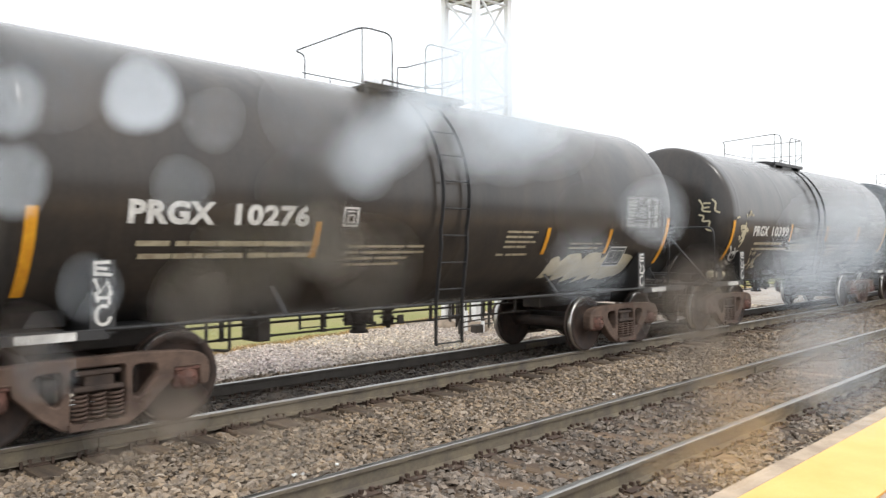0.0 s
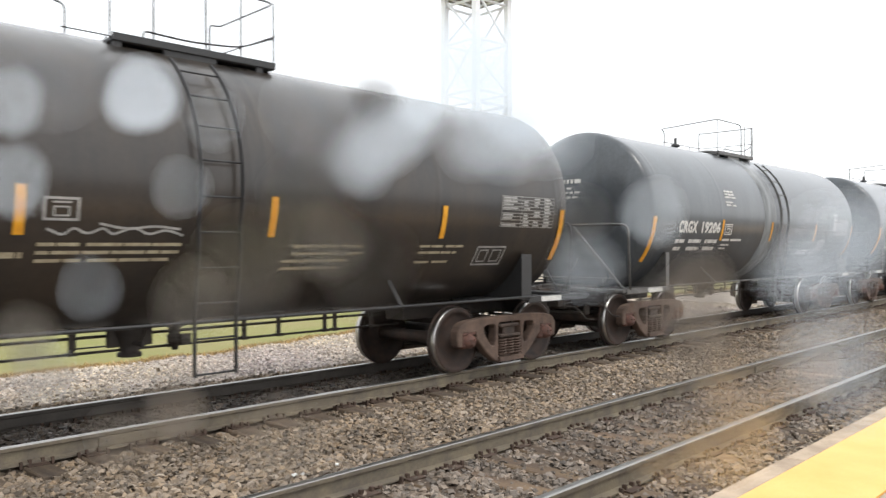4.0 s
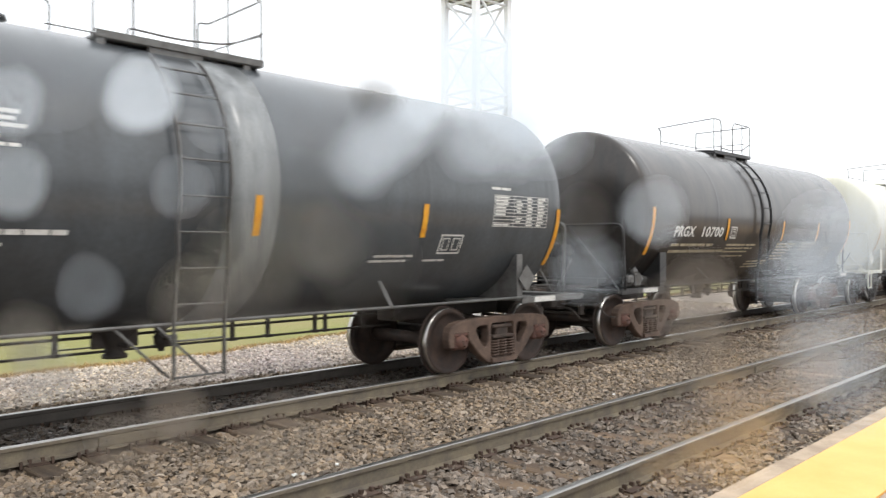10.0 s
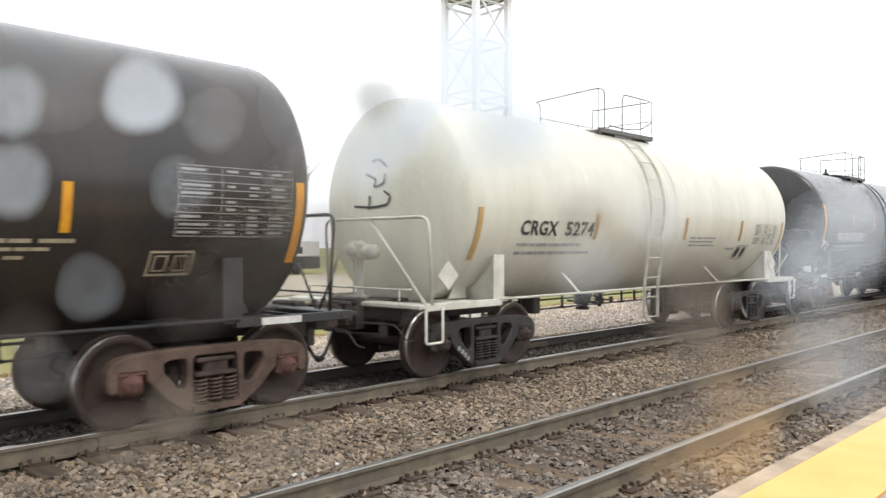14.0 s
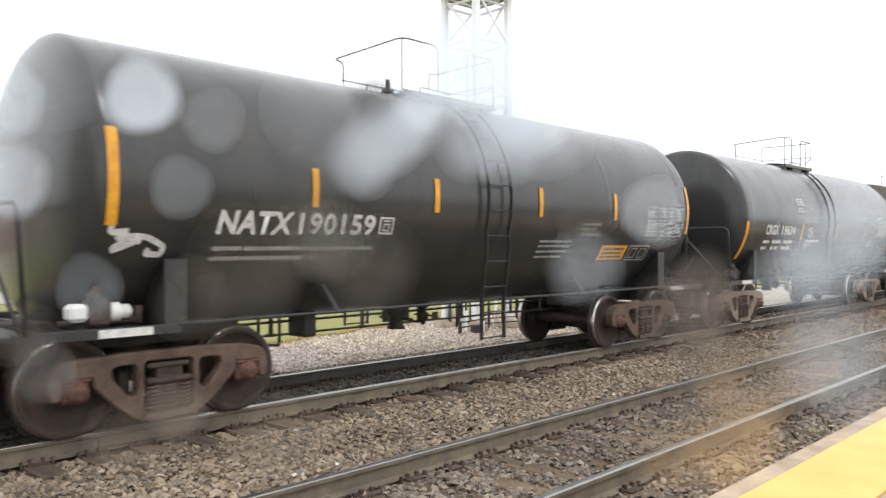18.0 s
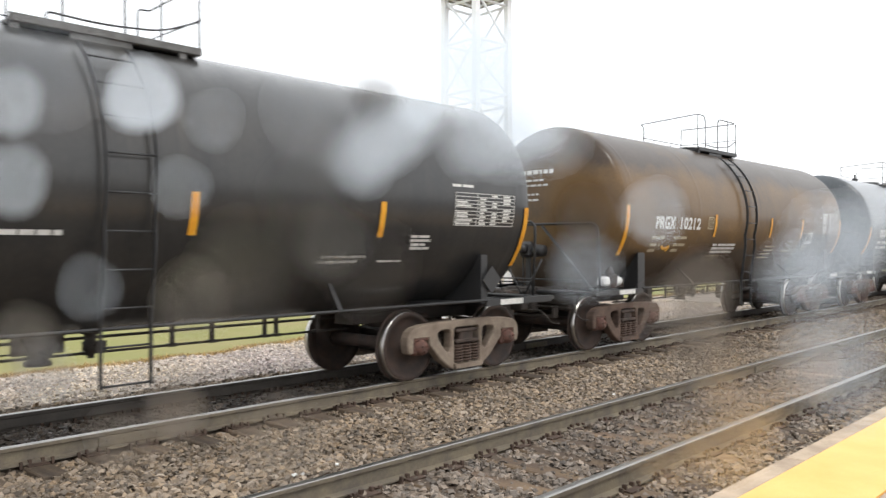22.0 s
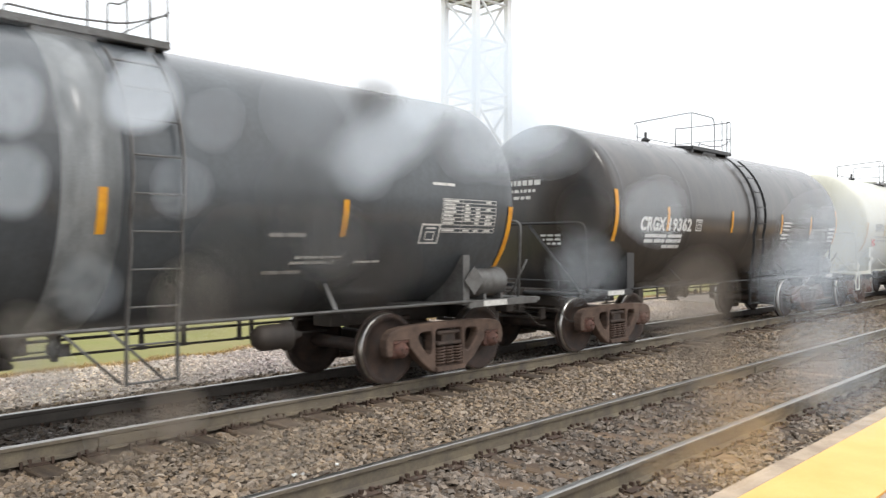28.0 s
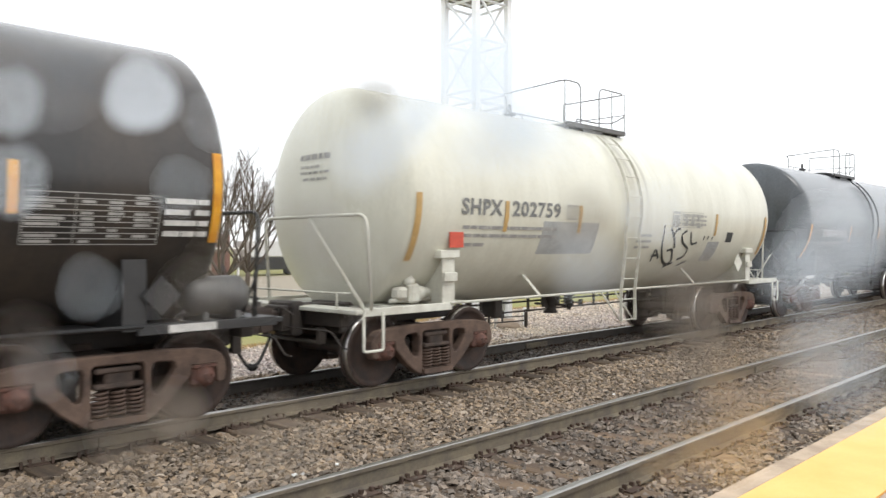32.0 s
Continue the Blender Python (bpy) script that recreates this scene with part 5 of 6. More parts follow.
squiggle(c, [[(2.66, 1.93), (2.80, 1.87), (2.88, 1.95), (3.00, 1.88), (3.14, 1.95), (3.22, 1.88), (3.42, 1.96), (3.55, 1.88), (3.72, 1.94), (3.90, 1.88)], [(3.10, 1.98), (3.36, 1.93), (3.60, 1.97), (3.86, 1.94)]], grey_mark_m, 0.022)
saddle_tag(c, -4.71, 303)
brake_valve(c, -5.28, -1.05, dark_m, cream_m, "black brake valves with a dusty cream cap on the end deck")
head_text(c, white_mark_m, 304, rows=((2.80, 0.085, -0.2, 0.45), (2.62, 0.035, -0.1, 0.35), (2.54, 0.035, -0.1, 0.3), (1.98, 0.03, -0.1, 0.3), (1.90, 0.03, -0.1, 0.3), (1.82, 0.03, -0.1, 0.3)))
CARS.append(c)


def slate_car(index, number, lad, band, seed, mids, base=GREY, mark=white_mark_m, label="slate grey tank car with pale band and white lettering", frame=truck_m, box_u=2.12, box_v=7.66, box_z=1.68, panel=(8.55, 9.75, 2.05, 2.47)):
    c = tank_car(index, label, base, mark, galv_m if base is GREY else dark_m, frame, band=band, lad=lad, plated=galv_m)
    du = 0.10 if index == 7 else 0.0
    letters(c, "CRGX", 0.17 + du, 0.90 + du, 2.02, 2.25, mark, bold=0.03)
    letters(c, number, 1.09 + du, 1.89 + du, 2.02, 2.25, mark, bold=0.03)
    common_marks(c, mark, seed, lead=(-0.75, 1.50, 2.30), tail=(10.03, 1.50, 2.32), mids=mids, panel=panel, pmat=mark)
    frame_box(c, box_u, box_u + 0.32, 2.0, 2.22, mark)
    part("placard", shaped("placard", "placard", placard, galv_m if base is GREY else dark_m), c, "blank placard holder on its corner", pose(4.74, -1.425, 1.32))
    if index == 7:
        text_lines(c, [(7.84, 8.16, 1.90, 0.03), (7.84, 8.2, 1.85, 0.03), (7.86, 8.12, 1.80, 0.03), (7.86, 8.2, 1.755, 0.03)], mark, seed + 7)
    else:
        frame_box(c, box_v, box_v + (0.34 if index == 9 else 0.42), box_z, box_z + 0.25, mark)
    text_lines(c, [(a + du, b + du, z, h) for a, b, z, h in [(0.15, 0.5, 1.87, 0.065), (0.66, 1.18, 1.87, 0.07), (1.34, 1.87, 1.87, 0.07), (0.17, 0.44, 1.73, 0.065), (0.69, 1.18, 1.73, 0.07), (1.36, 1.86, 1.73, 0.07)]], mark, seed + 1)
    dv = 0.73 if index == 7 else 0.0
    text_lines(c, [(a + dv, b + dv, z, h) for a, b, z, h in [(2.1, 3, 1.9, 0.045), (2.1, 2.5, 1.8, 0.03), (2.1, 2.4, 1.73, 0.03)]], mark, seed + 3)
    text_lines(c, [(2.14, 2.62, 2.88, 0.035), (2.14, 2.6, 2.82, 0.035), (2.14, 2.66, 2.76, 0.035), (2.14, 2.45, 2.66, 0.03), (2.14, 2.6, 2.6, 0.03), (6.55, 7.2, 1.66, 0.03), (6.5, 7.1, 1.6, 0.03), (7.4, 7.8, 1.6, 0.025), (8.5, 8.9, 2.56, 0.035)], mark, seed + 4)
    head_text(c, mark, seed + 2)
    CARS.append(c)
    return c


c = slate_car(2, "19206", (4.81, 5.24), (4.08, 4.70), 20, (2.0, 4.50, 7.26))
part("air_reservoir", shaped("reservoir", "reservoir", reservoir, galv_m), c, "rounded grey reservoir on the end deck", pose(5.30, -1.12, 1.28))
c = slate_car(3, "19604", (3.95, 4.48), (4.52, 5.10), 25, (2.08, 4.85, 7.25), box_v=7.60)
brake_valve(c, -5.2, -1.0, dark_m, dark_m, "brake valves on the end deck")

# black-brown car
c = tank_car(4, "black tank car with brown road film and white lettering", PAINTS["blackbrown"], white_mark_m, dark_m, truck_m, lad=(3.91, 4.37))
letters(c, "PRGX", 0.18, 0.98, 1.95, 2.15, white_mark_m, slant=0.2, bold=0.02)
letters(c, "10700", 1.30, 2.20, 1.95, 2.15, white_mark_m, slant=0.2, bold=0.015)
common_marks(c, grey_mark_m, 31, lead=(-0.64, 1.63, 2.46), tail=(9.98, 1.61, 2.45), mids=(2.41, 5.34, 7.60), midz=(1.90, 2.33), panel=(8.6, 9.88, 1.88, 2.55))
frame_box(c, 2.58, 2.86, 1.93, 2.17, white_mark_m)
frame_box(c, 8.4, 8.86, 1.50, 1.74, tan_mark_m)
text_lines(c, [(0.2, 1.9, 1.80, 0.05), (0.2, 2.5, 1.68, 0.05), (2.55, 4.0, 1.80, 0.04), (2.55, 3.9, 1.73, 0.03), (2.55, 3.7, 1.66, 0.03), (2.55, 3.6, 1.57, 0.03), (5.2, 6.35, 1.82, 0.035), (5.2, 6.25, 1.755, 0.03), (5.2, 6.1, 1.69, 0.03), (5.2, 6.0, 1.62, 0.03), (5.15, 5.9, 1.55, 0.03), (5.1, 6.0, 1.48, 0.03), (4.05, 5.2, 1.44, 0.03), (4.05, 5.1, 1.38, 0.03), (4.0, 4.9, 1.32, 0.03), (6.7, 7.7, 1.83, 0.035), (6.7, 7.5, 1.76, 0.03), (6.7, 7.3, 1.69, 0.03)], tan_mark_m, 32)
brake_valve(c, -5.2, -1.05, galv_m, galv_m, "pale brake valves on the end deck")
CARS.append(c)

# white car
OFF = PAINTS["offwhite"]
c = tank_car(5, "dingy white tank car with black lettering", WHITE, black_mark_m, OFF, truckblack_m, lad=(3.76, 4.22), trim=OFF)
letters(c, "CRGX", 0.31, 1.20, 1.93, 2.15, black_mark_m, bold=0.012)
letters(c, "5274", 1.40, 2.17, 1.93, 2.15, black_mark_m, bold=0.012)
faded = material("faded_amber_stripe", (0.55, 0.36, 0.14), 0.5, scale=9, vary=0.2, bump=0.03)
common_marks(c, black_mark_m, 41, lead=(-0.60, 1.60, 2.30), tail=(9.85, 1.60, 2.30), mids=(2.24, 5.25, 7.70), smat=faded, panel=(8.41, 9.65, 1.82, 2.24), pmat=thin_mark_m, sill=False)
text_lines(c, [(0.3, 1.9, 1.80, 0.045), (0.3, 2.2, 1.68, 0.045), (5.5, 6.6, 1.93, 0.03), (5.5, 6.5, 1.86, 0.03), (5.5, 6.6, 1.79, 0.03), (7.2, 7.6, 1.72, 0.05)], grey_mark_m, 42)
plain_patch(c, 7.75, 7.95, 1.54, 1.75, black_mark_m, "stencil_block", "small black stencil block")
plain_patch(c, 8.06, 8.2, 1.54, 1.75, black_mark_m, "stencil_block", "small black stencil block")
frame_box(c, 7.70, 8.28, 1.50, 1.79, thin_mark_m)
head_tag(c, [[(0.17, 2.99), (0.02, 3.02), (-0.15, 2.90)], [(0.29, 2.82), (0.05, 2.72), (0.12, 2.62), (-0.1, 2.66), (-0.12, 2.8)], [(0.57, 2.36), (0.14, 2.33), (-0.18, 2.36), (-0.24, 2.48), (-0.1, 2.56)], [(0.2, 2.5), (0.22, 2.3)]], black_mark_m, 0.035)
part("placard", shaped("placard", "placard", placard, OFF), c, "off-white placard holder", pose(-5.75, -1.40, 1.40))
part("placard", shaped("placard", "placard", placard, OFF), c, "off-white placard holder by the saddle", pose(4.83, -1.425, 1.37))
part("placard_bracket", shaped("placardbracket", "placard_bracket", lambda bm: prism(bm, [(-0.30, -0.30), (0.28, -0.30), (0.02, 0.30), (-0.06, 0.30)], 0.0, 0.012), OFF), c, "slanting bracket plate", pose(4.80, -1.400, 1.36))
for e in (-1, 1):
    part("sprayed_tag", shaped("frametag", "sprayed_tag", lambda bm: [prism(bm, [(a, b), (a + 0.05, b - 0.02), (a + 0.07, b + 0.04), (a + 0.02, b + 0.055)], -1.083, -1.0785) for a, b in ((-0.62, 0.36), (-0.55, 0.31), (-0.49, 0.26), (-0.43, 0.21))], grey_mark_m), c, "pale sprayed tag on the truck", pose(e * 4.62, 0, 0))
CARS.append(c)

# black car with many high stripes
c = tank_car(6, "black tank car with high amber stripes and white lettering", BLACK, white_mark_m, dark_m, truck_m, lad=(4.25, 4.72))
letters(c, "NATX", 0.30, 1.18, 1.90, 2.14, white_mark_m, slant=0.15, bold=0.02)
letters(c, "190159", 1.28, 2.35, 1.90, 2.14, white_mark_m, bold=0.012)
common_marks(c, grey_mark_m, 51, lead=(-0.74, 1.97, 2.84), tail=(10.03, 2.0, 2.87), mids=(1.46, 3.34, 5.50, 7.51), midz=(2.20, 2.62), panel=(8.55, 9.85, 1.95, 2.45))
frame_box(c, 2.42, 2.64, 1.92, 2.12, white_mark_m)
frame_box(c, 8.2, 8.87, 1.53, 1.79, grey_mark_m)
plain_patch(c, 7.33, 8.12, 1.55, 1.79, orange_m, "orange_panel", "orange warning panel")
text_lines(c, [(7.4, 8.05, 1.73, 0.03), (7.4, 8.0, 1.66, 0.03), (7.4, 8.05, 1.60, 0.03)], black_mark_m, 53)
text_lines(c, [(0.3, 2.4, 1.76, 0.04), (0.3, 1.6, 1.66, 0.04), (5.6, 6.4, 1.85, 0.03), (5.6, 6.4, 1.78, 0.03), (5.6, 6.4, 1.70, 0.03), (5.6, 6.3, 1.62, 0.03), (6.6, 7.1, 2.12, 0.035), (6.6, 7.0, 2.04, 0.03), (6.6, 7.2, 1.96, 0.03)], grey_mark_m, 52)
squiggle(c, [[(-0.73, 1.97), (-0.73, 1.90), (-0.57, 1.92)], [(-0.70, 1.76), (-0.57, 1.84), (-0.69, 1.86), (-0.41, 1.88), (-0.21, 1.78), (-0.23, 1.70), (-0.38, 1.71), (-0.35, 1.76)], [(-0.71, 1.74), (-0.59, 1.78), (-0.50, 1.82)], [(-0.67, 1.89), (-0.44, 1.82)]], white_mark_m, 0.055)
brake_valve(c, -5.35, -1.1, wheel_m, trim_m, "white brake valves on the end deck")
CARS.append(c)

# black car, tan trucks
c = slate_car(7, "19634", (4.04, 4.50), None, 60, (2.45, 4.92, 7.32), base=BLACK, label="glossy black tank car with white lettering and tan trucks", frame=trucktan_m, box_u=2.83)
brake_valve(c, -5.2, -1.05, dark_m, dark_m, "black brake valves on the end deck")

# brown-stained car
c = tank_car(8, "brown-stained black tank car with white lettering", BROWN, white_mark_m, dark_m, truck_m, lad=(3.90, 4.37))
letters(c, "PRGX", 0.24, 0.95, 2.08, 2.31, white_mark_m, bold=0.024)
letters(c, "10212", 1.15, 1.95, 2.08, 2.31, white_mark_m, bold=0.024)
common_marks(c, tan_mark_m, 71, lead=(-0.73, 1.63, 2.46), tail=(9.97, 1.60, 2.44), mids=(2.60, 5.40, 7.28), midz=(1.96, 2.39), panel=(8.71, 9.87, 2.10, 2.58), pmat=white_mark_m)
frame_box(c, 2.28, 2.51, 2.10, 2.34, tan_mark_m)
head_text(c, white_mark_m, 75, rows=((3.1, 0.075, -0.2, 0.45), (2.95, 0.035, 0.0, 0.4), (2.86, 0.035, -0.1, 0.4), (2.70, 0.035, 0.1, 0.4), (2.60, 0.035, 0.1, 0.4)))
plain_patch(c, 7.30, 9.3, 1.25, 2.06, PAINTS["black"], "repaint_patch", "black repainted patch")
frame_box(c, 7.66, 8.07, 1.83, 2.09, white_mark_m)
text_lines(c, [(0.2, 0.65, 1.93, 0.05), (1.0, 1.5, 1.93, 0.05), (0.2, 0.55, 1.80, 0.05), (1.05, 1.5, 1.80, 0.05), (0.2, 0.45, 1.70, 0.05), (1.05, 1.3, 1.70, 0.05), (7.6, 7.9, 1.76, 0.04), (7.6, 7.8, 1.70, 0.03)], tan_mark_m, 72)
text_lines(c, [(2.7, 3.75, 1.80, 0.045), (2.7, 3.75, 1.73, 0.045), (2.7, 3.7, 1.66, 0.045)], white_mark_m, 76)
text_lines(c, [ (2.6, 3.2, 1.58, 0.03), (2.6, 3.1, 1.51, 0.03), (5.35, 5.9, 1.76, 0.03), (5.35, 5.9, 1.68, 0.03), (5.3, 5.85, 1.60, 0.03), (5.25, 5.8, 1.52, 0.03), (6.4, 6.9, 1.66, 0.03)], tan_mark_m, 73)
squiggle(c, [[(0.62, 1.78), (0.75, 1.72), (0.95, 1.78), (0.85, 1.68)]], orange_m, 0.05)
brake_valve(c, -5.3, -1.1, wheel_m, trim_m, "white-capped brake valves on the end deck")
CARS.append(c)

c = slate_car(9, "19584", (4.63, 5.12), (4.05, 4.58), 80, (2.06, 4.40, 7.12), box_v=8.34, box_z=1.81, panel=(8.68, 9.72, 1.96, 2.38))
part("air_reservoir", shaped("reservoir", "reservoir", reservoir, galv_m), c, "rounded grey reservoir on the end deck", pose(5.30, -1.12, 1.28))
part("brake_cylinder", shaped("brakecylinder", "brake_cylinder", lambda bm: lathe(bm, [(-0.28, 0.03), (-0.27, 0.10), (-0.20, 0.145), (0.10, 0.145), (0.12, 0.17), (0.15, 0.17), (0.17, 0.08), (0.34, 0.03), (0.345, 0.0)], 16, "x"), under_m), c, "dark brake cylinder under the tank", pose(1.93, -0.95, 0.77))
text_lines(c, [(6.15, 6.62, 1.90, 0.045), (6.2, 6.7, 1.50, 0.04)], grey_mark_m, 88)

# black car, high stripes, bold lettering
c = tank_car(10, "black tank car with bold white lettering and high amber stripes", PAINTS["blackbrown"], white_mark_m, dark_m, truck_m, lad=(4.70, 5.20), plat=(3.62, 5.52))
letters(c, "CRGX", 0.07, 0.95, 2.04, 2.29, white_mark_m, bold=0.03)
letters(c, "19362", 1.08, 1.94, 2.04, 2.29, white_mark_m, bold=0.02)
common_marks(c, grey_mark_m, 91, lead=(-0.72, 1.86, 2.71), tail=(10.03, 1.82, 2.68), mids=(1.02, 3.71, 6.34, 8.19), midz=(2.05, 2.48), panel=(8.27, 9.45, 1.80, 2.24))
frame_box(c, 2.12, 2.36, 2.06, 2.28, white_mark_m)
text_lines(c, [(0.3, 1.65, 1.96, 0.06), (0.3, 1.65, 1.87, 0.06), (1.0, 1.65, 1.77, 0.06), (6.45, 6.95, 2.30, 0.035), (6.45, 6.9, 2.23, 0.035), (6.45, 6.85, 2.15, 0.035), (6.4, 6.8, 2.03, 0.035), (6.4, 6.75, 1.95, 0.035), (9.5, 9.95, 2.20, 0.05), (9.5, 9.95, 2.10, 0.05), (9.5, 9.95, 2.0, 0.05), (9.5, 9.95, 1.9, 0.05)], white_mark_m, 92)
head_text(c, white_mark_m, 93, rows=((2.88, 0.09, -0.2, 0.5), (2.74, 0.055, -0.1, 0.45), (2.62, 0.055, 0.0, 0.4), (1.96, 0.035, -0.6, -0.2), (1.89, 0.035, -0.6, -0.25), (1.82, 0.035, -0.6, -0.3)))
part("air_reservoir", shaped("reservoir", "reservoir", reservoir, galv_m), c, "rounded grey reservoir on the end deck", pose(5.63, -1.05, 1.28))
part("placard", shaped("placard", "placard", placard, dark_m), c, "blank placard holder on its corner", pose(4.87, -1.425, 1.32))
CARS.append(c)

# second white car
c = tank_car(11, "off-white tank car with black lettering and black graffiti", WHITE, black_mark_m, OFF, truck_m, lad=(4.02, 4.46), trim=OFF)
worn_mark_m = material("worn_black_stencil", (0.13, 0.135, 0.135), 0.55, scale=14, color2=(0.24, 0.24, 0.23), bump=0.05)
letters(c, "SHPX", 0.04, 0.87, 2.19, 2.41, worn_mark_m, bold=0.012)
letters(c, "202759", 1.08, 2.22, 2.19, 2.41, worn_mark_m, bold=0.006)
common_marks(c, grey_mark_m, 101, lead=(-0.74, 1.60, 2.44), tail=(9.9, 1.60, 2.40), mids=(0.96, 2.75, 7.5), midz=(1.98, 2.40), smat=faded, panel=(5.7, 6.9, 2.12, 2.40), pmat=thin_mark_m, sill=False)
frame_box(c, 2.40, 2.66, 2.18, 2.40, grey_mark_m)
text_lines(c, [(0.1, 2.2, 2.03, 0.045), (0.1, 2.2, 1.92, 0.045), (0.1, 0.6, 1.80, 0.045)], grey_mark_m, 102)
plain_patch(c, 1.84, 3.3, 1.66, 2.14, material("pale_grey_patch", (0.42, 0.43, 0.42), 0.6, scale=5), "grey_patch", "grey painted-over patch")
squiggle(c, [[(5.43, 2.15), (5.50, 1.79), (5.79, 1.52), (6.07, 1.42), (6.20, 1.49), (5.97, 1.72), (5.79, 1.69)], [(5.69, 2.10), (5.88, 1.94), (6.04, 1.74)], [(5.81, 1.94), (5.92, 2.08), (6.05, 2.09)], [(6.32, 2.06), (6.13, 1.99), (6.26, 1.84), (6.59, 1.72), (6.57, 1.56), (6.37, 1.52)], [(6.49, 2.04), (6.62, 1.79), (6.85, 1.84)], [(5.40, 1.50), (5.33, 1.74), (5.62, 1.55)], [(5.32, 1.60), (5.55, 1.61)], [(7.08, 1.97), (7.08, 1.89)], [(7.25, 1.97), (7.25, 1.90)], [(7.44, 1.95), (7.43, 1.89)], [(6.03, 1.39), (6.31, 1.46)], [(6.55, 1.41), (6.80, 1.48)]], black_mark_m, 0.045)
plain_patch(c, 7.31, 7.82, 1.48, 1.86, MATS["pale_grey_patch"], "grey_patch", "grey painted-over patch")
plain_patch(c, 8.07, 8.35, 1.85, 2.05, black_mark_m, "stencil_block", "small black stencil block")
text_lines(c, [(6.08, 7.05, 2.34, 0.04), (6.08, 7.05, 2.26, 0.04), (6.08, 7.05, 2.18, 0.04), (4.57, 5.07, 1.96, 0.04), (4.57, 5.07, 1.86, 0.04), (4.57, 5.07, 1.76, 0.04)], thin_mark_m, 104)
head_text(c, grey_mark_m, 105)
part("red_tag", shaped("tag", "red_tag", lambda bm: box(bm, -0.13, 0.13, -0.012, 0.0, -0.1, 0.1), red_m), c, "small red tag above the saddle", pose(-4.62, -1.43, 1.86))
part("placard", shaped("placard", "placard", placard, OFF), c, "off-white placard holder", pose(4.1, -1.40, 1.42))
brake_valve(c, -5.1, -1.05, OFF, OFF, "off-white brake valves on the end deck")
CARS.append(c)

for e in (-1, 1):
    part("saddle_cap", shaped("saddlecap%d" % e, "saddle_cap", lambda bm: box(bm, (-4.71 if e < 0 else 4.63) - 0.18, (-4.71 if e < 0 else 4.63) + 0.18, -1.42, -1.28, 1.62, 1.73, 0.012), OFF), c, "thick cap on the saddle post")
    part("saddle_collar", shaped("saddlecollar%d" % e, "saddle_collar", lambda bm: box(bm, (-4.71 if e < 0 else 4.63) - 0.12, (-4.71 if e < 0 else 4.63) + 0.12, -1.43, -1.384, 1.32, 1.44, 0.008), OFF), c)

# last two, seen from far off
c = tank_car(12, "dark slate tank car behind the white one", GREY, white_mark_m, dark_m, truck_m)
common_marks(c, grey_mark_m, 111, mids=(2.3, 4.9, 7.4))
text_lines(c, [(0.2, 2.0, 2.1, 0.18), (0.2, 1.8, 1.85, 0.05)], grey_mark_m, 112)
CARS.append(c)
c = tank_car(13, "black tank car at the end of the view", BLACK, white_mark_m, dark_m, truck_m)
common_marks(c, grey_mark_m, 121, mids=(2.3, 4.9, 7.4))
CARS.append(c)

# ---- beyond the tracks ----


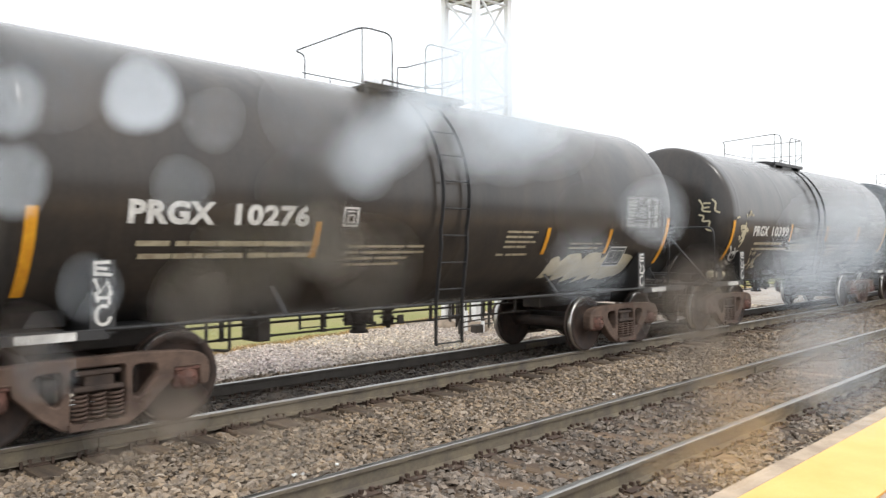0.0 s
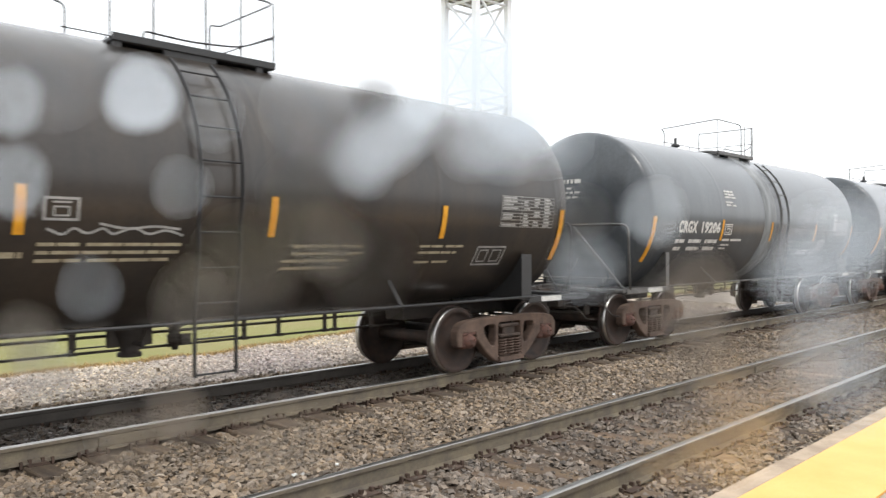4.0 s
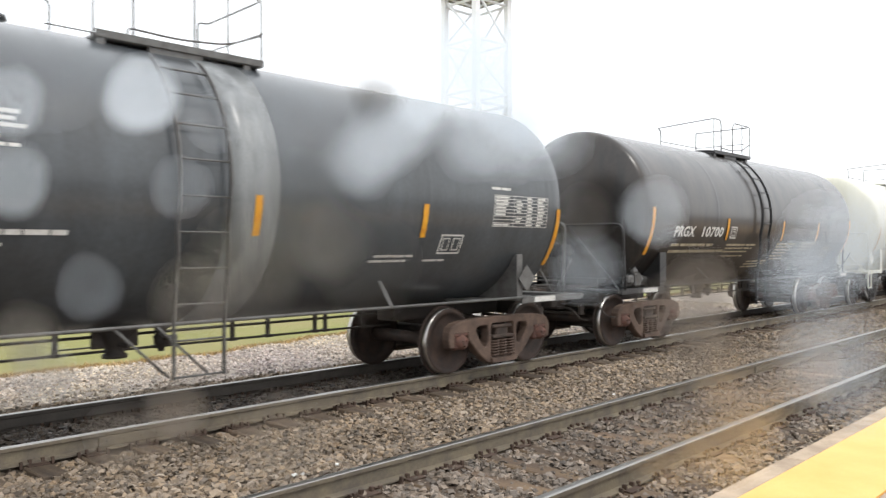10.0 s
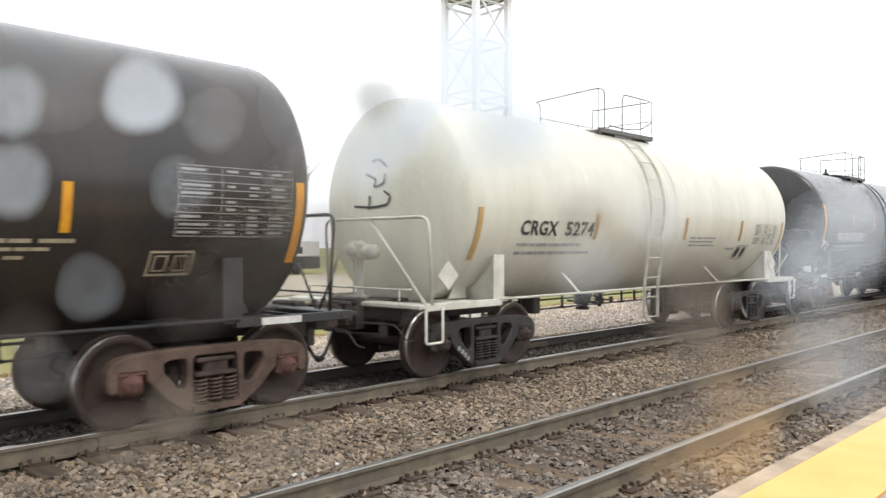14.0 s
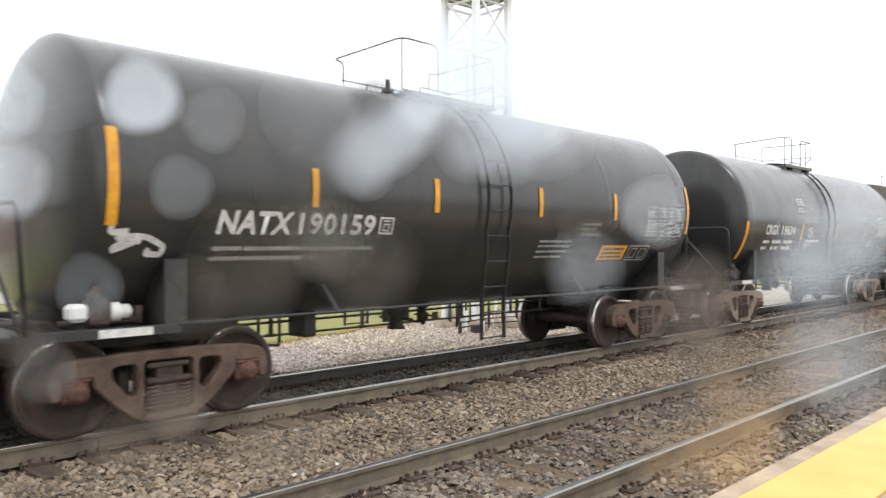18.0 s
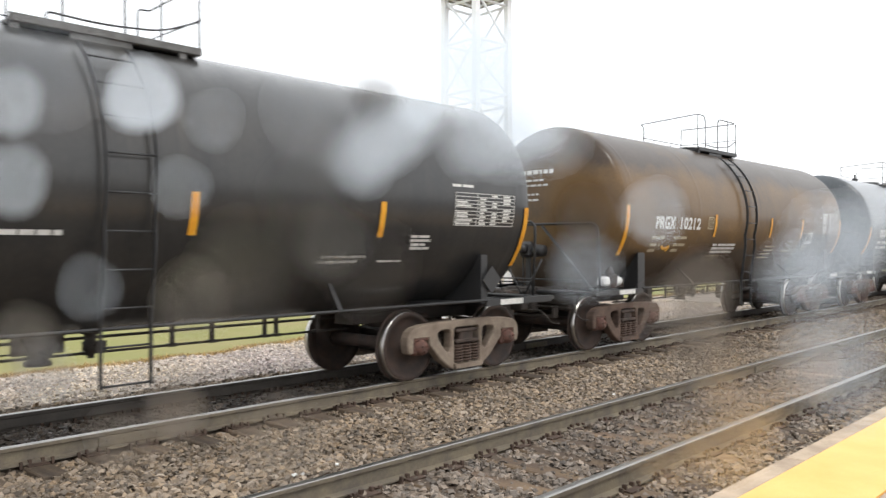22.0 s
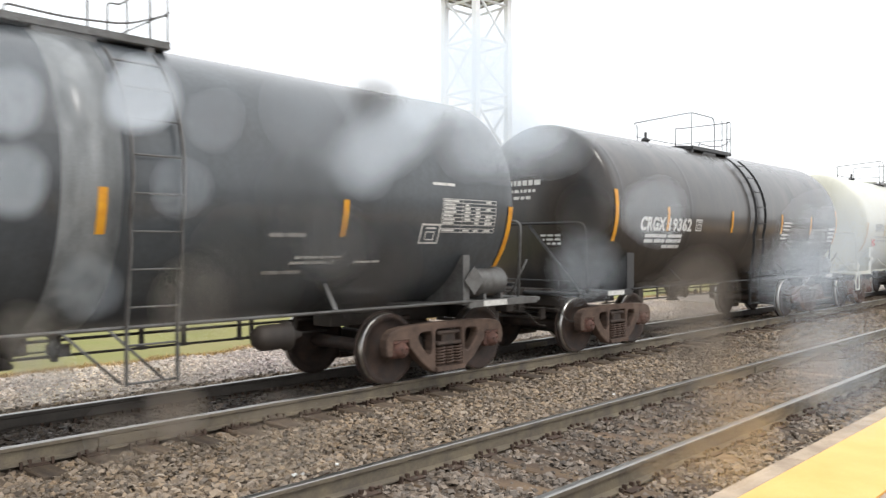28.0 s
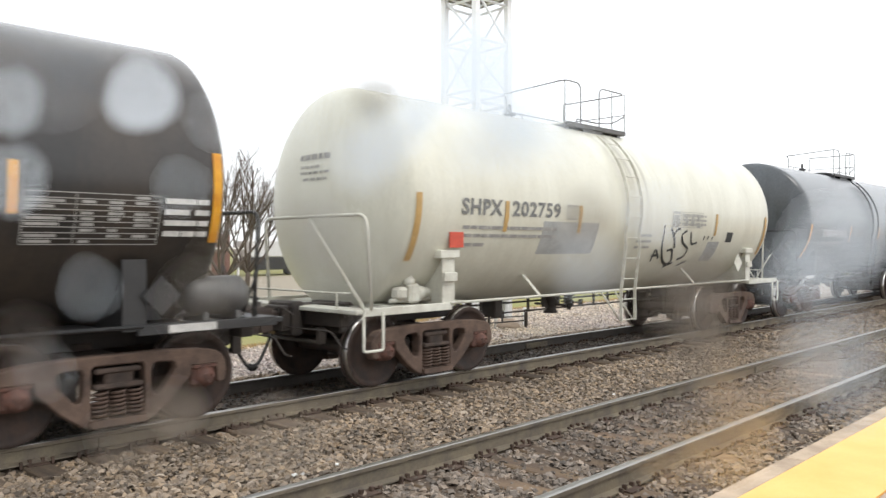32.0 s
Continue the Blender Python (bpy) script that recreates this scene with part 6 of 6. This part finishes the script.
def lattice_tower(at):
    tw = thing("lattice_tower", "tall galvanized lattice tower with four legs", "tower", at=at)
    h, half = 15.0, 0.575

    def legs(bm, cx, cy):
        box(bm, cx - 0.078, cx + 0.078, cy - 0.078, cy + 0.078, 0, h, 0.01)
    corners = [(-half, -half), (half, -half), (half, half), (-half, half)]
    for cx, cy in corners:
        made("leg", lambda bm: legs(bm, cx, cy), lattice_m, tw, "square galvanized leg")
    levels = [0.9, 2.05, 3.2, 4.45, 5.72, 6.02, 7.3, 8.3, 8.55, 9.8, 11.0, 12.2, 13.4, 15.0]
    for z in levels:
        for i in range(4):
            a, b = corners[i], corners[(i + 1) % 4]
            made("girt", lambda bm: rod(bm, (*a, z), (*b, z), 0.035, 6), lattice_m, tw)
    for turn, (z0, z1) in enumerate(((0.9, 2.05), (2.05, 3.2), (3.2, 4.45), (4.45, 5.72), (6.02, 7.3), (7.3, 8.5), (8.55, 9.8), (9.8, 11.0), (11.0, 12.2), (12.2, 13.4), (13.4, 15.0))):
        for i in range(4):
            a, b = corners[i], corners[(i + 1) % 4]
            if turn % 2:
                a, b = b, a
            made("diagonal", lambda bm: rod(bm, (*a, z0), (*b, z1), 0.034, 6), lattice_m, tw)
    made("rest_platform", lambda bm: box(bm, -0.82, 0.82, -0.82, 0.82, 8.56, 8.62, 0.01), rail_m, tw, "rusty brown grating platform")
    r = random.Random(8)
    for i in range(4):
        for k in range(4):
            a, b = corners[i], corners[(i + 1) % 4]
            p = Vector((*a, 0)).lerp(Vector((*b, 0)), (k + 0.7) / 4.6)
            made("conduit", lambda bm: rod(bm, p, p + Vector((0, 0, r.uniform(0.7, 1.3))), r.choice((0.025, 0.04)), 6), (galv_m, under_m, lattice_m)[(i + k) % 3], tw)
        made("footing", lambda bm: lathe(bm, [(0.0, 0.34), (0.10, 0.30), (0.26, 0.12), (0.27, 0.0)], 12, "z", (*corners[i], 0)), concrete_m, tw, "pale concrete footing")
    for x, y, h in ((-1.45, -0.9, 0.34), (-1.05, -0.7, 0.55), (-0.78, -1.0, 0.30), (0.95, -0.85, 0.42), (1.3, -0.5, 0.5)):
        made("cable_post", lambda bm: box(bm, x - 0.035, x + 0.035, y - 0.035, y + 0.035, 0, h, 0.006), r.choice((lattice_m, under_m)), tw)
    for x, z in ((-1.45, 0.30), (-1.45, 0.18)):
        made("cable", lambda bm: tube(bm, bend([(x, -0.9, z), (-0.6, -0.95, z + 0.05), (0.95, -0.85, z + 0.02)], 0.2, 3), 0.018, 6), under_m, tw)
    made("junction_box", lambda bm: box(bm, -1.18, -0.95, -1.2, -0.98, 0, 0.24, 0.01), under_m, tw, "small black equipment box at the foot")
    return tw


lattice_tower(pose(15.37, 13.53, -0.34, 0, 0, -4))


def office_building():
    b = thing("office_building", "single-storey red brick building with white roof edge", "building", at=pose(0, 50, -0.32))
    made("wall", lambda bm: box(bm, -34, 30.2, 0, 12, 0, 3.0), brick_m, b, "long red-brown brick front")
    made("lower_wall", lambda bm: box(bm, -34, 19.2, -0.05, -0.005, 0, 1.05), brick2_m, b, "orange-brown brick base")
    made("roof", lambda bm: box(bm, -34.5, 30.7, -0.55, 12.5, 3.002, 3.22, 0.02), trim_m, b, "flat roof with a white edge")
    for i in range(14):
        x = 17.9 - 1.5 * i
        w = made("window", lambda bm: box(bm, x - 0.66, x + 0.66, -0.06, -0.03, 1.15, 2.1), pane_m, b, "dark window in a white frame")
        for dx in (-0.68, 0.0, 0.68):
            made("mullion", lambda bm: box(bm, x + dx - 0.05, x + dx + 0.05, -0.10, -0.062, 1.1, 2.15), trim_m, w)
        made("sill", lambda bm: box(bm, x - 0.75, x + 0.75, -0.14, -0.062, 1.04, 1.12), trim_m, w)
        made("lintel", lambda bm: box(bm, x - 0.75, x + 0.75, -0.12, -0.062, 2.12, 2.2), trim_m, w)
    made("downpipe", lambda bm: rod(bm, (19.4, -0.15, 0), (19.4, -0.15, 3.0), 0.07, 8), trim_m, b, "white downpipe")
    made("canopy", lambda bm: box(bm, 18.6, 30.0, -2.2, -0.005, 1.93, 2.06, 0.02), trim_m, b, "flat white porch canopy")
    for x in (20.5, 23.2, 26.9, 29.6):
        made("porch_post", lambda bm: box(bm, x - 0.07, x + 0.07, -2.1, -1.95, 0, 1.93), trim_m, b, "white porch post")
    for z in (0.45, 0.75):
        made("porch_rail", lambda bm: box(bm, 20.57, 23.13, -2.06, -2.0, z - 0.04, z + 0.04), trim_m, b)
    made("baluster", lambda bm: box(bm, 21.85, 21.95, -2.06, -2.0, 0.1, 0.8), trim_m, b)
    pale_pane_m = material("pale_window_pane", (0.60, 0.60, 0.57), 0.35, scale=3, vary=0.15, bump=0.05)
    for x, half, z0, z1 in ((24.6, 0.5, 0.30, 1.55), (26.0, 0.27, 0.36, 1.55), (28.2, 0.42, 0.30, 1.50)):
        w = made("window", lambda bm: box(bm, x - half, x + half, -0.06, -0.005, z0, z1), pale_pane_m, b, "window with a pale pane in a white frame")
        for dx in (-half, 0.0, half):
            made("mullion", lambda bm: box(bm, x + dx - 0.045, x + dx + 0.045, -0.10, -0.062, z0 - 0.05, z1 + 0.05), trim_m, w)
        made("sill", lambda bm: box(bm, x - half - 0.08, x + half + 0.08, -0.14, -0.062, z0 - 0.12, z0 - 0.052), trim_m, w)
    for x in (23.0, 27.1):
        made("pilaster", lambda bm: box(bm, x - 0.22, x + 0.22, -0.12, -0.005, 0.0, 1.93), brick2_m, b, "darker brick pilaster")
    return b


office_building()
sheet("road", -300, 500, 32.0, 41.0, 20, 4, lambda x, y: -0.325, road_m, "pale concrete road beyond the grass", "road")
sheet("pavement", -300, 500, 26.2, 27.7, 20, 2, lambda x, y: -0.325, road_m, "pale concrete footpath through the grass", "footpath")
sheet("pavement_front", -300, 500, 44.5, 47.4, 20, 2, lambda x, y: -0.325, road_m, "pale paving before the building", "paving")
planter = thing("brick_planter", "low orange-brown brick planter wall on the grass", "planter", at=pose(11.3, 28.0, -0.34))
made("wall", lambda bm: box(bm, 0.0, 2.35, 0, 0.35, 0, 0.44, 0.01), brick2_m, planter)
made("coping", lambda bm: box(bm, -0.05, 2.40, -0.05, 0.40, 0.442, 0.50, 0.01), concrete_m, planter, "pale stone coping")

sign = thing("road_sign", "small white sign on a thin metal post", "sign", at=pose(14.6, 36.4, -0.34))
made("post", lambda bm: rod(bm, (0, 0.02, 0), (0, 0.02, 1.2), 0.03, 8), galv_m, sign)
made("plate", lambda bm: box(bm, -0.16, 0.16, -0.03, -0.012, 0.72, 1.18, 0.004), trim_m, sign, "blank white sign plate")


def bare_tree(at, height, seed, label, opening=0.75, fork=0.17):
    """A leafless tree: a short trunk, limbs that open like a vase, and finer and finer twigs."""
    r = random.Random(seed)
    tree = thing("bare_tree", label, "tree", "bare trees beyond the tracks", at=at)
    trunk_bm, twig_bm = bmesh.new(), bmesh.new()
    limbs = []

    def grow(bm, p, d, length, rad, level):
        n = (3, 6, 4, 3, 2)[level]
        pts, radii = [Vector(p)], [rad]
        q = Vector(p)
        lift = (0.0, 0.16, 0.10, 0.06, 0.03)[level]
        for i in range(n):
            d = (d + Vector((r.uniform(-1, 1), r.uniform(-1, 1), r.uniform(-0.6, 0.6))) * (0.03, 0.11, 0.14, 0.17, 0.2)[level] + Vector((0, 0, lift))).normalized()
            q = q + d * length / n
            pts.append(q.copy())
            radii.append(rad * (1 - (0.25, 0.72, 0.7, 0.65, 0.6)[level] * (i + 1) / n))
        tube(bm, pts, radii, (9, 6, 4, 3, 3)[level])
        if level == 0:
            return pts[-1]
        if level >= 4:
            return None
        for k in range((0, 11, 7, 5)[level]):
            t = r.uniform(0.22, 0.98)
            i = min(n - 1, int(t * n))
            base = pts[i].lerp(pts[i + 1], t * n - i)
            along = (pts[i + 1] - pts[i]).normalized()
            a = r.uniform(0, 2 * math.pi)
            side = Vector((math.cos(a), math.sin(a), 0.25))
            nd = (along + side * r.uniform(0.45, 0.8)).normalized()
            grow(bm if level == 1 else twig_bm, base, nd, length * (1.05 - 0.55 * t) * r.uniform(0.42, 0.62), radii[i] * 0.55, level + 1)
        return None

    top = grow(trunk_bm, Vector((0, 0, 0)), Vector((0, 0, 1)), height * fork, height * 0.021, 0)
    count = 8
    for k in range(count):
        bm = bmesh.new()
        a = 2 * math.pi * (k + r.uniform(-0.3, 0.3)) / count
        lean = opening * r.uniform(0.45, 1.15) if k else 0.1
        grow(bm, top - Vector((0, 0, height * fork * r.uniform(0.0, 0.25))), Vector((math.cos(a) * lean, math.sin(a) * lean, 1)).normalized(), height * (1 - fork) * r.uniform(0.82, 1.0), height * 0.0105, 1)
        limbs.append(bm)
    for name, bm in [("trunk", trunk_bm)] + [("limb", bm) for bm in limbs] + [("twig", twig_bm)]:
        ob = new(name, meshed(name, bm, bark_m))
        ob.parent = tree
        if name == "twig":
            ob["kind"] = "stuff"
    return tree


bare_tree(pose(15.86, 26.83, -0.34), 5.9, 4, "leafless street tree with ascending forked limbs", 1.35, 0.15)
bare_tree(pose(19.6, 31.0, -0.34), 6.2, 9, "leafless tree with a dense twiggy crown", 1.1)
bare_tree(pose(13.2, 42.0, -0.34), 5.9, 14, "leafless spreading tree before the brick building", 1.9)
bare_tree(pose(28.7, 66.0, -0.34), 5.3, 17, "leafless tree behind the brick building", 1.4)


def parked_trailer(at):
    t = thing("parked_trailer", "white box trailer parked on the far side", "trailer", at=at)
    made("body", lambda bm: box(bm, -3.2, 3.2, 0, 2.3, 1.35, 2.6, 0.08), trailer_m, t)
    made("window", lambda bm: box(bm, 0.6, 1.5, -0.012, -0.002, 1.6, 2.1), pane_m, t)
    made("skirt", lambda bm: box(bm, -3.2, 3.2, 0.0, 2.3, 0.42, 1.348, 0.03), dark_m, t, "dark lower half of the body")
    for x in (0.2, 1.0):
        made("wheel", lambda bm: lathe(bm, [(-0.02, 0.0), (-0.02, 0.2), (-0.02, 0.34), (0.2, 0.34), (0.2, 0)], 18, "y", (x, 0, 0.34)), rubber_m, t, "black trailer wheel")
    return t


parked_trailer(pose(35.0, 50.0, -0.34, 0, 0, 0))
lot_m = material("tan_gravel_lot", (0.40, 0.345, 0.265), 0.9, scale=0.6, color2=(0.31, 0.27, 0.20), bump=0.3, vary=0.3)
sheet("parking_lot", 18, 90, 28.4, 48.5, 10, 6, lambda x, y: -0.318, lot_m, "pale tan gravel lot before the brick building", "paving")

# ---- rain and lens glare before the camera: minute flecks, crowded to imitate haze and drops far inside the focus ----


def water(name, bend, haze=0.38, clear=1.0):
    """Rain water: bend is the share of light that it refracts like a small prism; the rest it gathers from all round,
    scaled down by clear.
    """
    m = bpy.data.materials.new(name)
    m.use_nodes = True
    n, l = m.node_tree.nodes, m.node_tree.links
    n.clear()
    spread, prism_bsdf = n.new("ShaderNodeBsdfTranslucent"), n.new("ShaderNodeBsdfRefraction")
    spread.inputs["Color"].default_value = (0.89 * clear, 0.95 * clear, 1.0 * clear, 1)
    prism_bsdf.inputs["Color"].default_value = (0.95, 0.95, 0.95, 1)
    prism_bsdf.inputs["IOR"].default_value, prism_bsdf.inputs["Roughness"].default_value = 1.33, haze
    mix, out = n.new("ShaderNodeMixShader"), n.new("ShaderNodeOutputMaterial")
    mix.inputs["Fac"].default_value = bend
    l.new(spread.outputs["BSDF"], mix.inputs[1])
    l.new(prism_bsdf.outputs["BSDF"], mix.inputs[2])
    l.new(mix.outputs["Shader"], out.inputs["Surface"])
    return m


# distance of the flecks before the camera; no pane is built
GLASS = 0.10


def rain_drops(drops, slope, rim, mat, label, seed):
    """Drops on an unbuilt upright front glass, in millimetres from the view's middle: across, up, radius, density. Each
    is a crowd of minute flecks of water that thins out towards its rim and veils the view. slope: which way the flecks
    lean, so where they gather light from; rim: how far the edge fades."""
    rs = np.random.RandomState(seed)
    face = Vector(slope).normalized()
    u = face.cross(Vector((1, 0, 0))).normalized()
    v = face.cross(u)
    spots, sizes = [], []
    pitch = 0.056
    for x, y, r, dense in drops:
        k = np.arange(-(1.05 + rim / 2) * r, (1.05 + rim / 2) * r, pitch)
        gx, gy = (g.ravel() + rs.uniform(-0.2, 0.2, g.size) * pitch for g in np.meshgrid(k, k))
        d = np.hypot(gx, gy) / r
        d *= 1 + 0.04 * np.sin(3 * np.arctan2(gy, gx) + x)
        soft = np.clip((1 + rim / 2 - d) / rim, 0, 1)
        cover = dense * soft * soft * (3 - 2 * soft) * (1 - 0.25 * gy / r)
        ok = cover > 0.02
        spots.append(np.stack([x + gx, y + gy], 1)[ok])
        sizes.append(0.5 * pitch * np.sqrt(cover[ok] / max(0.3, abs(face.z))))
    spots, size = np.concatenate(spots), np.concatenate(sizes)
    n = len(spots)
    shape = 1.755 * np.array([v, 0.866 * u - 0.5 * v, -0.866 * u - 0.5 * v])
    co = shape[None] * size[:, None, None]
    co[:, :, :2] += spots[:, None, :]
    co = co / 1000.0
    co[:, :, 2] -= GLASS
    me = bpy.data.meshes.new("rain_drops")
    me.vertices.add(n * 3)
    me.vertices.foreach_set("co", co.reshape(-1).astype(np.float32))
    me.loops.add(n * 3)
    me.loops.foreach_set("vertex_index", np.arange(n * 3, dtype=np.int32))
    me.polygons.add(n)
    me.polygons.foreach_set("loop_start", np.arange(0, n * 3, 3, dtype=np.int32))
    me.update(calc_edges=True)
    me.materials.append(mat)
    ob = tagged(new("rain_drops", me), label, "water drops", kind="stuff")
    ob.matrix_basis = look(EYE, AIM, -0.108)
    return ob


pale_rain_glare_m, murky_water_m = water("rain_and_glare_pale", 0.1, 0.38, 0.74), water("rain_water_murky", 0.92)
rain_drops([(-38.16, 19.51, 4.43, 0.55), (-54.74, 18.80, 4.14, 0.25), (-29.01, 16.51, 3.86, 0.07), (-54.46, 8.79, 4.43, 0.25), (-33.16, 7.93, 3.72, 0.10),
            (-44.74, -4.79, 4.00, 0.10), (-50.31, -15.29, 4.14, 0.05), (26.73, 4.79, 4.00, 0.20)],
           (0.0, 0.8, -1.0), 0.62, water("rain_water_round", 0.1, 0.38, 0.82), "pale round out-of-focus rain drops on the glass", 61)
# the widest, faintest smears stand for lens glare, the others for drops
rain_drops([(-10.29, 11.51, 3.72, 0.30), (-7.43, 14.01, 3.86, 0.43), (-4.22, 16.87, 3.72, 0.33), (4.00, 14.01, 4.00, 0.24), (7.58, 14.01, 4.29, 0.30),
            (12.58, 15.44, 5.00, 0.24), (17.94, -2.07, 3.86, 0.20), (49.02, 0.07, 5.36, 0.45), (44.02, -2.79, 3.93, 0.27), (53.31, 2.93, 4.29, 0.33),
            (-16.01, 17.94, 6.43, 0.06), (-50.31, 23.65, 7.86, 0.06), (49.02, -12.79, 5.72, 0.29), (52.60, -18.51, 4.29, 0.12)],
           (0.0, 0.8, -1.0), 1.25, pale_rain_glare_m, "pale smears of out-of-focus rain drops and lens glare", 64)
# the densest smears imitate sky glare that whitens the tower and the skyline
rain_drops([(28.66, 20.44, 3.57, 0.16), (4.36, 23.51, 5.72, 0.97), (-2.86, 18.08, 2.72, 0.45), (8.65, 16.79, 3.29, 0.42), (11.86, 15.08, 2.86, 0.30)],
           (0.0, 0.8, -1.0), 1.25, water("rain_and_glare_bright", 0.1), "bright smears of sky glare and an out-of-focus rain drop", 67)
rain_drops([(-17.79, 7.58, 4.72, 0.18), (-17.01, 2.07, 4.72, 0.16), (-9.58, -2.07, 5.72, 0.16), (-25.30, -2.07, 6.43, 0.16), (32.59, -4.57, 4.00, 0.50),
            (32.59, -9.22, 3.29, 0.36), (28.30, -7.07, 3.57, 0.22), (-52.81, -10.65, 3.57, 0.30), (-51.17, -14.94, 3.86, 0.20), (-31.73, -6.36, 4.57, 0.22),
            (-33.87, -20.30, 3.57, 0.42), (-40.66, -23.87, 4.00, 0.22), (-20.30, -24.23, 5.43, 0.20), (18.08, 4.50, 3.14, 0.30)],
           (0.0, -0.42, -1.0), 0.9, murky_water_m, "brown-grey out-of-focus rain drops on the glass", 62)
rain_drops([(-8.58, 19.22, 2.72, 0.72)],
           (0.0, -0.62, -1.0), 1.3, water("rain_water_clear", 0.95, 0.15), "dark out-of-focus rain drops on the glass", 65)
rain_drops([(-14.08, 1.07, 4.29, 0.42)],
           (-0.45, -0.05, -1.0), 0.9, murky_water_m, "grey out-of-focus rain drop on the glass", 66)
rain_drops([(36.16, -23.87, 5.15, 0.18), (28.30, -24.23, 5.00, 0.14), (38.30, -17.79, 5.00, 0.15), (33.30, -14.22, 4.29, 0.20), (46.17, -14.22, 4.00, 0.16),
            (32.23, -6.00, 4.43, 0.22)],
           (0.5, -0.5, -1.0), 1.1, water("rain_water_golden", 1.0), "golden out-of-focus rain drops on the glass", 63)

# ---- the train rolls past, leftwards and steadily ----
RUN = [(0, 1.70), (1, 1.25), (2, 0.83), (3, 0.48), (3.5, 0.30), (4.5, 0.12), (5.5, 0.02), (7, 0.0), (10, 0.03), (12, -0.03), (14, -0.07),
       (16.5, -0.05), (18, -0.02), (20, 0.03), (22, 0.12), (24, 0.16), (26, 0.20), (27.5, 0.17), (29, 0.07), (30, 0.0), (32, -0.08)]


def travelled(t):
    return 4.5604 * t + float(np.interp(t, [a for a, _ in RUN], [b for _, b in RUN]))


def motions():
    times = [0.5 * i for i in range(65)]
    for k, car in enumerate(CARS):
        x0 = 4.76 + 13.51 * k + MID
        walk(car, [(t, pose(x0 - travelled(t), AXIS, 0.0)) for t in times])
    spins = [min(32.0, 4 * i / 30) for i in range(241)]
    for ws, x, phase in WHEELSETS:
        walk(ws, [(t, pose(x, 0, 0.457, 0, -math.degrees(travelled(t) / 0.457) + 40 * phase, 0)) for t in spins])


motions()
